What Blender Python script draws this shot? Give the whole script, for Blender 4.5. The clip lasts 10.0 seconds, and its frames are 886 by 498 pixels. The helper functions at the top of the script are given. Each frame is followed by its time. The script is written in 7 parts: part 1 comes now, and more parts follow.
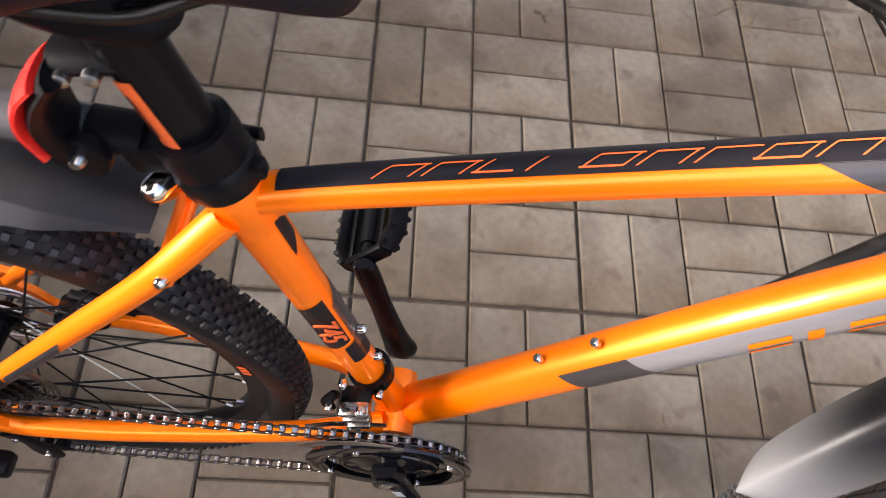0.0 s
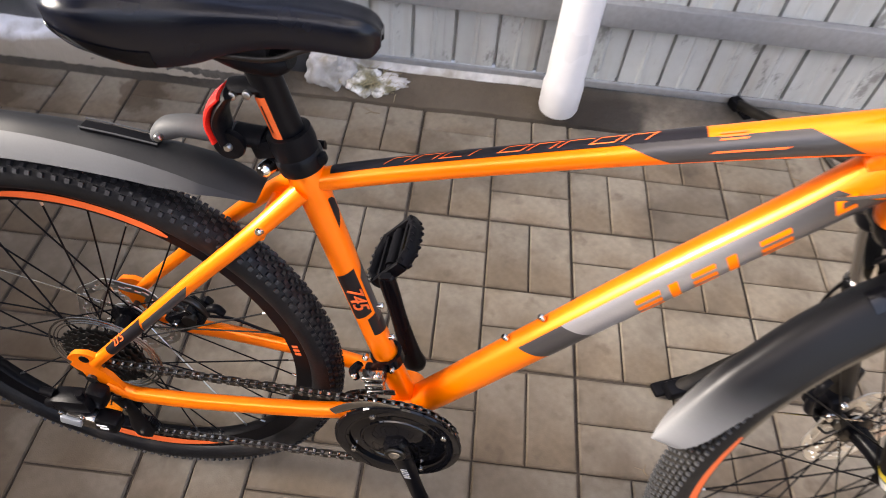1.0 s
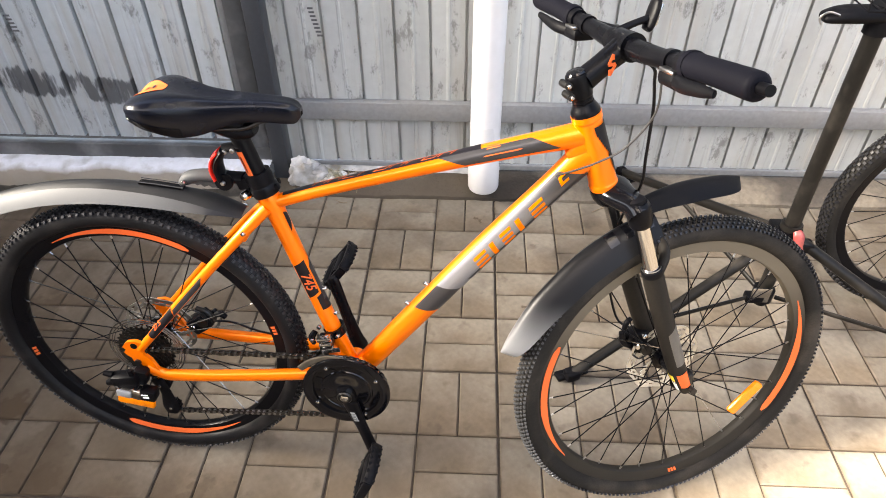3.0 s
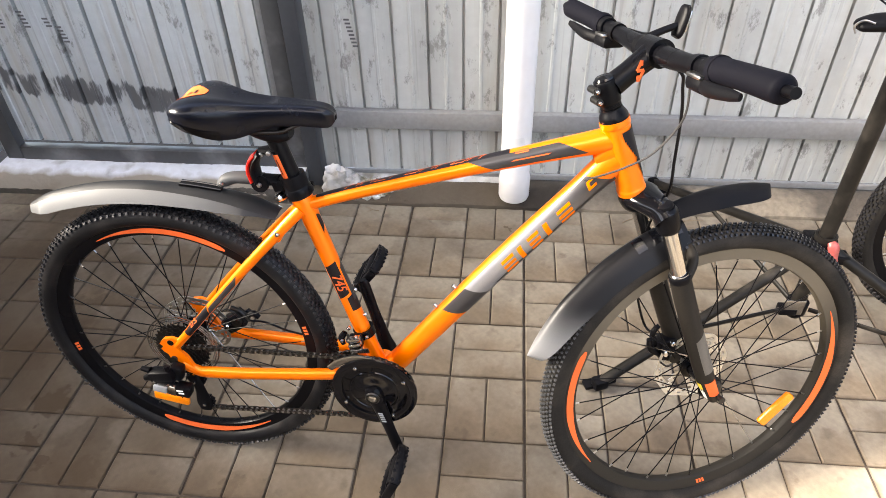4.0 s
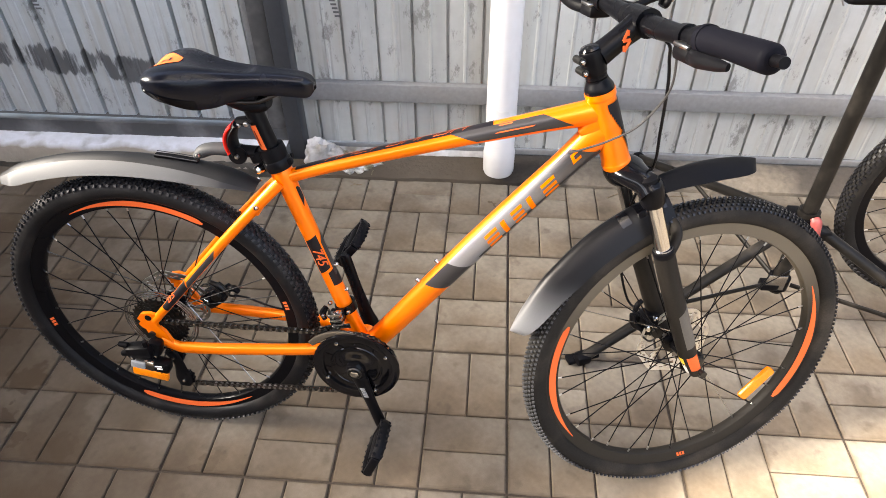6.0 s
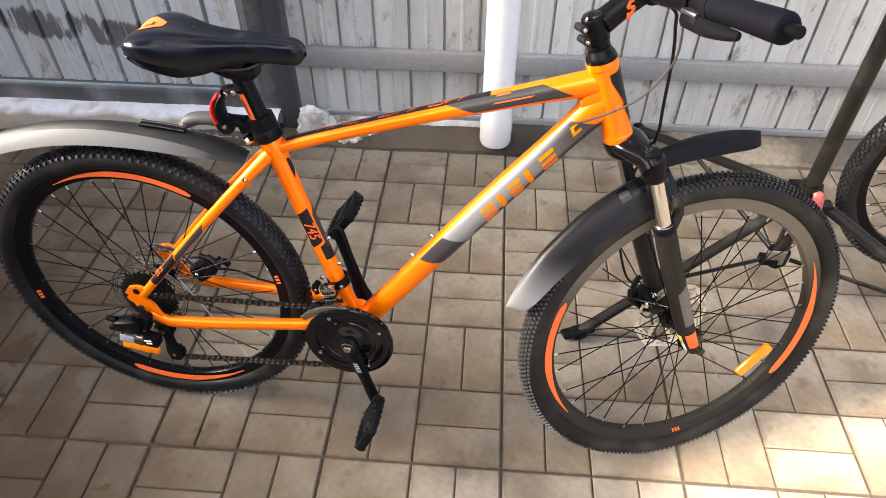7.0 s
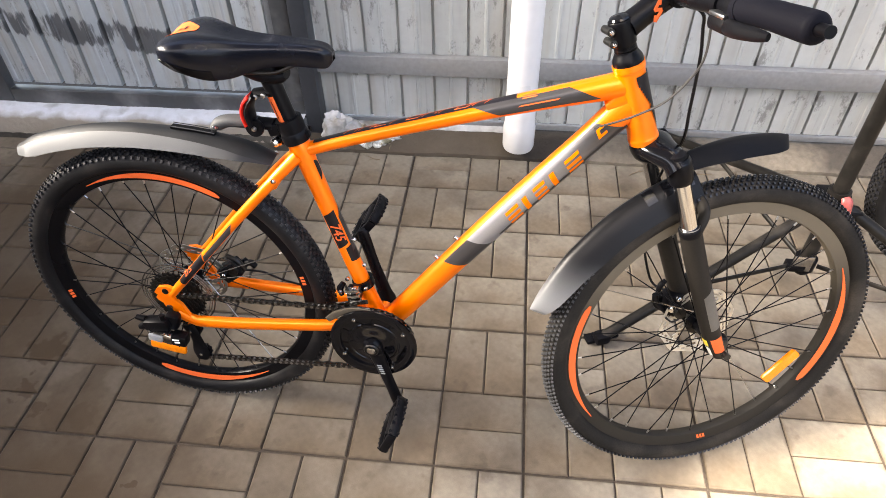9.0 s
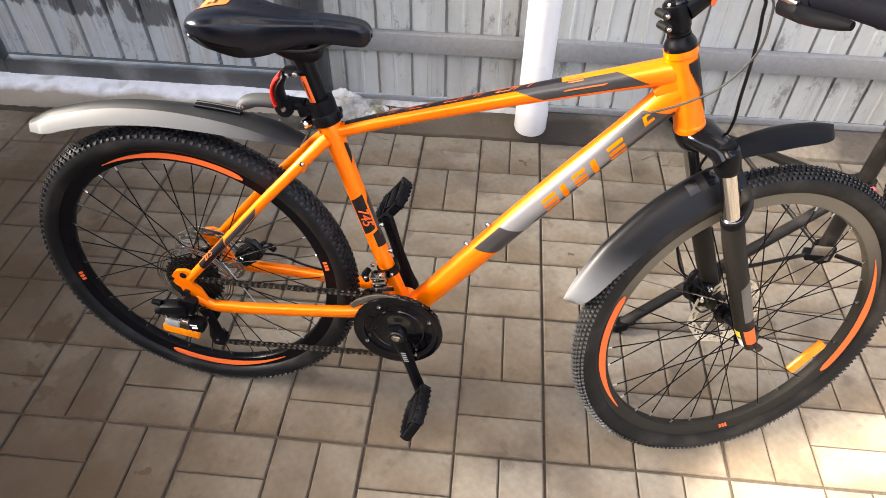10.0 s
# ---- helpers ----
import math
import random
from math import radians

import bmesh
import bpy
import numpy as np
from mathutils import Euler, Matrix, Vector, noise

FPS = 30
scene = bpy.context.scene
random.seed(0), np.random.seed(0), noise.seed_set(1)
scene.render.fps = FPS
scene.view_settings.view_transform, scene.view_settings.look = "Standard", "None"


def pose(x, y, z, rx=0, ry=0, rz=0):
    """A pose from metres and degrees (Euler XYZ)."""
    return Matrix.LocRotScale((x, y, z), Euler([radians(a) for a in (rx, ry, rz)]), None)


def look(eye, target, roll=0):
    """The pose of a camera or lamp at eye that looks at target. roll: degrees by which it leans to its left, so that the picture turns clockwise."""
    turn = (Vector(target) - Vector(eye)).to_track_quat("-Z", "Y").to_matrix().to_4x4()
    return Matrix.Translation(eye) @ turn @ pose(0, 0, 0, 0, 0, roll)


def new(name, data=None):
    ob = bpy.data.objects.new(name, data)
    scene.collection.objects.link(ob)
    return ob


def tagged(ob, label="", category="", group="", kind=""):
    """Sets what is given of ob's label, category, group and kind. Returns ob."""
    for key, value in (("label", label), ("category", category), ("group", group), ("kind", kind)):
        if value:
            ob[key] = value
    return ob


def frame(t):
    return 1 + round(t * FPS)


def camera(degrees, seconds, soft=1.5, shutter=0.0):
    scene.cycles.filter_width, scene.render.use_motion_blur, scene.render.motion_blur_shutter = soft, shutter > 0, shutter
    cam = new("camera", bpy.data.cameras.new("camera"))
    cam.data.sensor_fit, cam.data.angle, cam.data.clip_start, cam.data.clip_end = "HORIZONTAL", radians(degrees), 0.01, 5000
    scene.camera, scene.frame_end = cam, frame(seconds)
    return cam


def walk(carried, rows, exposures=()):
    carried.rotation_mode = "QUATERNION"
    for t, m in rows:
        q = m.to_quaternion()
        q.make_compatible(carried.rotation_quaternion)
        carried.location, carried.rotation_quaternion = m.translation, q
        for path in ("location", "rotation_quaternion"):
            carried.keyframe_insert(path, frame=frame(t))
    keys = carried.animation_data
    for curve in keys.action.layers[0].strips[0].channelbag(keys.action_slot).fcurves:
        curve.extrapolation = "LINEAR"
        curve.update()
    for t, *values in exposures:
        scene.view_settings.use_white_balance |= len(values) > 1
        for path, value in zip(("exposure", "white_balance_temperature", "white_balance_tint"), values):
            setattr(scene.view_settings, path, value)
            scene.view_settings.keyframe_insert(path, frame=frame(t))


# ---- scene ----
cam = camera(67.3, 10.0, soft=0.65, shutter=0.22)
PATH = [
    (0, (-0.355, 0.016, 1.066), (-0.172, 0.837, -0.748), 15.9),
    (0.2, (-0.351, -0.03, 1.063), (-0.272, 0.902, -0.705), 12.2),
    (0.5, (-0.324, -0.1, 1.08), (-0.371, 0.888, -0.658), 7.0),
    (0.7, (-0.308, -0.153, 1.115), (-0.369, 0.917, -0.574), 5.8),
    (1, (-0.289, -0.274, 1.211), (-0.306, 0.974, -0.352), 6.1),
    (1.2, (-0.266, -0.384, 1.27), (-0.221, 0.927, -0.239), 5.1),
    (1.5, (-0.258, -0.539, 1.361), (-0.144, 0.871, -0.054), 3.2),
    (1.7, (-0.229, -0.625, 1.396), (-0.165, 0.88, 0.08), 1.6),
    (2, (-0.214, -0.683, 1.424), (-0.224, 0.843, 0.131), 0.4),
    (2.5, (-0.128, -0.731, 1.42), (-0.17, 0.795, 0.128), 0.2),
    (3, (-0.087, -0.745, 1.411), (-0.162, 0.774, 0.111), -0.3),
    (3.2, (-0.082, -0.767, 1.404), (-0.219, 0.773, 0.135), -1.6),
    (4.3, (-0.077, -0.772, 1.411), (-0.249, 0.765, 0.143), -1.7),
    (4.5, (-0.074, -0.771, 1.41), (-0.229, 0.762, 0.135), -1.6),
    (5, (-0.074, -0.776, 1.41), (-0.236, 0.755, 0.133), -1.5),
    (5.2, (-0.076, -0.776, 1.403), (-0.173, 0.744, 0.107), 0.0),
    (6.5, (-0.075, -0.743, 1.391), (-0.212, 0.73, 0.045), -0.8),
    (7, (-0.076, -0.731, 1.382), (-0.183, 0.701, -0.009), 0.1),
    (7.5, (-0.068, -0.735, 1.382), (-0.169, 0.711, 0.003), -1.0),
    (8, (-0.067, -0.741, 1.379), (-0.175, 0.704, 0.0), -1.1),
    (8.5, (-0.072, -0.746, 1.38), (-0.23, 0.701, 0.008), -1.8),
    (9, (-0.084, -0.744, 1.38), (-0.251, 0.699, 0.005), -1.1),
    (9.5, (-0.113, -0.732, 1.375), (-0.297, 0.679, -0.03), -1.3),
    (10, (-0.175, -0.718, 1.369), (-0.288, 0.684, -0.053), 1.0),
]
walk(cam, [(t, look(eye, target, roll)) for t, eye, target, roll in PATH], [(0, 2.62, 7250, 18), (1, 2.76, 7450, 15), (2, 2.90, 7700, 11), (5, 3.02, 7700, 11), (6.4, 2.84, 7600, 12), (8, 2.88, 7600, 12), (10, 2.94, 7600, 12)])

# ---------------------------------------------------------------- world, sun, exposure
SUN_ELEV, SUN_AZ = 58.0, -125.0         # azimuth from +x towards +y: the sun stands in front, beyond the gate's end
world = bpy.data.worlds.new("world")
scene.world = world
world.use_nodes = True
wn = world.node_tree
sky = wn.nodes.new("ShaderNodeTexSky")
sky.sky_type = "NISHITA"
sky.sun_disc = False
sky.sun_elevation = radians(SUN_ELEV)
sky.sun_rotation = radians(90.0 - SUN_AZ)
sky.air_density, sky.dust_density, sky.ozone_density = 1.0, 2.5, 1.0
wn.nodes["Background"].inputs["Strength"].default_value = 0.13
wn.links.new(sky.outputs[0], wn.nodes["Background"].inputs["Color"])

sun_data = bpy.data.lights.new("sun", "SUN")
sun_data.energy, sun_data.angle, sun_data.color = 3.6, radians(1.6), (1.0, 0.95, 0.87)
sun = new("sun", sun_data)
SUN_DIR = Vector((math.cos(radians(SUN_ELEV)) * math.cos(radians(SUN_AZ)),
                  math.cos(radians(SUN_ELEV)) * math.sin(radians(SUN_AZ)), math.sin(radians(SUN_ELEV))))
sun.matrix_basis = look(SUN_DIR * 20, (0, 0, 0))

# added fill lamp on the left, brighter than the sky, for streaks on the tubes
fill_data = bpy.data.lights.new("side_fill", "AREA")
fill_data.shape, fill_data.size, fill_data.size_y = "RECTANGLE", 1.5, 0.6
fill_data.energy, fill_data.color, fill_data.spread = 7.0, (1.0, 0.985, 0.96), radians(40)
fill_lamp = new("side_fill", fill_data)
fill_lamp.matrix_basis = look((-3.28, 0.18, 1.98), (0.10, 0.12, 0.68))


# ---------------------------------------------------------------- materials
def material(name, base, rough=0.5, metal=0.0, vary=0.12, scale=60.0, big=4.0, bump=0.0, bump_scale=None,
             coat=0.0, rnd=0.0, spec=0.5, rough_vary=0.08, second=None, second_amount=0.5, trans=0.0, island=False):
    m = bpy.data.materials.new(name)
    m.use_nodes = True
    nt = m.node_tree
    b = nt.nodes["Principled BSDF"]
    n, l = nt.nodes.new, nt.links.new
    co = n("ShaderNodeTexCoord")
    fine, broad = n("ShaderNodeTexNoise"), n("ShaderNodeTexNoise")
    for node, s, d in ((fine, scale, 6.0), (broad, big, 4.0)):
        node.inputs["Scale"].default_value, node.inputs["Detail"].default_value = s, d
        l(co.outputs["Object"], node.inputs["Vector"])
    add = n("ShaderNodeMath"); add.operation = "ADD"
    l(fine.outputs["Fac"], add.inputs[0]); l(broad.outputs["Fac"], add.inputs[1])
    ramp = n("ShaderNodeMapRange")
    ramp.inputs["From Min"].default_value, ramp.inputs["From Max"].default_value = 0.7, 1.3
    ramp.inputs["To Min"].default_value, ramp.inputs["To Max"].default_value = 1.0 - vary, 1.0 + vary
    l(add.outputs[0], ramp.inputs["Value"])
    last = ramp.outputs["Result"]
    if rnd:
        if island:
            src = n("ShaderNodeNewGeometry").outputs["Random Per Island"]
        else:
            src = n("ShaderNodeObjectInfo").outputs["Random"]
        rr = n("ShaderNodeMapRange")
        rr.inputs["To Min"].default_value, rr.inputs["To Max"].default_value = 1.0 - rnd, 1.0 + rnd
        l(src, rr.inputs["Value"])
        mul = n("ShaderNodeMath"); mul.operation = "MULTIPLY"
        l(last, mul.inputs[0]); l(rr.outputs["Result"], mul.inputs[1])
        last = mul.outputs[0]
    col = n("ShaderNodeMix"); col.data_type = "RGBA"; col.blend_type = "MULTIPLY"
    col.inputs["Factor"].default_value = 1.0
    col.inputs["A"].default_value = (*base, 1.0)
    if second:
        mx = n("ShaderNodeMix"); mx.data_type = "RGBA"
        mx.inputs["A"].default_value, mx.inputs["B"].default_value = (*base, 1.0), (*second, 1.0)
        sm = n("ShaderNodeMapRange")
        sm.inputs["From Min"].default_value, sm.inputs["From Max"].default_value = 0.62 - 0.25 * second_amount, 0.82 - 0.25 * second_amount
        l(broad.outputs["Fac"], sm.inputs["Value"]); l(sm.outputs["Result"], mx.inputs["Factor"])
        l(mx.outputs["Result"], col.inputs["A"])
    l(last, col.inputs["B"])
    l(col.outputs["Result"], b.inputs["Base Color"])
    rv = n("ShaderNodeMapRange")
    rv.inputs["From Min"].default_value, rv.inputs["From Max"].default_value = 0.35, 0.65
    rv.inputs["To Min"].default_value, rv.inputs["To Max"].default_value = max(0.02, rough - rough_vary), min(1.0, rough + rough_vary)
    l(broad.outputs["Fac"], rv.inputs["Value"]); l(rv.outputs["Result"], b.inputs["Roughness"])
    b.inputs["Metallic"].default_value = metal
    b.inputs["Specular IOR Level"].default_value = spec
    b.inputs["Coat Weight"].default_value = coat
    b.inputs["Coat Roughness"].default_value = 0.07
    if trans:
        b.inputs["Transmission Weight"].default_value = trans
    if bump:
        bp = n("ShaderNodeBump"); bp.inputs["Strength"].default_value = 1.0
        bp.inputs["Distance"].default_value = bump
        src = fine
        if bump_scale:
            src = n("ShaderNodeTexNoise"); src.inputs["Scale"].default_value, src.inputs["Detail"].default_value = bump_scale, 5.0
            l(co.outputs["Object"], src.inputs["Vector"])
        l(src.outputs["Fac"], bp.inputs["Height"]); l(bp.outputs["Normal"], b.inputs["Normal"])
    return m


ORANGE = material("orange_paint", (0.98, 0.185, 0.002), 0.34, metal=0.42, coat=0.15, vary=0.05, scale=1400, big=6, spec=0.5, rough_vary=0.03)
ORANGE_STICKER = material("orange_sticker", (0.66, 0.115, 0.030), 0.6, spec=0.15, vary=0.08, scale=400)
LETTER = material("orange_lettering", (0.93, 0.165, 0.003), 0.5, metal=0.0, spec=0.1, vary=0.06, scale=500)
GREY_DECAL = material("grey_decal", (0.040, 0.038, 0.040), 0.34, metal=0.3, vary=0.06, scale=500)
BLACK_DECAL = material("black_decal", (0.007, 0.006, 0.008), 0.42, spec=0.2, vary=0.1, scale=500)
BLACK_PAINT = material("black_paint", (0.003, 0.003, 0.004), 0.30, spec=0.10, vary=0.15, scale=300, bump=0.0001)
FORK_PAINT = material("fork_paint", (0.014, 0.0122, 0.0105), 0.46, spec=0.10, vary=0.15, scale=250)
FORK_GREY = material("grey_fork_paint", (0.085, 0.078, 0.068), 0.45, spec=0.3, vary=0.10, scale=250)
BLACK_PLASTIC = material("black_plastic", (0.003, 0.003, 0.004), 0.45, spec=0.08, vary=0.2, scale=400, bump=0.0002)
GLOSS_BLACK = material("gloss_black", (0.003, 0.003, 0.004), 0.10, spec=0.30, vary=0.2, scale=200)
RUBBER = material("tyre_rubber", (0.006, 0.006, 0.007), 0.50, spec=0.16, vary=0.25, scale=300, big=14, second=(0.018, 0.016, 0.015), second_amount=0.35, bump=0.0003)
DUSTY_RUBBER = material("dusty_tyre_rubber", (0.013, 0.012, 0.011), 0.8, spec=0.10, vary=0.25, scale=300, big=10, second=(0.034, 0.029, 0.024), second_amount=0.6, bump=0.0003)
GRIP = material("grip_rubber", (0.0038, 0.0039, 0.0066), 0.7, spec=0.06, vary=0.2, scale=700, bump=0.0004)
LEATHER = material("saddle_cover", (0.0032, 0.0040, 0.0075), 0.21, spec=0.24, vary=0.18, scale=900, big=12, bump=0.00025)
FENDER = material("silver_grey_plastic", (0.29, 0.305, 0.325), 0.34, vary=0.06, scale=300, big=8, metal=0.35)
FENDER_DARK = material("dark_plastic", (0.004, 0.004, 0.005), 0.5, spec=0.07, vary=0.15, scale=300, big=12)
CHROME = material("chrome", (0.50, 0.50, 0.50), 0.10, metal=1.0, vary=0.04, rough_vary=0.04)
STEEL = material("bare_steel", (0.34, 0.335, 0.33), 0.28, metal=1.0, vary=0.1, scale=150)
DARK_STEEL = material("dark_steel", (0.035, 0.034, 0.033), 0.38, metal=0.9, vary=0.2, scale=150)
CHAIN_STEEL = material("oiled_chain_steel", (0.085, 0.080, 0.076), 0.34, metal=1.0, vary=0.25, scale=200)
SPOKE = material("black_spoke", (0.004, 0.004, 0.005), 0.4, spec=0.06, vary=0.1)
RED_PLASTIC = material("red_reflector_plastic", (0.62, 0.018, 0.012), 0.25, vary=0.1, scale=200, coat=0.3)
AMBER = material("amber_reflector_plastic", (0.84, 0.21, 0.004), 0.25, vary=0.16, scale=250, bump=0.0003, bump_scale=500)
WHITE_PVC = material("white_pvc", (0.57, 0.567, 0.575), 0.34, vary=0.03, scale=40, big=5, second=(0.52, 0.515, 0.50), second_amount=0.25)
RED_PAINT = material("faded_red_plastic", (0.30, 0.055, 0.05), 0.5, vary=0.2, scale=120)
CABLE = material("cable_cover", (0.004, 0.004, 0.005), 0.35, vary=0.1, spec=0.15)
SILVER_CABLE = material("silver_cable_cover", (0.045, 0.043, 0.041), 0.35, vary=0.05, metal=0.3)
WHITE_STICKER = material("white_sticker", (0.75, 0.75, 0.75), 0.5, vary=0.05)
STAND_PAINT = material("dusty_black_paint", (0.008, 0.0072, 0.0065), 0.42, spec=0.14, vary=0.3, scale=90, big=12, second=(0.022, 0.019, 0.016), second_amount=0.45)
YELLOW_STICKER = material("yellow_sticker", (0.80, 0.60, 0.05), 0.5, vary=0.05)


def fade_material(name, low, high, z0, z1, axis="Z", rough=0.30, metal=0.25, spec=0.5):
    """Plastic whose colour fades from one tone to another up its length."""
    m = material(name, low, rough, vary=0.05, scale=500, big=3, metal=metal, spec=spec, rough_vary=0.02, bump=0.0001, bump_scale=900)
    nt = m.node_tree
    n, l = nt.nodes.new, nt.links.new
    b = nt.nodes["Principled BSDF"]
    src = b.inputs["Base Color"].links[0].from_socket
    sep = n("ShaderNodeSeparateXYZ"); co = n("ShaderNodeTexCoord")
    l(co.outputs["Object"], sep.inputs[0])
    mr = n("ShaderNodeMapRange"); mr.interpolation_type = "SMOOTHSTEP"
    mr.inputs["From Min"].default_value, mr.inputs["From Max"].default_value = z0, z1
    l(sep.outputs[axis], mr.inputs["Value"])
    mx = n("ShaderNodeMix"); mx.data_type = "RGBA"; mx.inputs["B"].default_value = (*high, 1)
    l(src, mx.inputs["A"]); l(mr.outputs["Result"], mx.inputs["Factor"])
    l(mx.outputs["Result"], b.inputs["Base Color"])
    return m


SILVER_DECAL = fade_material("silver_to_grey_decal", (0.30, 0.296, 0.308), (0.062, 0.058, 0.060), 0.64, 0.79, "Z", 0.38, 0.6)
GUARD_SIDE = fade_material("silver_to_dark_plastic", (0.064, 0.066, 0.070), (0.010, 0.010, 0.012), 0.09, 0.24, "X", 0.55, 0.0, 0.25)
# dusty front rim; the light on its upper part is painted as beige
DUSTY_LIT_RIM = fade_material("dusty_rim_lit_top", (0.014, 0.012, 0.0095), (0.105, 0.088, 0.064), 0.02, 0.22, "Z", 0.6, 0.0, 0.2)
# front tread: light on its rear side painted as a paler grey
SIDE_LIT_KNOB = fade_material("tread_painted_side_light", (0.060, 0.062, 0.066), (0.013, 0.014, 0.018), -0.30, -0.14, "X")
GUARD_TOP = material("satin_guard_plastic", (0.009, 0.0095, 0.011), 0.5, spec=0.15, vary=0.12, scale=300, big=10)
KNOB = material("tread_rubber", (0.010, 0.010, 0.012), 0.40, spec=0.30, vary=0.3, scale=250, big=14, bump=0.0003)
ARM_GREY = material("grey_arm_plastic", (0.036, 0.038, 0.041), 0.58, vary=0.08, scale=300, spec=0.15)
ROTOR = material("brake_disc_steel", (0.55, 0.55, 0.54), 0.40, metal=1.0, vary=0.06, scale=200)
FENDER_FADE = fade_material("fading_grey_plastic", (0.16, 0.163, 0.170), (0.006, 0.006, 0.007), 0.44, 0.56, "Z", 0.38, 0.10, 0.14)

# ---------------------------------------------------------------- mesh helpers
def finish(name, verts, faces, mat, parent=None, label="", smooth=True, angle=40.0, M=None):
    """One mesh object out of vertices and faces, under its thing."""
    me = bpy.data.meshes.new(name)
    if M is not None:
        verts = [M @ Vector(v) for v in verts]
    me.from_pydata([tuple(v) for v in verts], [], faces)
    bm = bmesh.new()
    bm.from_mesh(me)
    bmesh.ops.recalc_face_normals(bm, faces=bm.faces)
    if smooth:
        lim = radians(angle)
        for f in bm.faces:
            f.smooth = True
        for e in bm.edges:
            if len(e.link_faces) == 2 and e.calc_face_angle(0.0) > lim:
                e.smooth = False
    bm.to_mesh(me)
    bm.free()
    for m in (mat if isinstance(mat, (list, tuple)) else [mat]):
        me.materials.append(m)
    ob = new(name, me)
    if parent is not None:
        ob.parent = parent
    if label:
        ob["label"] = label
    return ob


def part(name, bm, mat, parent, label=""):
    """Links a shape (vertices, faces) as one mesh object under a thing or a part."""
    return finish(name, bm[0], bm[1], mat, parent, label)


def join(*shapes):
    vs, fs = [], []
    for v, f in shapes:
        k = len(vs)
        vs += [Vector(p) for p in v]
        fs += [tuple(i + k for i in q) for q in f]
    return vs, fs


def moved(shape, M):
    return [M @ Vector(v) for v in shape[0]], shape[1]


def smooth_path(pts, steps=8):
    """Catmull-Rom through the points (any dimension)."""
    p = [np.array(q, float) for q in pts]
    if len(p) < 3:
        return p
    out = []
    ext = [2 * p[0] - p[1]] + p + [2 * p[-1] - p[-2]]
    for i in range(1, len(ext) - 2):
        a, b, c, d = ext[i - 1:i + 3]
        for k in range(steps):
            t = k / steps
            out.append(0.5 * (2 * b + (c - a) * t + (2 * a - 5 * b + 4 * c - d) * t * t + (3 * b - a - 3 * c + d) * t ** 3))
    out.append(p[-1])
    return out


def tube(pts, r, n=16, caps=True, side=(0, 1, 0)):
    """A tube along points. r: one radius, or for each point a radius or a pair (across side, along side)."""
    P = [Vector(p[:3]) for p in pts]
    R = r if isinstance(r, (list, tuple)) and len(r) == len(P) else [r] * len(P)
    vs, fs = [], []
    ref = Vector(side)
    for i, c in enumerate(P):
        t = (P[min(i + 1, len(P) - 1)] - P[max(i - 1, 0)]).normalized()
        s = ref - t * ref.dot(t)
        if s.length < 1e-4:
            s = t.orthogonal()
        s.normalize()
        u = t.cross(s)
        ra, rb = R[i] if isinstance(R[i], (list, tuple, np.ndarray)) else (R[i], R[i])
        ref = s
        for k in range(n):
            a = 2 * math.pi * k / n
            vs.append(c + u * (ra * math.cos(a)) + s * (rb * math.sin(a)))
    for i in range(len(P) - 1):
        for k in range(n):
            a, b = i * n + k, i * n + (k + 1) % n
            fs.append((a, b, b + n, a + n))
    if caps:
        fs.append(tuple(range(n - 1, -1, -1)))
        fs.append(tuple(range((len(P) - 1) * n, len(P) * n)))
    return vs, fs


def curve_tube(ctrl, n=16, steps=8, **kw):
    """Control points (x, y, z, r) or (x, y, z, ra, rb), smoothed."""
    if any(len(p) > 4 for p in ctrl):
        ctrl = [p if len(p) > 4 else (*p, p[3]) for p in ctrl]
    q = smooth_path(ctrl, steps)
    rr = [(p[3], p[4]) if len(p) > 4 else float(p[3]) for p in q]
    return tube([p[:3] for p in q], rr, n, **kw)


def box(cx, cy, cz, sx, sy, sz, bevel=0.0, M=None):
    """A box, its edges chamfered."""
    b = min(bevel, sx * 0.49, sy * 0.49, sz * 0.49)
    bm = bmesh.new()
    bmesh.ops.create_cube(bm, size=1.0, matrix=Matrix.Diagonal((sx, sy, sz, 1)))
    if b > 0:
        bmesh.ops.bevel(bm, geom=list(bm.edges), offset=b, segments=2, profile=0.5, affect="EDGES")
    vs = [v.co + Vector((cx, cy, cz)) for v in bm.verts]
    bm.verts.index_update()
    fs = [tuple(v.index for v in f.verts) for f in bm.faces]
    bm.free()
    return moved((vs, fs), M) if M is not None else (vs, fs)


def lathe(profile, n=32, axis="y", closed=False):
    """Turns (radius, along) pairs about an axis."""
    vs, fs, m = [], [], len(profile)
    for k in range(n):
        a = 2 * math.pi * k / n
        for r, h in profile:
            c, s = r * math.cos(a), r * math.sin(a)
            vs.append({"y": (c, h, s), "z": (c, s, h), "x": (h, c, s)}[axis])
    for k in range(n):
        k2 = (k + 1) % n
        for i in range(m if closed else m - 1):
            j = (i + 1) % m
            fs.append((k * m + i, k2 * m + i, k2 * m + j, k * m + j))
    if not closed:
        for i in (0, m - 1):
            if profile[i][0] > 1e-5:
                fs.append(tuple(k * m + i for k in (range(n) if i else range(n - 1, -1, -1))))
    return vs, fs


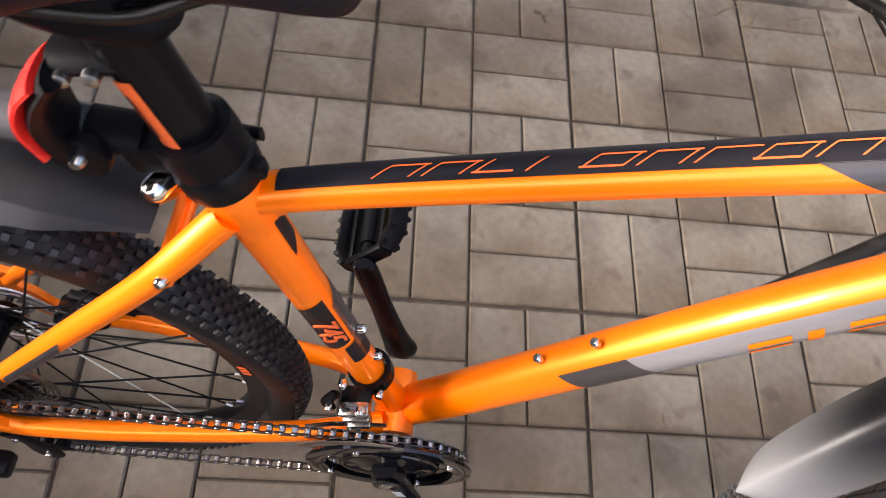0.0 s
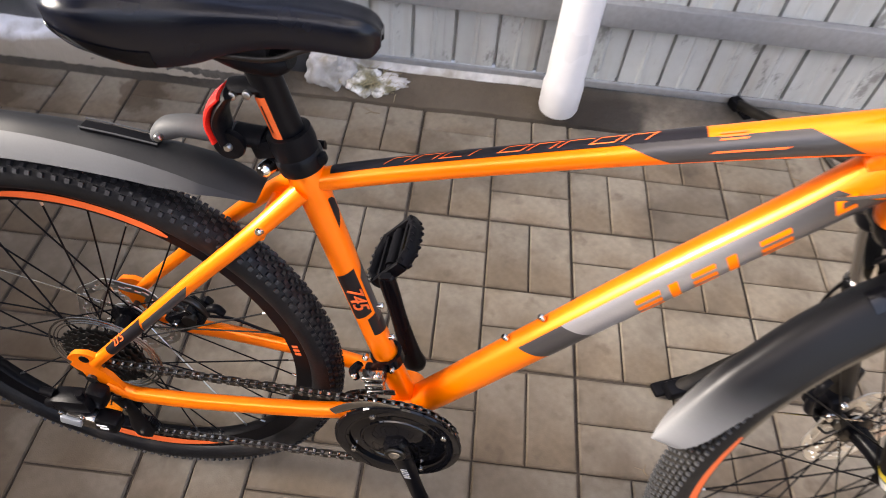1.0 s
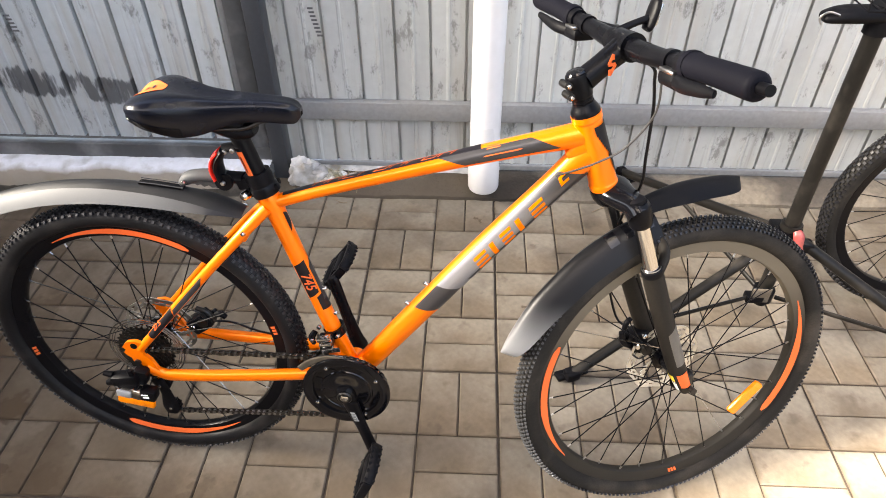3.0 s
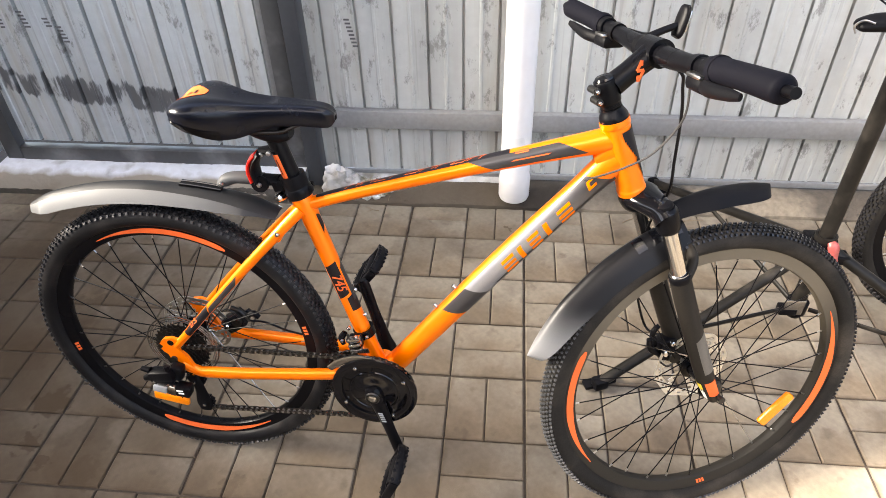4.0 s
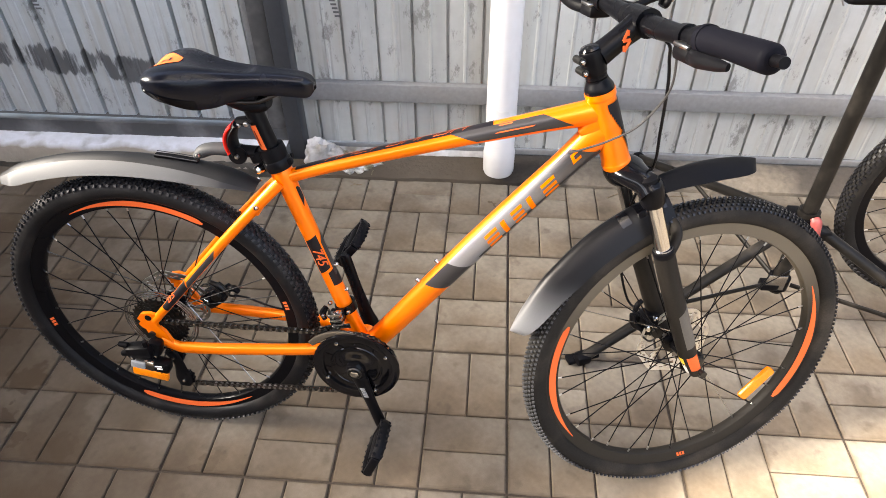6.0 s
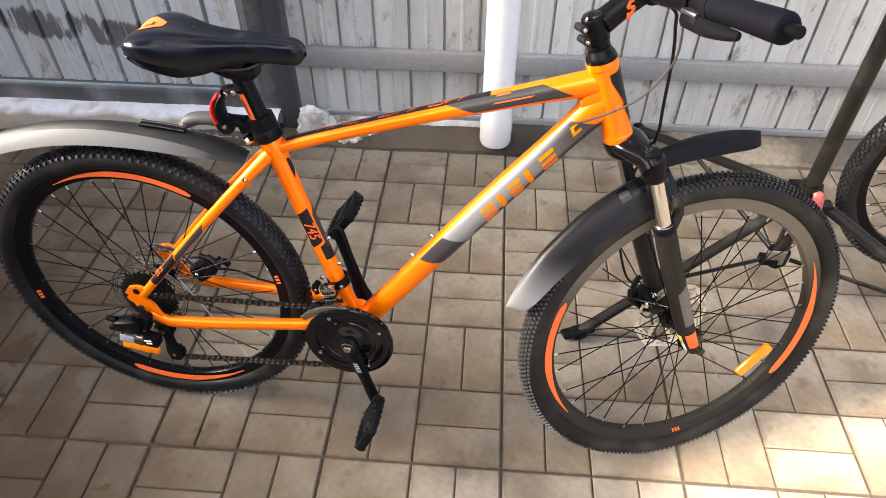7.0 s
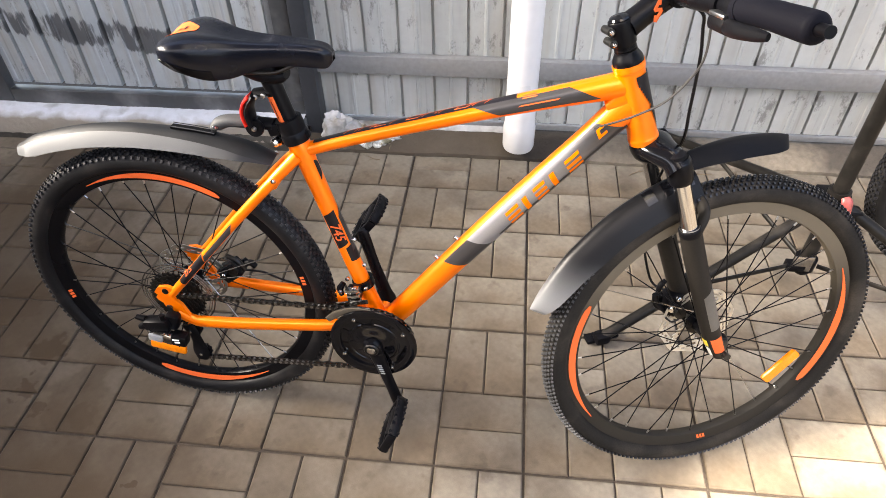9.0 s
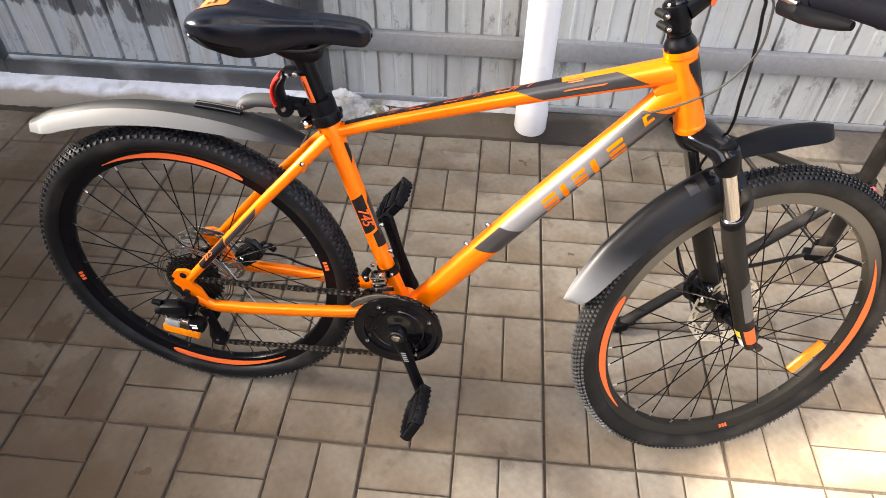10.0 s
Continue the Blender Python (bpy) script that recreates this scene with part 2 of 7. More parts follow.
def gear(teeth, r0, r1, y0, y1, hole=0.0):
    """A toothed disc about y."""
    ring = []
    for k in range(teeth):
        for da, r in ((0.0, r0), (0.3, r0), (0.45, r1), (0.65, r1), (0.85, r0)):
            a = 2 * math.pi * (k + da) / teeth
            ring.append((r * math.cos(a), r * math.sin(a)))
    n = len(ring)
    vs = [(x, y0, z) for x, z in ring] + [(x, y1, z) for x, z in ring]
    h = hole if hole else r0 * 0.35
    inner = []
    for k in range(n):
        a = 2 * math.pi * k / n
        inner.append((h * math.cos(a), h * math.sin(a)))
    vs += [(x, y0, z) for x, z in inner] + [(x, y1, z) for x, z in inner]
    fs = []
    for k in range(n):
        j = (k + 1) % n
        fs += [(k, j, n + j, n + k), (2 * n + k, 3 * n + k, 3 * n + j, 2 * n + j),
               (k, 2 * n + k, 2 * n + j, j), (n + k, n + j, 3 * n + j, 3 * n + k)]
    return vs, fs


def loft(sections, cap=True, closed=True):
    """Skins rings of equal length."""
    vs = [Vector(p) for s in sections for p in s]
    n, fs = len(sections[0]), []
    for i in range(len(sections) - 1):
        for k in range(n if closed else n - 1):
            a, b = i * n + k, i * n + (k + 1) % n
            fs.append((a, b, b + n, a + n))
    if cap and closed:
        fs.append(tuple(range(n - 1, -1, -1)))
        fs.append(tuple(range((len(sections) - 1) * n, len(sections) * n)))
    return vs, fs


def thick(grid, t):
    """Gives a grid of points (rows of equal length) a thickness t along its normal."""
    rows, cols = len(grid), len(grid[0])
    g = [[Vector(p) for p in r] for r in grid]
    nrm = []
    for i in range(rows):
        line = []
        for j in range(cols):
            du = g[min(i + 1, rows - 1)][j] - g[max(i - 1, 0)][j]
            dv = g[i][min(j + 1, cols - 1)] - g[i][max(j - 1, 0)]
            line.append(du.cross(dv).normalized())
        nrm.append(line)
    top = [p for r in g for p in r]
    low = [g[i][j] - nrm[i][j] * t for i in range(rows) for j in range(cols)]
    k, fs = rows * cols, []
    for i in range(rows - 1):
        for j in range(cols - 1):
            a = i * cols + j
            fs.append((a, a + 1, a + cols + 1, a + cols))
            fs.append((k + a, k + a + cols, k + a + cols + 1, k + a + 1))
    for i in range(rows - 1):
        for j in (0, cols - 1):
            a = i * cols + j
            fs.append((a, a + cols, k + a + cols, k + a))
    for j in range(cols - 1):
        for i in (0, rows - 1):
            a = i * cols + j
            fs.append((a, a + 1, k + a + 1, k + a))
    return top + low, fs


class Surface:
    """The skin of a frame tube: u runs 0..1 along it, a (degrees) round it: 0 its outer side, 90 its upper side."""
    def __init__(self, ctrl, steps=10):
        self.q = smooth_path(ctrl, steps)
        d = [0.0]
        for a, b in zip(self.q, self.q[1:]):
            d.append(d[-1] + float(np.linalg.norm(b[:3] - a[:3])))
        self.d = np.array(d)
        self.length = d[-1]

    def at(self, u, a, lift=0.0006):
        s = u * self.length
        i = int(np.clip(np.searchsorted(self.d, s) - 1, 0, len(self.q) - 2))
        f = (s - self.d[i]) / max(1e-9, self.d[i + 1] - self.d[i])
        p = self.q[i] * (1 - f) + self.q[i + 1] * f
        t = Vector(self.q[i + 1][:3] - self.q[i][:3]).normalized()
        side = Vector((0, -1, 0))
        side = (side - t * side.dot(t)).normalized()
        up = side.cross(t)
        if up.z < 0:
            up = -up
        ra, rb = (p[3], p[4]) if len(p) > 4 else (p[3], p[3])
        c, s2 = math.cos(radians(a)), math.sin(radians(a))
        nn = (up * (s2 / ra) + side * (c / rb)).normalized()
        return Vector(p[:3]) + up * (ra * s2) + side * (rb * c) + nn * lift

    def patch(self, u0, u1, a0, a1, skew0=0.0, skew1=0.0, lift=0.0006, nu=14, na=8):
        """A decal: ends slanted by skew (in u over the patch's height)."""
        vs, fs = [], []
        for i in range(nu + 1):
            for j in range(na + 1):
                v = j / na
                a = a0 + (a1 - a0) * v
                u = (u0 + skew0 * v) + (i / nu) * ((u1 + skew1 * v) - (u0 + skew0 * v))
                vs.append(self.at(min(max(u, 0), 1), a, lift))
        for i in range(nu):
            for j in range(na):
                k = i * (na + 1) + j
                fs.append((k, k + 1, k + na + 2, k + na + 1))
        return vs, fs


def text_mesh(name, body, size, mat, parent, M, label="", extrude=0.0006, shear=0.0):
    """Raised lettering in the built-in font."""
    cu = bpy.data.curves.new(name, "FONT")
    cu.body, cu.size, cu.extrude, cu.align_x, cu.align_y, cu.shear = body, size, extrude, "CENTER", "CENTER", shear
    tmp = bpy.data.objects.new(name, cu)
    scene.collection.objects.link(tmp)
    dg = bpy.context.evaluated_depsgraph_get()
    me = bpy.data.meshes.new_from_object(tmp.evaluated_get(dg))
    bpy.data.objects.remove(tmp)
    me.transform(M)
    me.materials.clear()
    me.materials.append(mat)
    ob = new(name, me)
    ob.parent = parent
    if label:
        ob["label"] = label
    return ob


def rod(a, b, r, n=10):
    return tube([a, b], r, n)


def bolt(at, direction, r=0.005, h=0.004):
    d = Vector(direction).normalized()
    p = Vector(at)
    return tube([p - d * h, p, p + d * h * 0.6, p + d * h], [r, r, r * 0.95, r * 0.6], 10, side=d.orthogonal())

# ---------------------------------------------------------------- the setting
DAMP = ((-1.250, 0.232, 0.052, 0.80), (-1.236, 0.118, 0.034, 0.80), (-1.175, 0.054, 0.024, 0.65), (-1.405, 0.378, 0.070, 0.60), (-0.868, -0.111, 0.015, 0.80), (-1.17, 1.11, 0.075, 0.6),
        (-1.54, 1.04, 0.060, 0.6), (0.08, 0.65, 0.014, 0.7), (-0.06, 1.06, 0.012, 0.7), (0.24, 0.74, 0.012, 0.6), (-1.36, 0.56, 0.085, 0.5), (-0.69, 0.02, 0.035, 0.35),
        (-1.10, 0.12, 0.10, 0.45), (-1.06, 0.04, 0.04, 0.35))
# broad blots: some dirt, some shade painted left of and under the bicycle
DIRT_AND_SHADE = ((-1.45, 0.35, 0.22, 0.32), (-1.15, -0.25, 0.24, 0.32), (-0.78, 0.60, 0.10, 0.36), (-0.35, 0.95, 0.12, 0.28), (-1.30, 0.02, 0.50, 0.29), (-1.65, 0.55, 0.45, 0.27),
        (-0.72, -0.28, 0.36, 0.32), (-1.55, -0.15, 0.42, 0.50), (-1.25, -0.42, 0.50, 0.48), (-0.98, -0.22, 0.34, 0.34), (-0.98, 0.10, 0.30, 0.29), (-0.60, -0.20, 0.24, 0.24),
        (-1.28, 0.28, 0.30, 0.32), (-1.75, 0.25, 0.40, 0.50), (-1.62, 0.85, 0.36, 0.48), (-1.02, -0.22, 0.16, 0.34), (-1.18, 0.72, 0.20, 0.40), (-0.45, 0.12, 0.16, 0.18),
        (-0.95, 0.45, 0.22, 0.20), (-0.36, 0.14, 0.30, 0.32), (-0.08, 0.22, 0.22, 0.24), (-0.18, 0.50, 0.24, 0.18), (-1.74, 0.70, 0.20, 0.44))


def paver_material(name, island):
    """Grey concrete pavers: fine sand grain, broad brownish dirt and painted shade, dark damp spots."""
    m = material(name, (0.186, 0.163, 0.133), 0.72, spec=0.12, vary=0.17, scale=60, big=2.6, bump=0.0004, bump_scale=420, rnd=0.11,
                 second=(0.120, 0.095, 0.069), second_amount=0.85, island=island)
    nt = m.node_tree
    n, l = nt.nodes.new, nt.links.new
    b = nt.nodes["Principled BSDF"]
    geo = n("ShaderNodeNewGeometry")
    src = b.inputs["Base Color"].links[0].from_socket
    for scale, lo, hi, amount, seed in ((2.3, 0.56, 0.67, 0.42, 3.7), (6.5, 0.51, 0.68, 0.48, 7.1), (17.0, 0.60, 0.72, 0.5, 11.3), (40.0, 0.68, 0.76, 0.22, 1.9)):
        off = n("ShaderNodeVectorMath"); off.operation = "ADD"; off.inputs[1].default_value = (seed, seed * 1.7, 0.3)
        l(geo.outputs["Position"], off.inputs[0])
        tex = n("ShaderNodeTexNoise"); tex.inputs["Scale"].default_value = scale; tex.inputs["Detail"].default_value = 5.0
        l(off.outputs[0], tex.inputs["Vector"])
        mr = n("ShaderNodeMapRange")
        mr.inputs["From Min"].default_value, mr.inputs["From Max"].default_value = lo, hi
        mr.inputs["To Min"].default_value, mr.inputs["To Max"].default_value = 0.0, amount
        l(tex.outputs["Fac"], mr.inputs["Value"])
        mx = n("ShaderNodeMix"); mx.data_type = "RGBA"; mx.inputs["B"].default_value = (0.055, 0.043, 0.033, 1)
        l(src, mx.inputs["A"]); l(mr.outputs["Result"], mx.inputs["Factor"])
        src = mx.outputs["Result"]
    # dirt caught along the slab joints, broken by noise
    sp = n("ShaderNodeSeparateXYZ"); l(geo.outputs["Position"], sp.inputs[0])
    near = n("ShaderNodeMath"); near.operation = "MINIMUM"
    for k, ax in enumerate("XY"):
        pp = n("ShaderNodeMath"); pp.operation = "PINGPONG"; pp.inputs[1].default_value = 0.1
        l(sp.outputs[ax], pp.inputs[0]); l(pp.outputs[0], near.inputs[k])
    fray = n("ShaderNodeTexNoise"); fray.inputs["Scale"].default_value = 22.0; fray.inputs["Detail"].default_value = 6.0
    l(geo.outputs["Position"], fray.inputs["Vector"])
    fa = n("ShaderNodeMath"); fa.operation = "MULTIPLY_ADD"; fa.inputs[1].default_value = -0.045
    l(fray.outputs["Fac"], fa.inputs[0]); l(near.outputs[0], fa.inputs[2])
    mr = n("ShaderNodeMapRange")
    mr.inputs["From Min"].default_value, mr.inputs["From Max"].default_value = -0.023, -0.012
    mr.inputs["To Min"].default_value, mr.inputs["To Max"].default_value = 0.40, 0.0
    l(fa.outputs[0], mr.inputs["Value"])
    mx = n("ShaderNodeMix"); mx.data_type = "RGBA"; mx.inputs["B"].default_value = (0.060, 0.044, 0.031, 1)
    l(src, mx.inputs["A"]); l(mr.outputs["Result"], mx.inputs["Factor"])
    src = mx.outputs["Result"]
    # separate damp blots, then dirt and painted shade, each with its own ragged outline
    wob = n("ShaderNodeTexNoise"); wob.inputs["Scale"].default_value = 10.0; wob.inputs["Detail"].default_value = 6.0
    l(geo.outputs["Position"], wob.inputs["Vector"])
    wsc = n("ShaderNodeVectorMath"); wsc.operation = "MULTIPLY_ADD"
    wsc.inputs[1].default_value, wsc.inputs[2].default_value = (0.22, 0.22, 0.0), (-0.11, -0.11, 0.0)
    l(wob.outputs["Color"], wsc.inputs[0])
    pw = n("ShaderNodeVectorMath"); pw.operation = "ADD"
    l(geo.outputs["Position"], pw.inputs[0]); l(wsc.outputs[0], pw.inputs[1])
    fine_wob = n("ShaderNodeTexNoise"); fine_wob.inputs["Scale"].default_value = 24.0; fine_wob.inputs["Detail"].default_value = 6.0
    l(geo.outputs["Position"], fine_wob.inputs["Vector"])
    fine_sc = n("ShaderNodeVectorMath"); fine_sc.operation = "MULTIPLY_ADD"
    fine_sc.inputs[1].default_value, fine_sc.inputs[2].default_value = (0.12, 0.12, 0.0), (-0.06, -0.06, 0.0)
    l(fine_wob.outputs["Color"], fine_sc.inputs[0])
    pf = n("ShaderNodeVectorMath"); pf.operation = "ADD"
    l(geo.outputs["Position"], pf.inputs[0]); l(fine_sc.outputs[0], pf.inputs[1])
    for sx, sy, r, amount in DAMP + DIRT_AND_SHADE:
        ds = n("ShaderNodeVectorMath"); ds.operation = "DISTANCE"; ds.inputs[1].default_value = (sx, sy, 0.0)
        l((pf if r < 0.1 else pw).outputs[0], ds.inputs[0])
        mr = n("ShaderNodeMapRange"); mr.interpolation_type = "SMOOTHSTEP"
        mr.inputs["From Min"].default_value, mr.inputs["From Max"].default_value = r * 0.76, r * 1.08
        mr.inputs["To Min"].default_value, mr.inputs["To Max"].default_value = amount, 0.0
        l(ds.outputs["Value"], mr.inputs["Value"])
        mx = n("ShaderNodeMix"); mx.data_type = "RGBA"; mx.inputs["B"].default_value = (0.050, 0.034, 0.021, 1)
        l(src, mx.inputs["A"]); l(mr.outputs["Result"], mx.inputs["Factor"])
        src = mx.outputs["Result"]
    l(src, b.inputs["Base Color"])
    return m


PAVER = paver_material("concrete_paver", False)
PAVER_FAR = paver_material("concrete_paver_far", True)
JOINT = material("joint_dirt", (0.038, 0.028, 0.020), 0.95, vary=0.4, scale=90, big=6, bump=0.001)
CONCRETE = material("dirty_concrete", (0.22, 0.185, 0.14), 0.85, vary=0.28, scale=55, big=3.2, bump=0.004, bump_scale=70, second=(0.062, 0.052, 0.042), second_amount=0.95)
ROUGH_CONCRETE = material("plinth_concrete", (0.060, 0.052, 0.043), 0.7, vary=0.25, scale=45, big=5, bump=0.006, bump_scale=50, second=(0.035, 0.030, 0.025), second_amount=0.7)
kn = CONCRETE.node_tree
kgeo, ksep, kmr, kmx, knz, kad = (kn.nodes.new(k) for k in ("ShaderNodeNewGeometry", "ShaderNodeSeparateXYZ", "ShaderNodeMapRange", "ShaderNodeMix", "ShaderNodeTexNoise", "ShaderNodeMath"))
kn.links.new(kgeo.outputs["Position"], ksep.inputs[0])
knz.inputs["Scale"].default_value = 5.0
kn.links.new(kgeo.outputs["Position"], knz.inputs["Vector"])
kad.operation = "MULTIPLY_ADD"
kad.inputs[1].default_value = 0.9
kn.links.new(knz.outputs["Fac"], kad.inputs[0]); kn.links.new(ksep.outputs["X"], kad.inputs[2])
kmr.inputs["From Min"].default_value, kmr.inputs["From Max"].default_value = 0.45, 0.85
kmr.inputs["To Min"].default_value, kmr.inputs["To Max"].default_value = 0.85, 0.0
kn.links.new(kad.outputs[0], kmr.inputs["Value"])
kmx.data_type = "RGBA"
kmx.inputs["B"].default_value = (0.058, 0.044, 0.030, 1)
kb = kn.nodes["Principled BSDF"]
kn.links.new(kb.inputs["Base Color"].links[0].from_socket, kmx.inputs["A"])
kn.links.new(kmr.outputs["Result"], kmx.inputs["Factor"])
kn.links.new(kmx.outputs["Result"], kb.inputs["Base Color"])

def ragged_mix(m, colour, factor_from):
    """Lay another colour over a material where factor_from(nodes, links) says."""
    nt = m.node_tree
    b = nt.nodes["Principled BSDF"]
    mx = nt.nodes.new("ShaderNodeMix")
    mx.data_type = "RGBA"
    mx.inputs["B"].default_value = (*colour, 1)
    nt.links.new(b.inputs["Base Color"].links[0].from_socket, mx.inputs["A"])
    nt.links.new(factor_from(nt.nodes.new, nt.links.new), mx.inputs["Factor"])
    nt.links.new(mx.outputs["Result"], b.inputs["Base Color"])


def wet_patch(n, l):
    """A ragged damp patch on the kerb beside the pipe's foot."""
    geo, nz = n("ShaderNodeNewGeometry"), n("ShaderNodeTexNoise")
    nz.inputs["Scale"].default_value, nz.inputs["Detail"].default_value = 14.0, 5.0
    l(geo.outputs["Position"], nz.inputs["Vector"])
    ad = n("ShaderNodeVectorMath"); ad.operation = "MULTIPLY_ADD"
    ad.inputs[1].default_value = (0.16, 0.10, 0.0)
    l(nz.outputs["Color"], ad.inputs[0]); l(geo.outputs["Position"], ad.inputs[2])
    ds = n("ShaderNodeVectorMath"); ds.operation = "DISTANCE"; ds.inputs[1].default_value = (0.145, 1.26, 0.03)
    l(ad.outputs[0], ds.inputs[0])
    mr = n("ShaderNodeMapRange"); mr.interpolation_type = "SMOOTHSTEP"
    mr.inputs["From Min"].default_value, mr.inputs["From Max"].default_value = 0.09, 0.17
    mr.inputs["To Min"].default_value, mr.inputs["To Max"].default_value = 0.9, 0.0
    l(ds.outputs["Value"], mr.inputs["Value"])
    return mr.outputs["Result"]


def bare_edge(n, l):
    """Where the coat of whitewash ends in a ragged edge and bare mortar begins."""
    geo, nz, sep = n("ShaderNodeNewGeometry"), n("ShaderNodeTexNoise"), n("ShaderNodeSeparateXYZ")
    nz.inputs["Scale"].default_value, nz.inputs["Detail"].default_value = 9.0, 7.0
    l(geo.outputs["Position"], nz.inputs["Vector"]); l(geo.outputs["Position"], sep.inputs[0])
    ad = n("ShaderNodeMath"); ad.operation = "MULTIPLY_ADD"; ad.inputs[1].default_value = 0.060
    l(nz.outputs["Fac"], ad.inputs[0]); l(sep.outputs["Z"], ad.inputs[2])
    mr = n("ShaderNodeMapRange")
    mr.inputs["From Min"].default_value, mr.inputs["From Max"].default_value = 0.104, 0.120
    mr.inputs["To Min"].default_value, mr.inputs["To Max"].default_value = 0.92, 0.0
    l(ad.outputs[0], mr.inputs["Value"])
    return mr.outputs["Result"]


ragged_mix(CONCRETE, (0.022, 0.016, 0.011), wet_patch)
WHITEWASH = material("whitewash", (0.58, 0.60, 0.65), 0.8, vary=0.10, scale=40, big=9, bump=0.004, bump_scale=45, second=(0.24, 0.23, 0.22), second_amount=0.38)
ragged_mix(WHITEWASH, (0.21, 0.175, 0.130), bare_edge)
DEBRIS = material("matted_debris", (0.17, 0.155, 0.095), 0.95, vary=0.4, scale=160, big=22, bump=0.004, bump_scale=160, second=(0.55, 0.55, 0.54), second_amount=0.75)
STRAW = material("dry_grass", (0.24, 0.21, 0.12), 0.8, vary=0.3, scale=90)
OLD_WASH = material("worn_whitewash", (0.50, 0.50, 0.51), 0.85, vary=0.25, scale=40, big=9, bump=0.004, bump_scale=60, second=(0.20, 0.185, 0.16), second_amount=0.8)
FRAME_GREY = material("grey_gate_paint", (0.056, 0.058, 0.061), 0.45, vary=0.10, scale=80, big=5, bump=0.0003, second=(0.15, 0.15, 0.155), second_amount=0.4)
POST_DARK = material("dark_grey_paint", (0.036, 0.040, 0.047), 0.42, vary=0.12, scale=60, big=4)
RAIL_GREY = material("light_grey_rail_paint", (0.175, 0.18, 0.19), 0.5, vary=0.14, scale=70, big=3, second=(0.16, 0.155, 0.15), second_amount=0.35)
SHADE_SHEET = material("shade_sheet", (0.13, 0.14, 0.15), 0.6, vary=0.06)
MILKY = bpy.data.materials.new("milky_sheet")
MILKY.use_nodes = True
mk = MILKY.node_tree
mdif, mtra, mmix = (mk.nodes.new(k) for k in ("ShaderNodeBsdfDiffuse", "ShaderNodeBsdfTranslucent", "ShaderNodeMixShader"))
mdif.inputs["Color"].default_value = (0.40, 0.39, 0.37, 1)
mmix.inputs["Fac"].default_value = 0.84
mtra.inputs["Color"].default_value = (0.82, 0.80, 0.76, 1)
mk.links.new(mdif.outputs[0], mmix.inputs[1]); mk.links.new(mtra.outputs[0], mmix.inputs[2])
mk.links.new(mmix.outputs[0], mk.nodes["Material Output"].inputs["Surface"])
RENDER = material("wall_render", (0.13, 0.13, 0.13), 0.9, vary=0.1, scale=20)
STAMP = material("ink_mark", (0.085, 0.085, 0.09), 0.6, vary=0.3, scale=300)


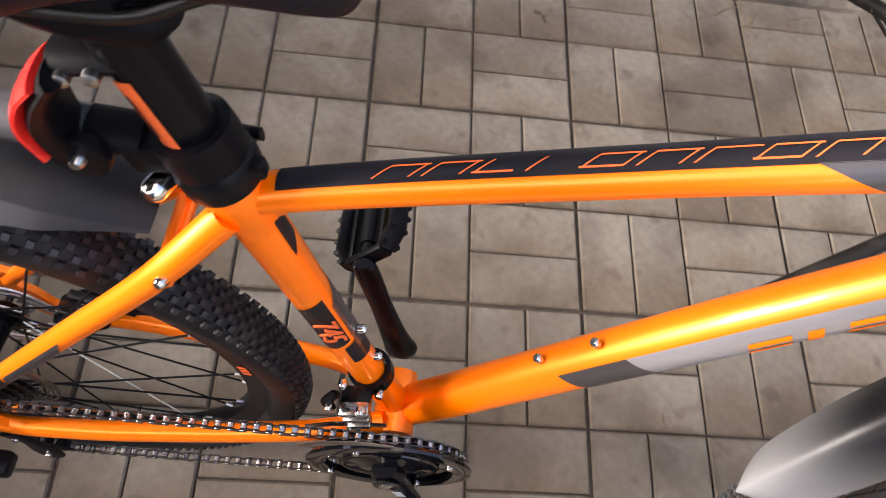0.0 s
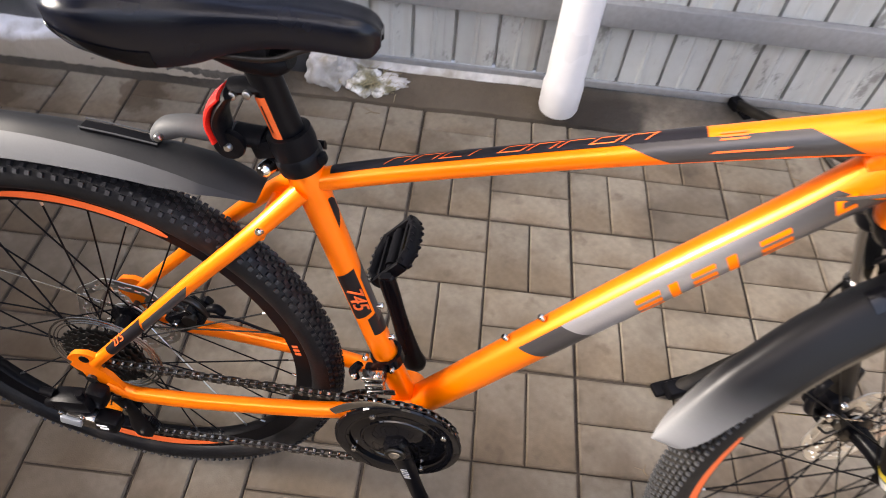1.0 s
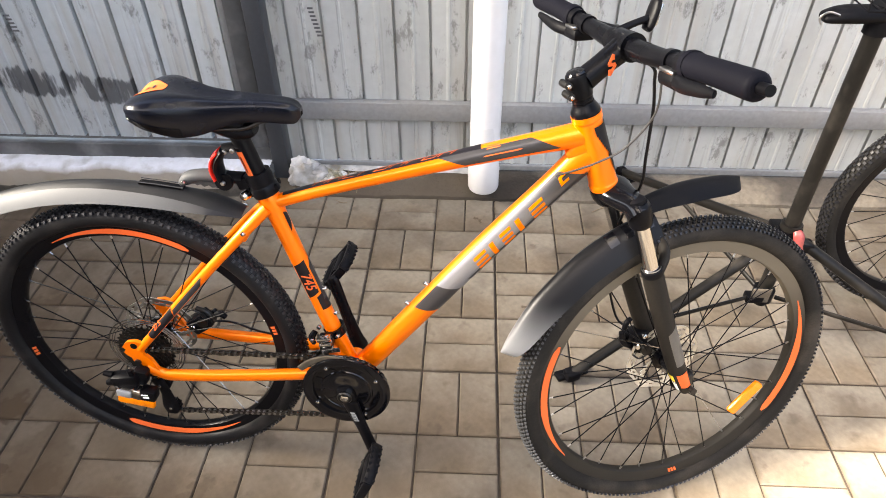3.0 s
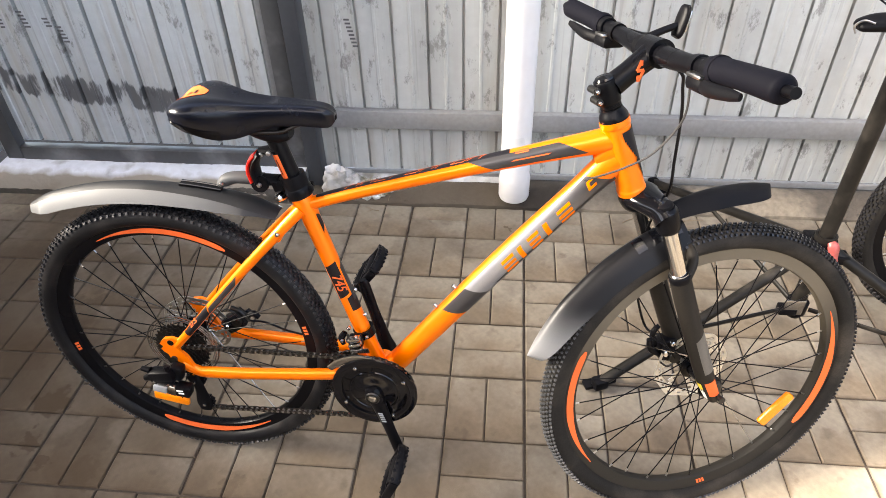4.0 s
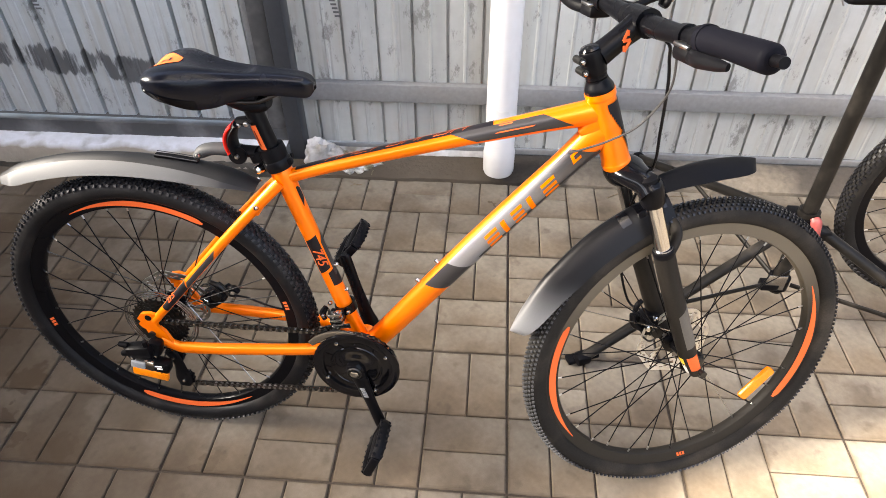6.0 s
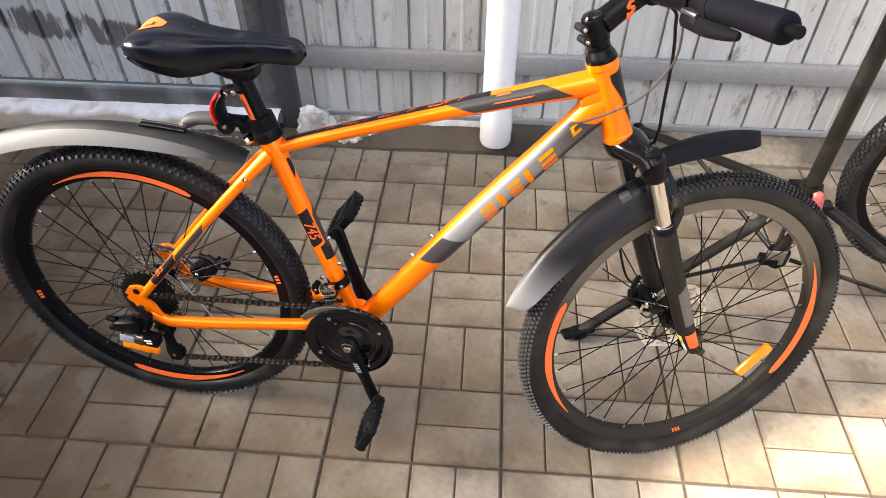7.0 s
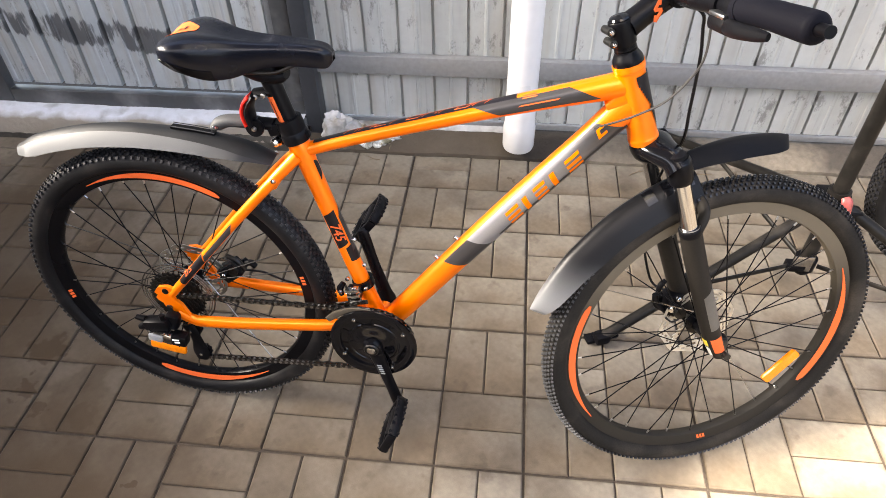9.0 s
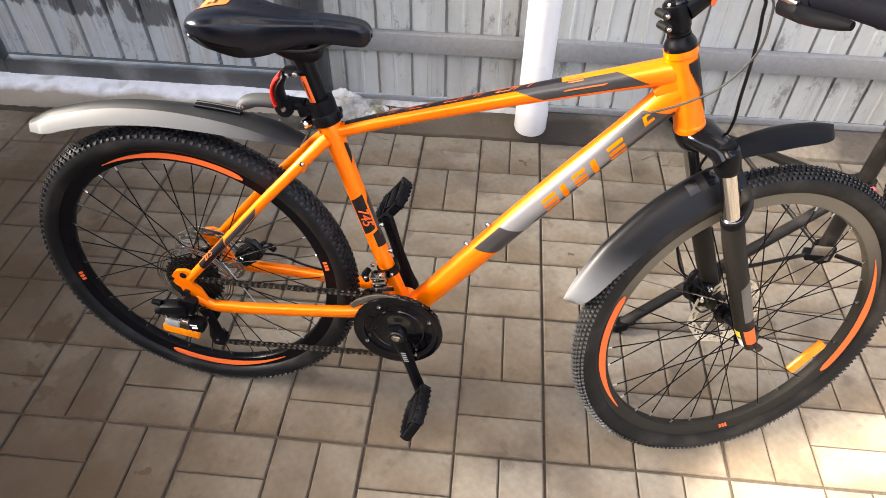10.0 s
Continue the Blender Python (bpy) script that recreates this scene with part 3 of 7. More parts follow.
def sheet_material(name, base, smear):
    """Galvanised painted sheet with runs, scuffs and, on the gate, dark brushed smears of primer."""
    m = material(name, base, 0.42, vary=0.07, scale=35, big=2.2, spec=0.5)
    nt = m.node_tree
    n, l = nt.nodes.new, nt.links.new
    b = nt.nodes["Principled BSDF"]
    src = b.inputs["Base Color"].links[0].from_socket
    geo = n("ShaderNodeNewGeometry")
    runs = n("ShaderNodeMapping"); runs.inputs["Scale"].default_value = (26.0, 1.0, 2.2)
    l(geo.outputs["Position"], runs.inputs["Vector"])
    tex = n("ShaderNodeTexNoise"); tex.inputs["Scale"].default_value = 1.0; tex.inputs["Detail"].default_value = 6.0
    l(runs.outputs["Vector"], tex.inputs["Vector"])
    mr = n("ShaderNodeMapRange")
    mr.inputs["From Min"].default_value, mr.inputs["From Max"].default_value = 0.50, 0.72
    mr.inputs["To Max"].default_value = 0.75
    l(tex.outputs["Fac"], mr.inputs["Value"])
    mx = n("ShaderNodeMix"); mx.data_type = "RGBA"; mx.inputs["B"].default_value = (0.34, 0.325, 0.29, 1)
    l(src, mx.inputs["A"]); l(mr.outputs["Result"], mx.inputs["Factor"])
    src = mx.outputs["Result"]
    # long dull runs of grime
    for scales, lo, hi, amount, tone in (((9.0, 1.0, 0.7), 0.53, 0.68, 0.40, (0.22, 0.225, 0.215, 1)), ((48.0, 1.0, 1.4), 0.61, 0.69, 0.34, (0.16, 0.16, 0.15, 1))):
        long_map = n("ShaderNodeMapping"); long_map.inputs["Scale"].default_value = scales
        long_map.inputs["Location"].default_value = (3.1, 0.0, 0.4)
        l(geo.outputs["Position"], long_map.inputs["Vector"])
        lt = n("ShaderNodeTexNoise"); lt.inputs["Scale"].default_value = 1.0; lt.inputs["Detail"].default_value = 4.0
        l(long_map.outputs["Vector"], lt.inputs["Vector"])
        lm = n("ShaderNodeMapRange"); lm.inputs["From Min"].default_value, lm.inputs["From Max"].default_value = lo, hi
        lm.inputs["To Max"].default_value = amount
        l(lt.outputs["Fac"], lm.inputs["Value"])
        mxl = n("ShaderNodeMix"); mxl.data_type = "RGBA"; mxl.inputs["B"].default_value = tone
        l(src, mxl.inputs["A"]); l(lm.outputs["Result"], mxl.inputs["Factor"])
        src = mxl.outputs["Result"]
    scuff = n("ShaderNodeTexNoise"); scuff.inputs["Scale"].default_value = 1.0; scuff.inputs["Detail"].default_value = 8.0
    scuff.inputs["Roughness"].default_value = 0.75
    smap = n("ShaderNodeMapping"); smap.inputs["Scale"].default_value = (15.0, 1.0, 7.0)
    l(geo.outputs["Position"], smap.inputs["Vector"]); l(smap.outputs["Vector"], scuff.inputs["Vector"])
    sr = n("ShaderNodeMapRange")
    sr.inputs["From Min"].default_value, sr.inputs["From Max"].default_value = 0.565, 0.635
    sr.inputs["To Max"].default_value = 0.72
    l(scuff.outputs["Fac"], sr.inputs["Value"])
    mx2 = n("ShaderNodeMix"); mx2.data_type = "RGBA"; mx2.inputs["B"].default_value = (0.12, 0.12, 0.115, 1)
    l(src, mx2.inputs["A"]); l(sr.outputs["Result"], mx2.inputs["Factor"])
    src = mx2.outputs["Result"]
    if smear:
        sep = n("ShaderNodeSeparateXYZ"); l(geo.outputs["Position"], sep.inputs[0])
        low = n("ShaderNodeMapRange"); low.interpolation_type = "SMOOTHSTEP"
        low.inputs["From Min"].default_value, low.inputs["From Max"].default_value = smear[0] - 0.04, smear[0] + 0.01
        tilt = n("ShaderNodeMath"); tilt.operation = "MULTIPLY_ADD"; tilt.inputs[1].default_value = 0.12
        l(sep.outputs["X"], tilt.inputs[0]); l(sep.outputs["Z"], tilt.inputs[2])
        l(tilt.outputs[0], low.inputs["Value"])
        high = n("ShaderNodeMapRange"); high.interpolation_type = "SMOOTHSTEP"
        high.inputs["From Min"].default_value, high.inputs["From Max"].default_value = smear[1] - 0.01, smear[1] + 0.06
        high.inputs["To Min"].default_value, high.inputs["To Max"].default_value = 1.0, 0.0
        l(tilt.outputs[0], high.inputs["Value"])
        edge = n("ShaderNodeMapRange")
        edge.inputs["From Min"].default_value, edge.inputs["From Max"].default_value = -1.30, -1.15
        edge.inputs["To Min"].default_value, edge.inputs["To Max"].default_value = 1.0, 0.0
        l(sep.outputs["X"], edge.inputs["Value"])
        br = n("ShaderNodeMapping"); br.inputs["Scale"].default_value = (38.0, 1.0, 8.0); br.inputs["Rotation"].default_value = (0, 0.15, 0)
        l(geo.outputs["Position"], br.inputs["Vector"])
        bt = n("ShaderNodeTexNoise"); bt.inputs["Scale"].default_value = 1.0; bt.inputs["Detail"].default_value = 5.0
        l(br.outputs["Vector"], bt.inputs["Vector"])
        a1 = n("ShaderNodeMath"); a1.operation = "MULTIPLY"; l(low.outputs["Result"], a1.inputs[0]); l(high.outputs["Result"], a1.inputs[1])
        a3 = n("ShaderNodeMath"); a3.operation = "MULTIPLY"; l(a1.outputs[0], a3.inputs[0]); l(edge.outputs["Result"], a3.inputs[1])
        a2 = n("ShaderNodeMath"); a2.operation = "MULTIPLY_ADD"; a2.inputs[1].default_value = 2.4; a2.inputs[2].default_value = -1.62
        l(bt.outputs["Fac"], a2.inputs[0])
        a4 = n("ShaderNodeMath"); a4.operation = "ADD"; l(a2.outputs[0], a4.inputs[0]); l(a3.outputs[0], a4.inputs[1])
        cut = n("ShaderNodeMapRange"); cut.inputs["From Min"].default_value, cut.inputs["From Max"].default_value = 0.34, 0.54
        cut.inputs["To Max"].default_value = 0.86
        l(a4.outputs[0], cut.inputs["Value"])
        mx3 = n("ShaderNodeMix"); mx3.data_type = "RGBA"; mx3.inputs["B"].default_value = (0.055, 0.057, 0.062, 1)
        l(src, mx3.inputs["A"]); l(cut.outputs["Result"], mx3.inputs["Factor"])
        src = mx3.outputs["Result"]
    l(src, b.inputs["Base Color"])
    return m


SHEET = sheet_material("fence_sheet", (0.375, 0.39, 0.385), None)
GATE_SHEET = sheet_material("gate_sheet", (0.39, 0.42, 0.44), (0.140, 0.212))

WALL_Y = 1.300


def corrugated(x0, x1, z0, z1, y, pitch=0.115, groove=0.010, depth=0.011, step=0.0045, phase=0.0):
    """Profiled sheet with a thickness: a narrow pressed groove at each pitch and a low bead half-way."""
    xs = [(x0, 0.0)]
    k = math.floor((x0 - phase) / pitch)
    while True:
        c = phase + k * pitch
        if c - groove > x1:
            break
        for dx, d in ((-groove * 0.5, 0.0), (-groove * 0.40, depth), (groove * 0.40, depth), (groove * 0.5, 0.0), (pitch * 0.44, 0.0), (pitch * 0.47, -step), (pitch * 0.53, -step), (pitch * 0.56, 0.0)):
            if x0 + 1e-4 < c + dx < x1 - 1e-4:
                xs.append((c + dx, d))
        k += 1
    xs.append((x1, 0.0))
    n = len(xs)
    vs, fs = [], []
    for off in (0.0, 0.0015):
        for z in (z0, z1):
            vs += [(x, y + d + off, z) for x, d in xs]
    for i in range(n - 1):
        fs += [(i, i + 1, n + i + 1, n + i), (2 * n + i, 3 * n + i, 3 * n + i + 1, 2 * n + i + 1), (i, 2 * n + i, 2 * n + i + 1, i + 1)]
    return vs, fs


# the fence wall on the right of the gate post
wall_north = finish("wall_north", *corrugated(-0.742, 3.6, 0.078, 2.55, WALL_Y, phase=0.006, groove=0.010, depth=0.016, step=0.0022), SHEET, angle=20.0)
tagged(wall_north, "light grey corrugated metal fence sheet, scuffed and streaked", "wall", kind="structure")
# narrow strip folded along the foot of the sheet
finish("foot_strip", *box(1.43, WALL_Y - 0.004, 0.065, 4.34, 0.012, 0.022, 0.002), RAIL_GREY, wall_north, "grey folded steel foot strip")
rail = finish("rail", *box(1.43, WALL_Y - 0.017, 0.294, 4.34, 0.030, 0.066, 0.003), RAIL_GREY, wall_north, "grey horizontal steel rail")
finish("rail", *box(1.43, WALL_Y - 0.017, 1.62, 4.34, 0.030, 0.078, 0.003), RAIL_GREY, wall_north, "grey horizontal steel rail")

# the gate on the left of the post: framed corrugated leaf
GX0, GX1 = -1.905, -0.800
gate = finish("gate", *corrugated(GX0, GX1 - 0.05, 0.16, 2.45, WALL_Y - 0.004, pitch=0.1173, phase=-1.008, groove=0.015, depth=0.030, step=0.0024), GATE_SHEET, angle=20.0)
tagged(gate, "pale grey corrugated gate leaf with dark primer smears", "gate", kind="structure")
finish("bottom_rail", *box((GX0 + GX1) / 2, WALL_Y - 0.022, 0.117, GX1 - GX0, 0.040, 0.066, 0.003), FRAME_GREY, gate, "dark grey steel bottom rail")
finish("stile", *box(GX1 - 0.030, WALL_Y - 0.024, 1.300, 0.060, 0.040, 2.300, 0.003), FRAME_GREY, gate, "grey steel gate stile")
finish("stile_lip", *box(GX1 - 0.074, WALL_Y - 0.014, 1.300, 0.024, 0.018, 2.300, 0.002), RAIL_GREY, gate, "pale folded lip of the gate stile")
finish("stile", *box(GX0 - 0.032, WALL_Y - 0.024, 1.275, 0.064, 0.040, 2.350, 0.003), FRAME_GREY, gate, "grey steel gate stile")
wall_west = finish("wall_west", *corrugated(-5.0, GX0 - 0.066, 0.10, 2.45, WALL_Y - 0.004, phase=-0.985, groove=0.022, depth=0.015), GATE_SHEET, smooth=False)
tagged(wall_west, "pale grey corrugated metal fence continuing past the gate", "wall", kind="structure")
post = finish("gate_post", *box(-0.765, WALL_Y - 0.030, 1.24, 0.056, 0.075, 2.48, 0.004), POST_DARK)
tagged(post, "dark grey painted square steel gate post", "post", kind="structure")

# unreadable stencilled marks on the sheets
def ink_mark(x, z, y, n, w, name="ink_mark"):
    shapes = [box(x + 0.003 * i, y, z - i * 0.0125, w, 0.0012, 0.006, 0.0) for i in range(n)]
    return join(*shapes)


for gx, gz, gn in ((-1.705, 0.650, 5), (-1.795, 0.66, 6), (-1.622, 0.628, 3), (-1.585, 0.600, 5)):
    finish("ink_mark", *ink_mark(gx, gz, WALL_Y - 0.0052, gn, 0.020), STAMP, gate, "small dark stencilled bars")
finish("ink_mark", *ink_mark(-0.60, 0.635, WALL_Y - 0.0012, 8, 0.018), STAMP, wall_north, "small dark stencilled bars")


def rough_strip(x0, x1, prof, n, amp, seed):
    """A rough cast strip along x with the profile (y, z), uneven along its length."""
    rng = random.Random(seed)
    rows = []
    for i in range(n + 1):
        x = x0 + (x1 - x0) * i / n
        row = []
        for y, z in prof:
            w = noise.noise((x * 5.0 + seed, y * 9.0, z * 9.0)) * amp + rng.uniform(-1, 1) * amp * 0.25
            row.append((x, y + w, max(-0.02, z + w * 0.6)))
        rows.append(row)
    return loft(rows, cap=False, closed=False)


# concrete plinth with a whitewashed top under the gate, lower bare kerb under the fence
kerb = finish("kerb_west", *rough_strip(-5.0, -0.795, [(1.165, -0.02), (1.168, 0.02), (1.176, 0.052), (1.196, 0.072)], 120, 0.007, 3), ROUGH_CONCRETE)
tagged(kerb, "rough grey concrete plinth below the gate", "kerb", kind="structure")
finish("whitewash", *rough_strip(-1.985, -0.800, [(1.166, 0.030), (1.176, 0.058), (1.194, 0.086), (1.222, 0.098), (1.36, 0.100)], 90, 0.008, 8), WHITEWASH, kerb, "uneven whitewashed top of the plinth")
kerb2 = finish("kerb_north", *rough_strip(-0.80, 3.6, [(1.172, -0.02), (1.176, 0.012), (1.20, 0.030), (1.26, 0.045), (1.36, 0.052)], 150, 0.006, 5), CONCRETE)
tagged(kerb2, "low dirty concrete kerb at the foot of the fence", "kerb", kind="structure")
finish("whitewash", *rough_strip(-0.745, -0.08, [(1.272, 0.048), (1.280, 0.058), (1.29, 0.062), (1.33, 0.062)], 40, 0.004, 12), OLD_WASH, kerb2, "white paint along the kerb")


def lump(cx, cy, cz, r, seed, flat=0.6):
    bm = bmesh.new()
    bmesh.ops.create_icosphere(bm, subdivisions=4, radius=1.0)
    for v in bm.verts:
        d = 1.0 + 0.40 * noise.noise(v.co * 2.1 + Vector((seed, 0, 0))) + 0.10 * noise.noise(v.co * 5.3 + Vector((0, seed, 0))) + 0.035 * noise.noise(v.co * 13.0 + Vector((0, 0, seed)))
        v.co = Vector((v.co.x * r[0] * d, v.co.y * r[1] * d, v.co.z * r[2] * d * flat)) + Vector((cx, cy, cz))
    bm.verts.index_update()
    out = [v.co.copy() for v in bm.verts], [tuple(v.index for v in f.verts) for f in bm.faces]
    bm.free()
    return out


mortar = finish("mortar_heap", *join(lump(-0.682, 1.225, 0.058, (0.058, 0.040, 0.105), 2.0), lump(-0.640, 1.235, 0.056, (0.040, 0.035, 0.070), 7.0), lump(-0.50, 1.240, 0.030, (0.06, 0.03, 0.035), 9.0)), OLD_WASH)
tagged(mortar, "lump of whitewashed mortar at the gate post's foot", "mortar", kind="structure")
debris = finish("debris_heap", *join(lump(-0.585, 1.232, 0.032, (0.062, 0.046, 0.062), 5.0), lump(-0.535, 1.222, 0.026, (0.050, 0.036, 0.040), 3.0)), DEBRIS)
tagged(debris, "matted heap of pale debris and dry grass against the fence", "debris", kind="structure")
grng = random.Random(8)
blades = []
for k in range(90):
    x, y = grng.gauss(-0.565, 0.040), grng.gauss(1.222, 0.022)
    z, a, ln = 0.030 + grng.uniform(0.0, 0.030), grng.uniform(0, 2 * math.pi), grng.uniform(0.018, 0.045)
    tip = Vector((math.cos(a) * ln, min(0.02, math.sin(a) * ln), grng.uniform(-0.004, 0.020)))
    o = Vector((x, y, z))
    blades.append(tube([o, o + tip * 0.5 + Vector((0, 0, 0.006)), o + tip], [0.0011, 0.0009, 0.0004], 4))
finish("grass_blade", *join(*blades), STRAW, debris, "dry grass blades")["kind"] = "stuff"

# ground to the horizon; pavers lie on it
ground = finish("ground", [(-60, -60, -0.0055), (60, -60, -0.0055), (60, 60, -0.0055), (-60, 60, -0.0055)], [(0, 1, 2, 3)], JOINT, smooth=False)
tagged(ground, "bare dirt bedding under the paving", "ground", kind="structure")

# downpipe
PX, PY = -0.040, 1.185
drain = finish("drain_pipe", *lathe([(0.040, 0.052), (0.0500, 0.054), (0.0535, 0.064), (0.0540, 0.135), (0.0515, 0.148), (0.0500, 0.152), (0.0495, 0.9), (0.0495, 2.5)], 32, "z"), WHITE_PVC)
drain.matrix_basis = pose(PX, PY, 0, 0, 0, 0)
tagged(drain, "white plastic drain pipe standing before the fence", "pipe")
# unseen canopy added to block the sun, which comes in under its open edge
ROOF_Z = 3.4
SH = Vector((SUN_DIR.x / SUN_DIR.z, SUN_DIR.y / SUN_DIR.z, 0)) * ROOF_Z
C0 = Vector((0.31, 0.025, ROOF_Z)) + SH
E1 = Vector((1.0, 0.34, 0)).normalized()
XL, XR, FY, BY = -3.6, 0.45, C0.y - 0.75, 1.05


def flat_sheet(name, pts, mat):
    k = len(pts)
    rv = [(x, y, ROOF_Z) for x, y in pts] + [(x, y, ROOF_Z + 0.02) for x, y in pts]
    return finish(name, rv, [tuple(range(k)), tuple(range(2 * k - 1, k - 1, -1))] + [(i, (i + 1) % k, k + (i + 1) % k, k + i) for i in range(k)], mat, smooth=False)


SPLIT = -0.42                              # where the opaque sheets end and the milky ones begin
SPLIT_Y = C0.y + (SPLIT - C0.x) * E1.y / E1.x
roof = flat_sheet("ceiling_blocker", [(XL, FY), (C0.x, FY), (C0.x, C0.y), (SPLIT, SPLIT_Y), (SPLIT, BY), (XL, BY)], SHADE_SHEET)
tagged(roof, "unseen grey sheet canopy added to shade the bay", "roof", kind="structure")
# unseen milky sheet added to let soft light down on bicycle and fence
diffuser = flat_sheet("ceiling_diffuser", [(SPLIT, SPLIT_Y), (XR, C0.y + (XR - C0.x) * E1.y / E1.x), (XR, BY + 0.19), (SPLIT, BY + 0.19)], MILKY)
tagged(diffuser, "unseen milky translucent sheet added to diffuse light from above", "roof", kind="structure")
# unseen walls and a fascia, added to hold back light from sides and front
wall_side_blocker = finish("wall_side_blocker", *box(3.6, -0.62, 0.8, 0.2, 3.7, 1.6, 0.01), RENDER)
tagged(wall_side_blocker, "unseen plain rendered wall added to limit light from the right", "wall", kind="structure")
wall_gable_blocker = finish("wall_gable_blocker", *box(-3.4, -0.55, 0.8, 0.2, 3.5, 1.6, 0.01), RENDER)
tagged(wall_gable_blocker, "unseen plain rendered low wall added to limit light from the left", "wall", kind="structure")
fascia_blocker = finish("wall_fascia_blocker", *box(-3.55, -0.55, 2.95, 0.1, 3.5, 0.9, 0.01), RENDER)
tagged(fascia_blocker, "unseen plain rendered fascia added to trim light under the canopy's side edge", "wall", kind="structure")
wall_south_blocker = finish("wall_south_blocker", *box(-1.60, -3.0, 1.35, 4.4, 0.2, 2.7, 0.01), RENDER)
tagged(wall_south_blocker, "unseen plain rendered wall added to hold back light from the front", "wall", kind="structure")


# dry twigs blown against the kerb
TWIG = material("dry_twig", (0.16, 0.115, 0.07), 0.8, vary=0.25, scale=200)


def twig(x, y, z, ang, ln):
    d = Vector((math.cos(radians(ang)), math.sin(radians(ang)), 0))
    n2 = Vector((-d.y, d.x, 0))
    p = Vector((x, y, z + 0.0016))
    shape = join(curve_tube([tuple(p) + (0.0014,), tuple(p + d * ln * 0.4 + n2 * 0.006) + (0.0013,), tuple(p + d * ln) + (0.0006,)], 6, 4),
                 curve_tube([tuple(p + d * ln * 0.45 + n2 * 0.006) + (0.0010,), tuple(p + d * ln * 0.7 + n2 * 0.022) + (0.0005,)], 6, 3))
    ob = finish("twig", shape[0], shape[1], TWIG)
    tagged(ob, "thin dry brown twig lying on the ground", "twig", group="twigs by the kerb")


for args in ((0.34, 1.12, 0.0, 25, 0.09), (0.42, 1.09, 0.0, 62, 0.07), (0.52, 1.13, 0.0, 10, 0.10), (0.60, 1.07, 0.0, -30, 0.06), (-0.52, 1.14, 0.0, 160, 0.05), (0.13, 0.21, 0.0, 95, 0.022)):
    twig(*args)

# ---------------------------------------------------------------- the orange bicycle
# its own axes: x forward, y to its far side, z up in its plane; the rear tyre stands on the origin
bike = new("bicycle")
BIKE_M = Matrix.Translation((-0.7528, 0.1586, 0.004)) @ Matrix.Rotation(radians(-2.76), 4, "Z") @ Matrix.Rotation(radians(-5.57), 4, "X") @ Matrix.Rotation(radians(-1.11), 4, "Y") @ Matrix.Scale(0.986, 4)
bike.matrix_basis = BIKE_M
tagged(bike, "orange mountain bicycle with black and grey stripes, leaning slightly", "bicycle")

REAR = Vector((0, 0, 0.338))
BB = Vector((0.438, 0, 0.286))
HT_LOW, HT_UP = Vector((0.917, 0, 0.754)), Vector((0.8725, 0, 0.886))
UPV = (HT_UP - HT_LOW).normalized()
FWD = Vector((UPV.z, 0, -UPV.x))
STEER = 21.0
S = Matrix.Translation(HT_LOW) @ Matrix.Rotation(radians(STEER), 4, UPV) @ Matrix.Translation(-HT_LOW)
FRONT = HT_LOW - UPV * 0.463 + FWD * 0.045


def steered(along, fwd, y=0.0):
    """A point of the front end by its way along the steering axis (up), forward of it and aside, before it is turned."""
    return HT_LOW + UPV * along + FWD * fwd + Vector((0, y, 0))


# ---- frame
ST = [(BB.x, 0, BB.z + 0.008, 0.0175), (0.405, 0, 0.40, 0.0170), (0.362, 0, 0.555, 0.0170), (0.318, 0, 0.715, 0.0185)]
TT = [(0.325, 0, 0.6965, 0.0128, 0.0140), (0.42, 0, 0.7270, 0.0130, 0.0145), (0.60, 0, 0.7780, 0.0142, 0.0160), (0.74, 0, 0.8158, 0.0170, 0.0180), (0.83, 0, 0.8390, 0.0200, 0.0195), (0.884, 0, 0.852, 0.0230, 0.0205)]
DT = [(0.452, 0, 0.287, 0.022, 0.024), (0.494, 0, 0.336, 0.0235, 0.0245), (0.60, 0, 0.470, 0.0245, 0.0235), (0.72, 0, 0.620, 0.0245, 0.0230), (0.82, 0, 0.740, 0.0235, 0.0225), (0.868, 0, 0.797, 0.0260, 0.0220), (0.896, 0, 0.822, 0.0300, 0.0215)]
frame_ob = part("frame", curve_tube([(HT_LOW.x, 0, HT_LOW.z, 0.0245), *[tuple(HT_LOW.lerp(HT_UP, f)) + (r,) for f, r in ((0.06, 0.0250), (0.12, 0.0238), (0.45, 0.0232), (0.86, 0.0232), (0.93, 0.0250))], (HT_UP.x, 0, HT_UP.z, 0.0250)], 28, 6), ORANGE, bike, "glossy orange aluminium frame")
seat_tube = part("seat_tube", curve_tube(ST, 24), ORANGE, frame_ob)
top_tube = part("top_tube", curve_tube(TT, 28), ORANGE, frame_ob)
down_tube = part("down_tube", curve_tube(DT, 28), ORANGE, frame_ob)
part("gusset", curve_tube([(0.850, 0, 0.812, 0.010, 0.014), (0.868, 0, 0.824, 0.022, 0.0185), (0.892, 0, 0.838, 0.032, 0.0205)], 20), ORANGE, frame_ob)
part("bottom_bracket_shell", moved(lathe([(0.0225, -0.037), (0.0235, -0.034), (0.0235, 0.034), (0.0225, 0.037)], 28), Matrix.Translation(BB)), ORANGE, frame_ob)
part("seat_lug", curve_tube([(0.312, 0, 0.735, 0.0195), (0.316, 0, 0.722, 0.0195), (0.322, 0, 0.700, 0.0210), (0.332, 0, 0.665, 0.0175)], 24), ORANGE, frame_ob)
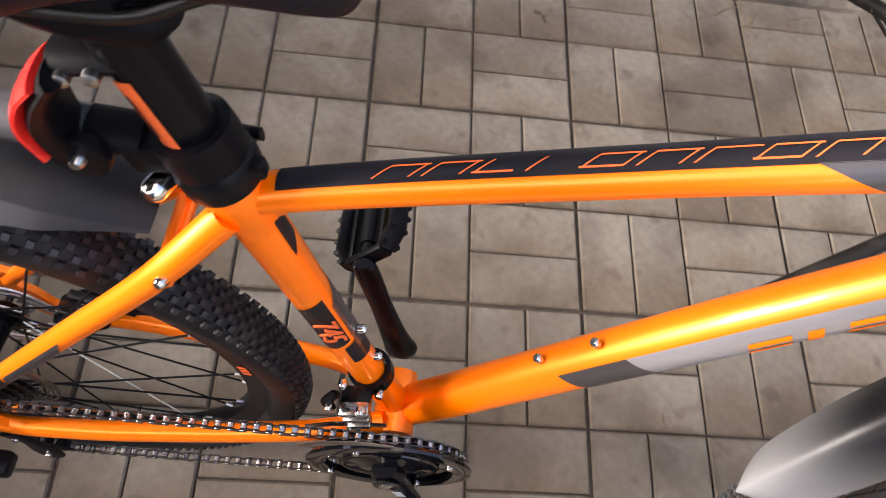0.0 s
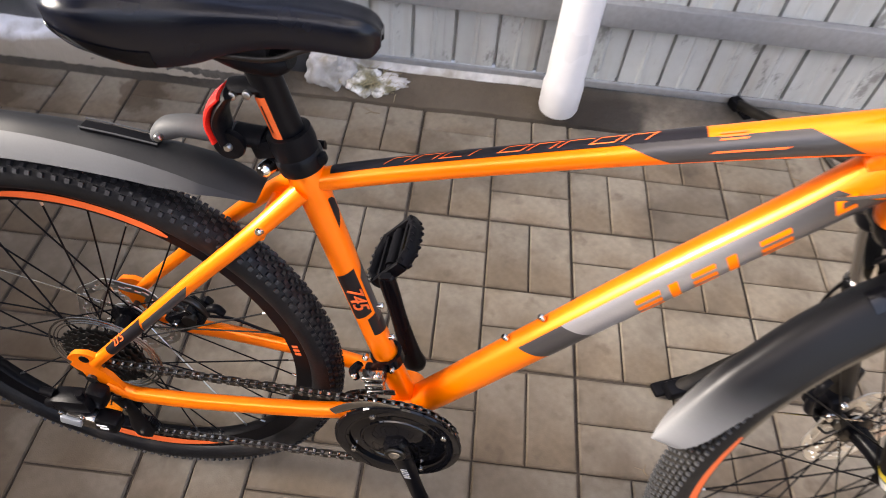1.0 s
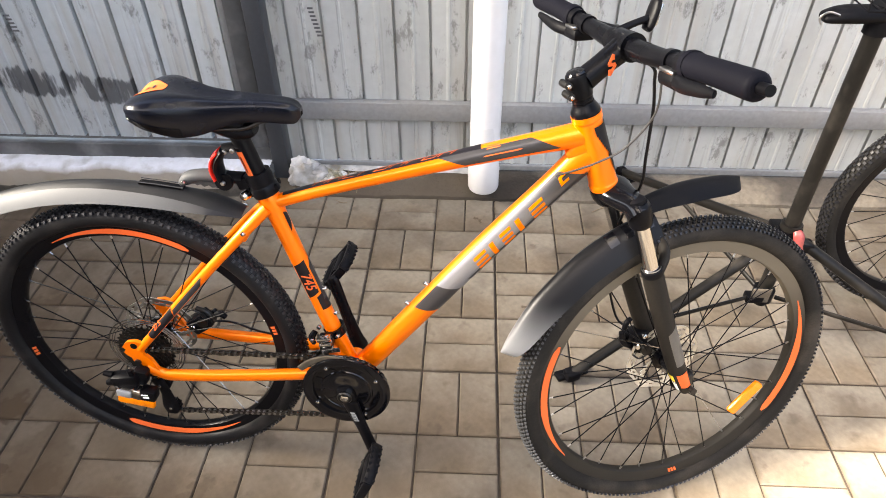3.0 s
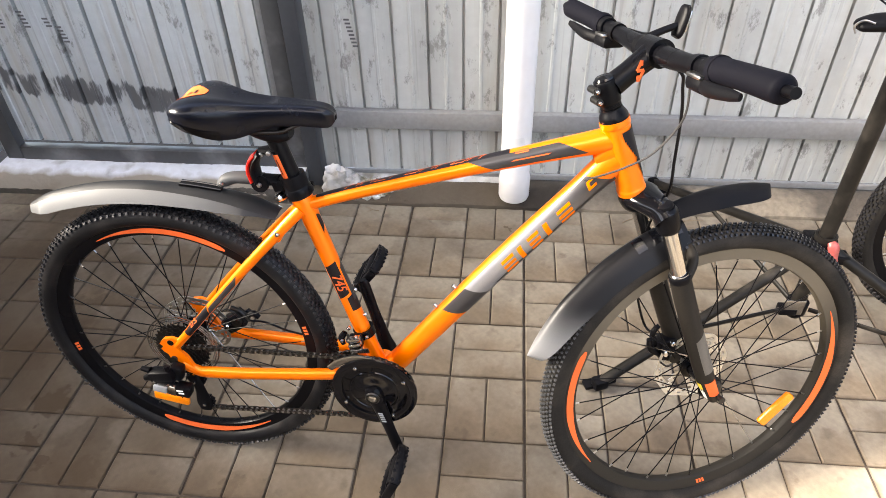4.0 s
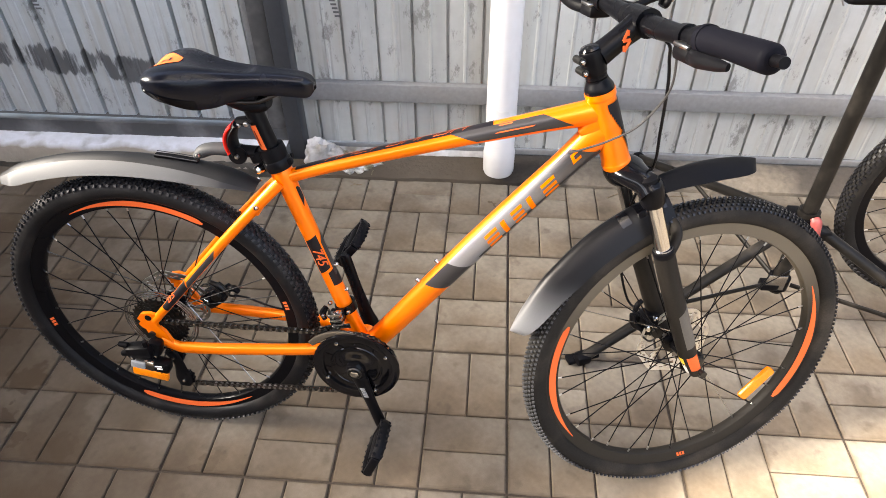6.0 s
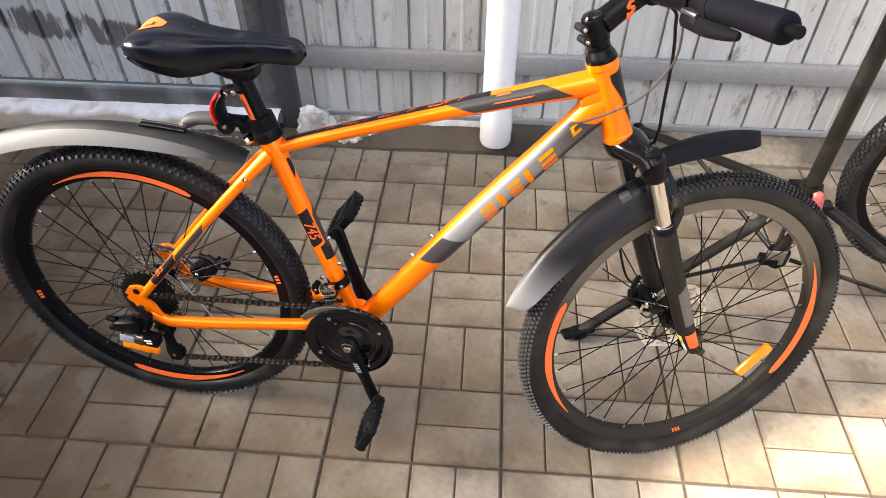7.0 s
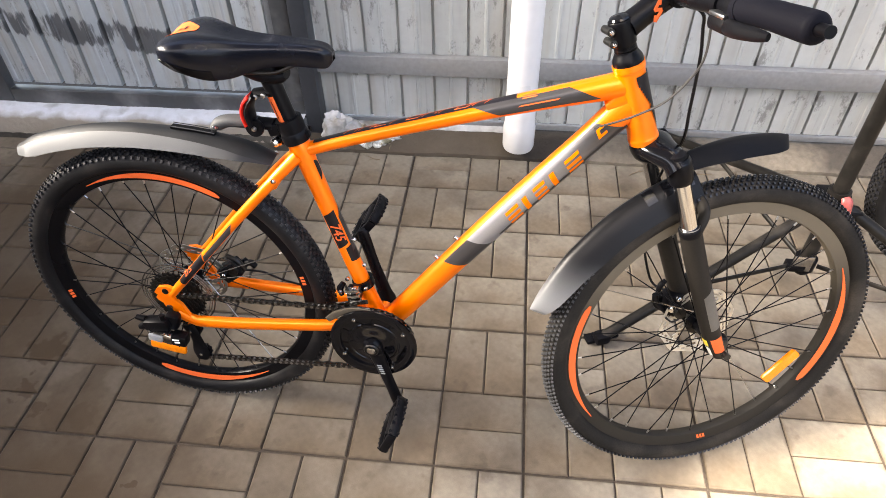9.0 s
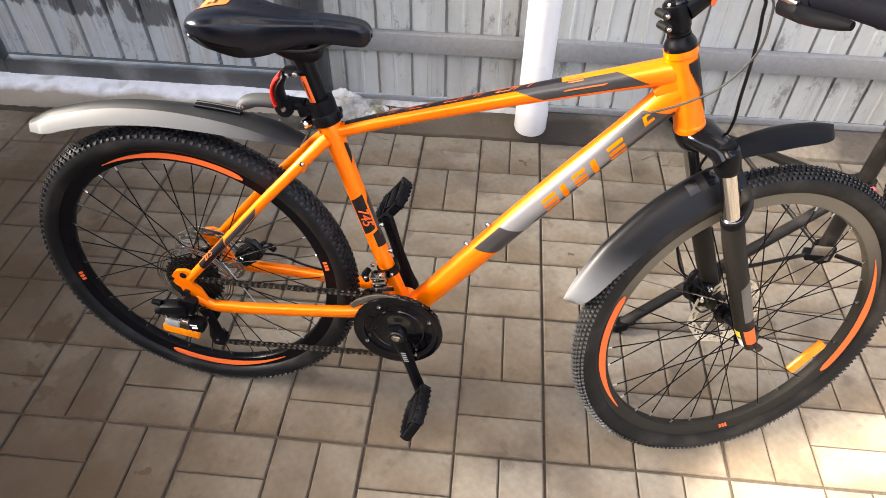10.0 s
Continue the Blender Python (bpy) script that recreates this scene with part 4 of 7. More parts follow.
for sy in (-1, 1):
    part("seat_stay", curve_tube([(0.012, sy * 0.068, 0.371, 0.0085), (0.060, sy * 0.066, 0.424, 0.0090), (0.180, sy * 0.054, 0.555, 0.0098), (0.265, sy * 0.040, 0.642, 0.0105), (0.318, sy * 0.014, 0.692, 0.0120)], 16), ORANGE, frame_ob)
    part("chain_stay", curve_tube([(0.014, sy * 0.069, 0.322, 0.0105, 0.0090), (0.045, sy * 0.067, 0.300, 0.0130, 0.0100), (0.075, sy * 0.066, 0.298, 0.0145, 0.0105), (0.16, sy * 0.062, 0.299, 0.0142, 0.0110), (0.33, sy * 0.046, 0.301, 0.0140, 0.0115), (0.425, sy * 0.026, 0.299, 0.0145, 0.0130)], 16), ORANGE, frame_ob)
    dp = []
    outline = [(-0.024, 0.050), (-0.014, 0.060), (0.010, 0.064), (0.030, 0.056), (0.030, 0.036), (0.020, 0.022), (0.036, 0.004), (0.054, -0.030), (0.042, -0.050), (0.018, -0.030), (0.006, -0.014), (-0.010, -0.014), (-0.014, 0.006), (-0.024, 0.014), (-0.030, 0.024), (-0.022, 0.034), (-0.030, 0.042)]
    outline = [(x * 0.80, 0.030 + (z - 0.030) * 0.80 if z > -0.02 else z) for x, z in outline]
    n = len(outline)
    vs = [(x, sy * 0.0655, REAR.z + z) for x, z in outline] + [(x, sy * 0.0735, REAR.z + z) for x, z in outline]
    part("dropout", (vs, [tuple(range(n)), tuple(range(2 * n - 1, n - 1, -1))] + [(i, (i + 1) % n, n + (i + 1) % n, n + i) for i in range(n)]), ORANGE, frame_ob)
part("dropout_eye", join(bolt((0.002, -0.0735, REAR.z + 0.044), (0, -1, 0), 0.0075, 0.0012)), BLACK_PLASTIC, frame_ob, "dark hole of the dropout")
part("stay_bridge", rod((0.272, -0.040, 0.640), (0.272, 0.040, 0.640), 0.0075), ORANGE, frame_ob)
for p, d in (((0.277, -0.047, 0.655), (-0.3, -0.9, 0.3)), ((0.250, 0.045, 0.660), (-0.7, 0, 0.7)), ((0.564, 0, 0.4735), (-0.75, 0, 0.65)), ((0.603, 0, 0.524), (-0.75, 0, 0.65)),
             ((0.4000, 0, 0.500), (0.96, 0, 0.25)), ((0.4150, 0, 0.437), (0.96, 0, 0.25))):
    part("bolt", bolt(p, d, 0.0045, 0.004), CHROME, frame_ob, "small chrome bolt")

# stripes of the frame
s_tt, s_dt, s_st = Surface(TT), Surface(DT), Surface(ST)
s_ss = Surface([(0.012, -0.068, 0.372, 0.0085), (0.060, -0.066, 0.424, 0.0090), (0.180, -0.054, 0.555, 0.0098), (0.265, -0.040, 0.642, 0.0105), (0.318, -0.014, 0.692, 0.0120)])
part("stripe", s_tt.patch(0.050, 0.690, 58, 138, 0.0, 0.0), BLACK_DECAL, top_tube, "black stripe")
part("stripe", s_tt.patch(0.635, 0.915, -26, 60, -0.075, -0.08), GREY_DECAL, top_tube, "dark grey slanted stripe")
part("stripe", s_dt.patch(0.484, 0.965, -80, 48, -0.052, -0.06, nu=24, na=14), SILVER_DECAL, down_tube, "metallic silver-grey stripe")
part("stripe", s_dt.patch(0.530, 0.940, -82, -36, -0.020, 0.015, 0.0009, nu=24, na=8), GREY_DECAL, down_tube, "dark grey edge of the silver stripe")
part("stripe", s_dt.patch(0.381, 0.484, -80, 48, -0.052, -0.052, na=14), GREY_DECAL, down_tube, "dark grey slanted stripe")
part("stripe", s_st.patch(0.462, 0.645, -34, 50, 0.02, 0.02), BLACK_DECAL, seat_tube, "black stripe")
part("stripe", s_st.patch(0.385, 0.460, 20, 110, -0.01, 0.02), BLACK_DECAL, seat_tube, "dark grey stripe")
part("stripe", s_st.patch(0.430, 0.62, 62, 120, 0.02, 0.06), GREY_DECAL, seat_tube, "dark grey stripe")
part("stripe", s_st.patch(0.81, 0.92, 62, 98, 0.04, -0.03), BLACK_DECAL, seat_tube, "black flash")
part("stripe", s_ss.patch(0.12, 0.30, -50, 62, 0.0, 0.03), BLACK_DECAL, frame_ob, "black patch on the seat stay")
part("stripe", s_ss.patch(0.30, 0.52, -50, 20, 0.03, 0.05), GREY_DECAL, frame_ob, "grey fade on the seat stay")
s_ht = Surface([tuple(HT_LOW.lerp(HT_UP, f)) + (0.0237,) for f in (0.1, 0.35, 0.6, 0.9)])
part("stripe", join(*[s_ht.patch(0.10 + 0.05 * k, 0.152 + 0.05 * k, a, 118, 0.0, 0.0, 0.0010, 1, 6) for k, a in enumerate((80, 74, 70, 66, 62, 57, 52, 60, 52, 46, 40, 35, 30, 25, 20, 18, 17))]), BLACK_DECAL, frame_ob, "black zigzag head badge")


def outline_glyph(surf, u0, u1, a0, a1, mat, parent, w=0.0030, skew=0.01, lift=0.0010, bars=(1, 1, 1, 1)):
    """A plain slanted outline shape laid on a tube."""
    wu, wa = w / surf.length, math.degrees(w / 0.02)
    shapes = []
    if bars[0]:
        shapes.append(surf.patch(u0, u1, a0, a0 + wa, 0, 0, lift, 4, 1))
    if bars[1]:
        shapes.append(surf.patch(u0 + skew, u1 + skew, a1 - wa, a1, 0, 0, lift, 4, 1))
    if bars[2]:
        shapes.append(surf.patch(u0, u0 + wu, a0, a1, skew, skew, lift, 1, 4))
    if bars[3]:
        shapes.append(surf.patch(u1 - wu, u1, a0, a1, skew, skew, lift, 1, 4))
    part("lettering", join(*shapes), mat, parent, "thin orange angular marks")


# plain shapes in place of the maker's marks
for i, bars in enumerate(((0, 1, 1, 1), (0, 1, 1, 1), (1, 0, 1, 0), (0, 0, 1, 0), (1, 1, 1, 1), (0, 1, 1, 1), (0, 1, 1, 0), (1, 1, 1, 1), (0, 1, 1, 1))):
    u = 0.152 + i * 0.0507
    outline_glyph(s_tt, u, u + (0.040 if i != 3 else 0.006), 70, 102, ORANGE_STICKER, top_tube, 0.0015, 0.022, 0.0011, bars)
part("lettering", s_tt.patch(0.69, 0.80, 8, 15, 0.01, 0.01, 0.0011), ORANGE_STICKER, top_tube, "orange mark")
part("lettering", join(*[s_tt.patch(0.705, 0.745, a, a + 6, 0.004, 0.004, 0.0011, 3, 1) for a in (46, 56, 66)]), ORANGE_STICKER, top_tube, "orange mark")
A_LOW, A_MID, A_TOP, A_W, LEAN = -44, -20, 18, 14, 0.014


def mark_bar(u0, u1, a0, a1):
    """One stroke of a leaning mark on the down tube."""
    k = LEAN / (A_TOP - A_LOW)
    lean = k * (a1 - a0)
    return s_dt.patch(u0 + k * (a0 - A_LOW), u1 + k * (a0 - A_LOW), a0, a1, lean, lean, 0.0012, 4, 4)


for i, (u, du) in enumerate(((0.560, 0.046), (0.612, 0.042), (0.662, 0.040), (0.710, 0.036), (0.772, 0.046))):
    rows = ((A_LOW, A_LOW + A_W), (A_MID, A_MID + A_W), (A_TOP - A_W, A_TOP))
    if i in (1, 3):
        sh = [mark_bar(u + 0.010, u + 0.026, A_LOW, A_TOP)]
    else:
        sh = [mark_bar(u, u + du, *row) for row in rows]
    part("lettering", join(*sh), LETTER, down_tube, "orange slanted bar mark")
part("badge", join(s_dt.patch(0.885, 0.912, -8, 2, 0.003, 0.003, 0.0012, 3, 2), s_dt.patch(0.885, 0.894, -8, 26, 0.010, 0.010, 0.0012, 2, 5), s_dt.patch(0.895, 0.922, 17, 26, 0.003, 0.003, 0.0012, 3, 2)), LETTER, down_tube, "orange hook-shaped badge")
# model number on the seat tube and wheel size on the stay
AT = 14.0
mid = s_st.at(0.555, AT, 0.0014)
t_st = (Vector((0.362, 0, 0.555)) - Vector((0.405, 0, 0.40))).normalized()
side, front = Vector((0, -1, 0)), Vector((t_st.z, 0, -t_st.x))
nv = side * math.cos(radians(AT)) + front * math.sin(radians(AT))
ax, ay = -t_st, front * math.cos(radians(AT)) - side * math.sin(radians(AT))
Mt = Matrix(((ax.x, ay.x, nv.x, mid.x), (ax.y, ay.y, nv.y, mid.y), (ax.z, ay.z, nv.z, mid.z), (0, 0, 0, 1)))
text_mesh("lettering", "745", 0.027, ORANGE_STICKER, seat_tube, Mt, "orange number 745", 0.0008, 0.2)
A2 = 38.0
mid2 = s_ss.at(0.200, A2, 0.0012)
a2 = (Vector((0.180, -0.054, 0.555)) - Vector((0.060, -0.066, 0.424))).normalized()
out2 = Vector((0, -1, 0)) - a2 * a2.dot(Vector((0, -1, 0)))
out2.normalize()
up2 = out2.cross(a2) if out2.cross(a2).z > 0 else a2.cross(out2)
n2 = out2 * math.cos(radians(A2)) + up2 * math.sin(radians(A2))
b2 = n2.cross(a2)
Mt2 = Matrix(((a2.x, b2.x, n2.x, mid2.x), (a2.y, b2.y, n2.y, mid2.y), (a2.z, b2.z, n2.z, mid2.z), (0, 0, 0, 1)))
text_mesh("lettering", "27.5", 0.0150, ORANGE_STICKER, frame_ob, Mt2, "orange wheel size 27.5", 0.0006)

# ---- wheels
R_RIM_IN = 0.2735


def wheel(name, label, M, rubber, knob, decals, rotor_side, rng, parent=bike, rim_mat=BLACK_PAINT, count=140, fine=1.0):
    hub = part(name, lathe([(0.006, -0.052), (0.017, -0.050), (0.026, -0.036), (0.026, -0.033), (0.015, -0.029), (0.013, 0.0), (0.015, 0.029), (0.026, 0.033), (0.026, 0.036), (0.017, 0.050), (0.006, 0.052)], 24), BLACK_PAINT, parent, label)
    hub.matrix_basis = M
    # tyre carcass
    prof = []
    rc, hw = 0.3175, 0.0255
    for i in range(19):
        a = math.radians(-128 + 256 * i / 18)
        prof.append((rc + 0.0235 * math.cos(a), hw * math.sin(a) * 0.98))
    prof = [(0.2985, -0.0125)] + prof + [(0.2985, 0.0125)]
    part("tyre", lathe(prof, 96, closed=True), rubber, hub, "black knobbly tyre")
    # tread blocks
    vs, fs = [], []
    rows = ((-55, 0.0062, 0.0064, 0.5), (-38, 0.0056, 0.0060, 0.0), (-22, 0.0052, 0.0062, 0.5), (-7, 0.0050, 0.0064, 0.0), (7, 0.0050, 0.0064, 0.5), (22, 0.0052, 0.0062, 0.0), (38, 0.0056, 0.0060, 0.5), (55, 0.0062, 0.0064, 0.0))
    for k in range(count):
        for ang, w, ln, ph in rows:
            th = 2 * math.pi * (k + ph + rng.uniform(-0.03, 0.03)) / count
            h = 0.0034 if abs(ang) < 50 else 0.0040
            base = len(vs)
            for lift, sc in ((-0.001, 1.0), (h, 0.82)):
                for sl, sw in ((-1, -1), (1, -1), (1, 1), (-1, 1)):
                    a = math.radians(ang) + sw * sc * w * fine * 0.5 / 0.0245
                    rr = rc + (0.0235 + lift) * math.cos(a)
                    yy = (hw * 0.98 + lift) * math.sin(a)
                    t2 = th + sl * sc * ln * fine * 0.5 / 0.34
                    vs.append((rr * math.cos(t2), yy, rr * math.sin(t2)))
            fs += [(base + 4, base + 5, base + 6, base + 7)] + [(base + i, base + (i + 1) % 4, base + 4 + (i + 1) % 4, base + 4 + i) for i in range(4)]
    tread = finish("tread", vs, fs, knob, hub, "rows of square tread knobs", smooth=False)
    tread["kind"] = "stuff"
    # rim
    rim = part("rim", lathe([(R_RIM_IN, -0.0065), (0.2755, -0.0100), (0.292, -0.0130), (0.2995, -0.0135), (0.2995, -0.0115), (0.292, -0.009), (0.292, 0.009), (0.2995, 0.0115), (0.2995, 0.0135), (0.292, 0.0130), (0.2755, 0.0100), (R_RIM_IN, 0.0065), (R_RIM_IN - 0.0006, 0.0)], 96, closed=True), rim_mat, hub, "double-wall rim")
    for a0, a1, r0, r1, lab in decals:
        if a1 - a0 < 20:
            for k in range(3):
                b0 = a0 + (a1 - a0) * (k / 3.0)
                b1 = b0 + (a1 - a0) * 0.24
                corners = [(rr, b) for rr, b in ((r0, b0), (r1, b0 + 0.4), (r1, b1 + 0.4), (r0, b1))]
                quad = [(rr * math.cos(radians(b)), -0.0110 - (rr - 0.2755) / 0.0165 * 0.003, rr * math.sin(radians(b))) for rr, b in corners]
                part("rim_mark", (quad, [(0, 1, 2, 3)]), ORANGE_STICKER, rim, "small orange bars")
            continue
        vs, fs = [], []
        n = 26
        for i in range(n + 1):
            f = i / n
            a = math.radians(a0 + (a1 - a0) * f)
            taper = min(1.0, f * 14 + 0.35) * min(1.0, (1 - f) * 2.0 + 0.08)
            rm = r0 + (r1 - r0) * 0.5 * (1.0 - taper) * 0.9
            for rr in (rm, rm + (r1 - r0) * max(0.12, taper)):
                yy = -0.0104 - (rr - 0.2755) / 0.0165 * 0.003 - 0.0006
                vs.append((rr * math.cos(a), yy, rr * math.sin(a)))
        fs = [(2 * i, 2 * i + 1, 2 * i + 3, 2 * i + 2) for i in range(n)]
        part("rim_sticker", (vs, fs), ORANGE_STICKER, rim, lab)
    # spokes, crossed in threes, with nipples
    for k in range(32):
        side = 1 if k % 2 else -1
        a = 2 * math.pi * (k + 0.25) / 32
        cross = 1 if (k // 2) % 2 else -1
        ah = a + cross * math.radians(62)
        p0 = Vector((0.0235 * math.cos(ah), side * 0.0345, 0.0235 * math.sin(ah)))
        p1 = Vector(((R_RIM_IN + 0.002) * math.cos(a), side * 0.003, (R_RIM_IN + 0.002) * math.sin(a)))
        d = (p1 - p0).normalized()
        sp = part("spoke", rod(p0, p1, 0.00125, 5), STEEL if k in (13, 27) else SPOKE, hub)
        part("nipple", tube([p1 - d * 0.011, p1 - d * 0.001], 0.0018, 6), STEEL, sp, "small bright nipple")
    # brake disc
    y = 0.040 * rotor_side
    na, radii = 90, (0.016, 0.021, 0.027, 0.036, 0.046, 0.056, 0.0630, 0.0665, 0.0705, 0.0745, 0.0800)
    vs, fs, nr = [], [], len(radii)
    for yy in (y - 0.001, y + 0.001):
        for i in range(na):
            a = 2 * math.pi * i / na
            w = 0.0022 * math.sin(i * 2 * math.pi * 8 / na)
            for r in radii:
                rr = r + (w if r > 0.06 else 0.0)
                vs.append((rr * math.cos(a), yy, rr * math.sin(a)))
    keep = set()
    for i in range(na):
        for j in range(nr - 1):
            turn = (i - j * 2) % 15
            if j < 2 or (2 <= j < 6 and turn < 3) or (j >= 6 and not (j in (7, 8) and (i + 2 * (j - 7)) % 5 in (0, 1))):
                keep.add((i, j))
    vid = lambda i, j, s2: s2 * na * nr + (i % na) * nr + j
    for i, j in keep:
        fs += [(vid(i, j, 0), vid(i + 1, j, 0), vid(i + 1, j + 1, 0), vid(i, j + 1, 0)), (vid(i, j, 1), vid(i, j + 1, 1), vid(i + 1, j + 1, 1), vid(i + 1, j, 1))]
        for (i2, j2), (p, q) in (((i, j - 1), ((i, j), (i + 1, j))), ((i, j + 1), ((i, j + 1), (i + 1, j + 1))), (((i - 1) % na, j), ((i, j), (i, j + 1))), (((i + 1) % na, j), ((i + 1, j), (i + 1, j + 1)))):
            if (i2, j2) not in keep:
                fs.append((vid(*p, 0), vid(*q, 0), vid(*q, 1), vid(*p, 1)))
    used = sorted({q for f in fs for q in f})
    idx = {q: i for i, q in enumerate(used)}
    finish("brake_disc", [vs[q] for q in used], [tuple(idx[q] for q in f) for f in fs], ROTOR, hub, "wavy perforated steel brake disc", smooth=False)
    part("axle", lathe([(0.003, -0.078), (0.007, -0.078), (0.007, -0.071), (0.005, -0.070), (0.005, 0.070), (0.009, 0.071), (0.009, 0.080), (0.004, 0.080)], 16), DARK_STEEL, hub, "dark axle with end nuts")
    return hub


rng = random.Random(4)
rear_wheel = wheel("rear_wheel", "black rear wheel with orange rim stickers", Matrix.Translation(REAR), RUBBER, KNOB,
                   [(60, 118, 0.2805, 0.2945, "orange rim sticker"), (244, 302, 0.2805, 0.2945, "orange rim sticker"), (187, 192, 0.282, 0.292, "small orange rim mark"), (8, 13, 0.282, 0.292, "small orange rim mark")], 1, rng)
FW_M = Matrix.Translation((0.004, -0.008, -0.002)) @ S @ Matrix.Translation(FRONT)
front_wheel = wheel("front_wheel", "front wheel with a dusty grey-brown tyre", FW_M, DUSTY_RUBBER, SIDE_LIT_KNOB,
                    [(-34, 26, 0.2800, 0.2950, "orange rim sticker"), (156, 216, 0.2800, 0.2950, "orange rim sticker"), (275, 279, 0.282, 0.292, "small orange rim mark")], 1, rng, rim_mat=DUSTY_LIT_RIM, count=196, fine=0.72)
part("spoke_reflector", moved(box(0, 0, 0, 0.092, 0.012, 0.026, 0.006), Matrix.Translation((0.186, -0.012, -0.112)) @ Matrix.Rotation(radians(-48), 4, "Y")), AMBER, front_wheel, "amber spoke reflector")
part("spoke_reflector", moved(box(0, 0, 0, 0.088, 0.012, 0.024, 0.005), Matrix.Translation((-0.092, -0.008, -0.198)) @ Matrix.Rotation(radians(12), 4, "Y")), AMBER, rear_wheel, "amber spoke reflector")
# cassette on the rear hub
cas = part("cassette", gear(32, 0.0600, 0.0640, -0.0340, -0.0358, 0.012), DARK_STEEL, rear_wheel, "dark steel sprocket stack")
for i, (t, r) in enumerate(((28, 0.0555), (24, 0.048), (21, 0.0425), (18, 0.0365), (16, 0.0325), (14, 0.0285), (12, 0.0245))):
    y = -0.0385 - i * 0.0045
    part("sprocket", gear(t, r, r + 0.004, y, y - 0.0018, 0.012), DARK_STEEL, cas)
part("spoke_guard", join(*[lathe([(r, -0.0315), (r + w, -0.0315), (r + w, -0.0335), (r, -0.0335)], 56, closed=True) for r, w in ((0.0700, 0.0012), (0.0745, 0.0016), (0.0800, 0.0028))]), STEEL, rear_wheel, "bright spoke guard ring")

# ---- drivetrain
CH_Y = -0.062
crank_dir = Vector((0.27, 0, -0.963)).normalized()
crank = part("crankset", moved(join(gear(42, 0.0825, 0.0860, CH_Y + 0.001, CH_Y - 0.001, 0.060), gear(32, 0.062, 0.066, CH_Y + 0.010, CH_Y + 0.008, 0.03)), Matrix.Translation(BB)), DARK_STEEL, bike, "black triple crankset")
part("chain_guard", moved(join(lathe([(0.071, CH_Y - 0.006), (0.090, CH_Y - 0.006), (0.0925, CH_Y - 0.009), (0.0915, CH_Y - 0.012), (0.080, CH_Y - 0.0135), (0.071, CH_Y - 0.011)], 64, closed=True),
                               lathe([(0.008, CH_Y - 0.014), (0.030, CH_Y - 0.0125), (0.036, CH_Y - 0.0095), (0.050, CH_Y - 0.0085), (0.0515, CH_Y - 0.0098), (0.054, CH_Y - 0.0098), (0.0555, CH_Y - 0.0080), (0.073, CH_Y - 0.0070), (0.073, CH_Y - 0.005), (0.008, CH_Y - 0.004)], 56)), Matrix.Translation(BB)), GLOSS_BLACK, crank, "black plastic chain guard")
for i in range(4):
    a = i * math.pi / 2 + 0.5
    part("bolt", bolt(BB + Vector((0.074 * math.cos(a), CH_Y - 0.0125, 0.074 * math.sin(a))), (0, -1, 0), 0.0045, 0.003), CHROME, crank, "small chrome bolt")


def pedal(at, out, tilt, parent):
    """Black plastic platform pedal: cage of two toothed bars joined by ends, on its axle."""
    M = Matrix.Translation(at) @ Matrix.Rotation(radians(tilt), 4, "Y")
    y0 = 0.014 * out
    L = 0.095 * out
    axle = part("pedal", moved(join(rod((0, 0, 0), (0, y0 + L * 0.98, 0), 0.0075, 12), tube([(0, y0 + L * 0.15, 0), (0, y0 + L * 0.85, 0)], [(0.010, 0.011)] * 2, 12)), M), BLACK_PLASTIC, parent, "black plastic platform pedal")
    def half(f):
        """Half the cage's width, narrower towards both ends."""
        return 0.029 + 0.014 * min(1.0, f / 0.22, (1.0 - f) / 0.3)

    for sx in (-1, 1):
        run = tube([(sx * half(f), y0 + L * f, 0) for f in (0.0, 0.11, 0.22, 0.46, 0.70, 0.85, 1.0)], [(0.0065, 0.0115)] * 7, 10, side=(0, 0, 1))
        teeth = [tube([(sx * (half(f) + 0.003), y0 + L * f, sz * 0.008), (sx * (half(f) + 0.0062), y0 + L * f, sz * 0.0115)], [(0.0048, 0.0048), (0.0016, 0.0016)], 6)
                 for f in (0.03, 0.18, 0.33, 0.48, 0.63, 0.78, 0.95) for sz in (-1, 1)]
        part("cage_bar", moved(join(run, *teeth), M), BLACK_PLASTIC, axle)
    for f in (0.0, 1.0):
        part("cage_end", moved(box(0, y0 + L * f, 0, 0.060, 0.009, 0.019, 0.003), M), BLACK_PLASTIC, axle)
    for sx in (-1, 1):
        part("cage_rib", moved(box(sx * 0.024, y0 + L * 0.5, 0, 0.006, abs(L), 0.012, 0.001), M), BLACK_PLASTIC, axle)
    part("pedal_reflector", moved(box(0.0385, y0 + L * 0.5, 0.0, 0.004, 0.040, 0.014, 0.001), M), WHITE_STICKER if out < 0 else YELLOW_STICKER, axle, "small pedal reflector")
    return axle


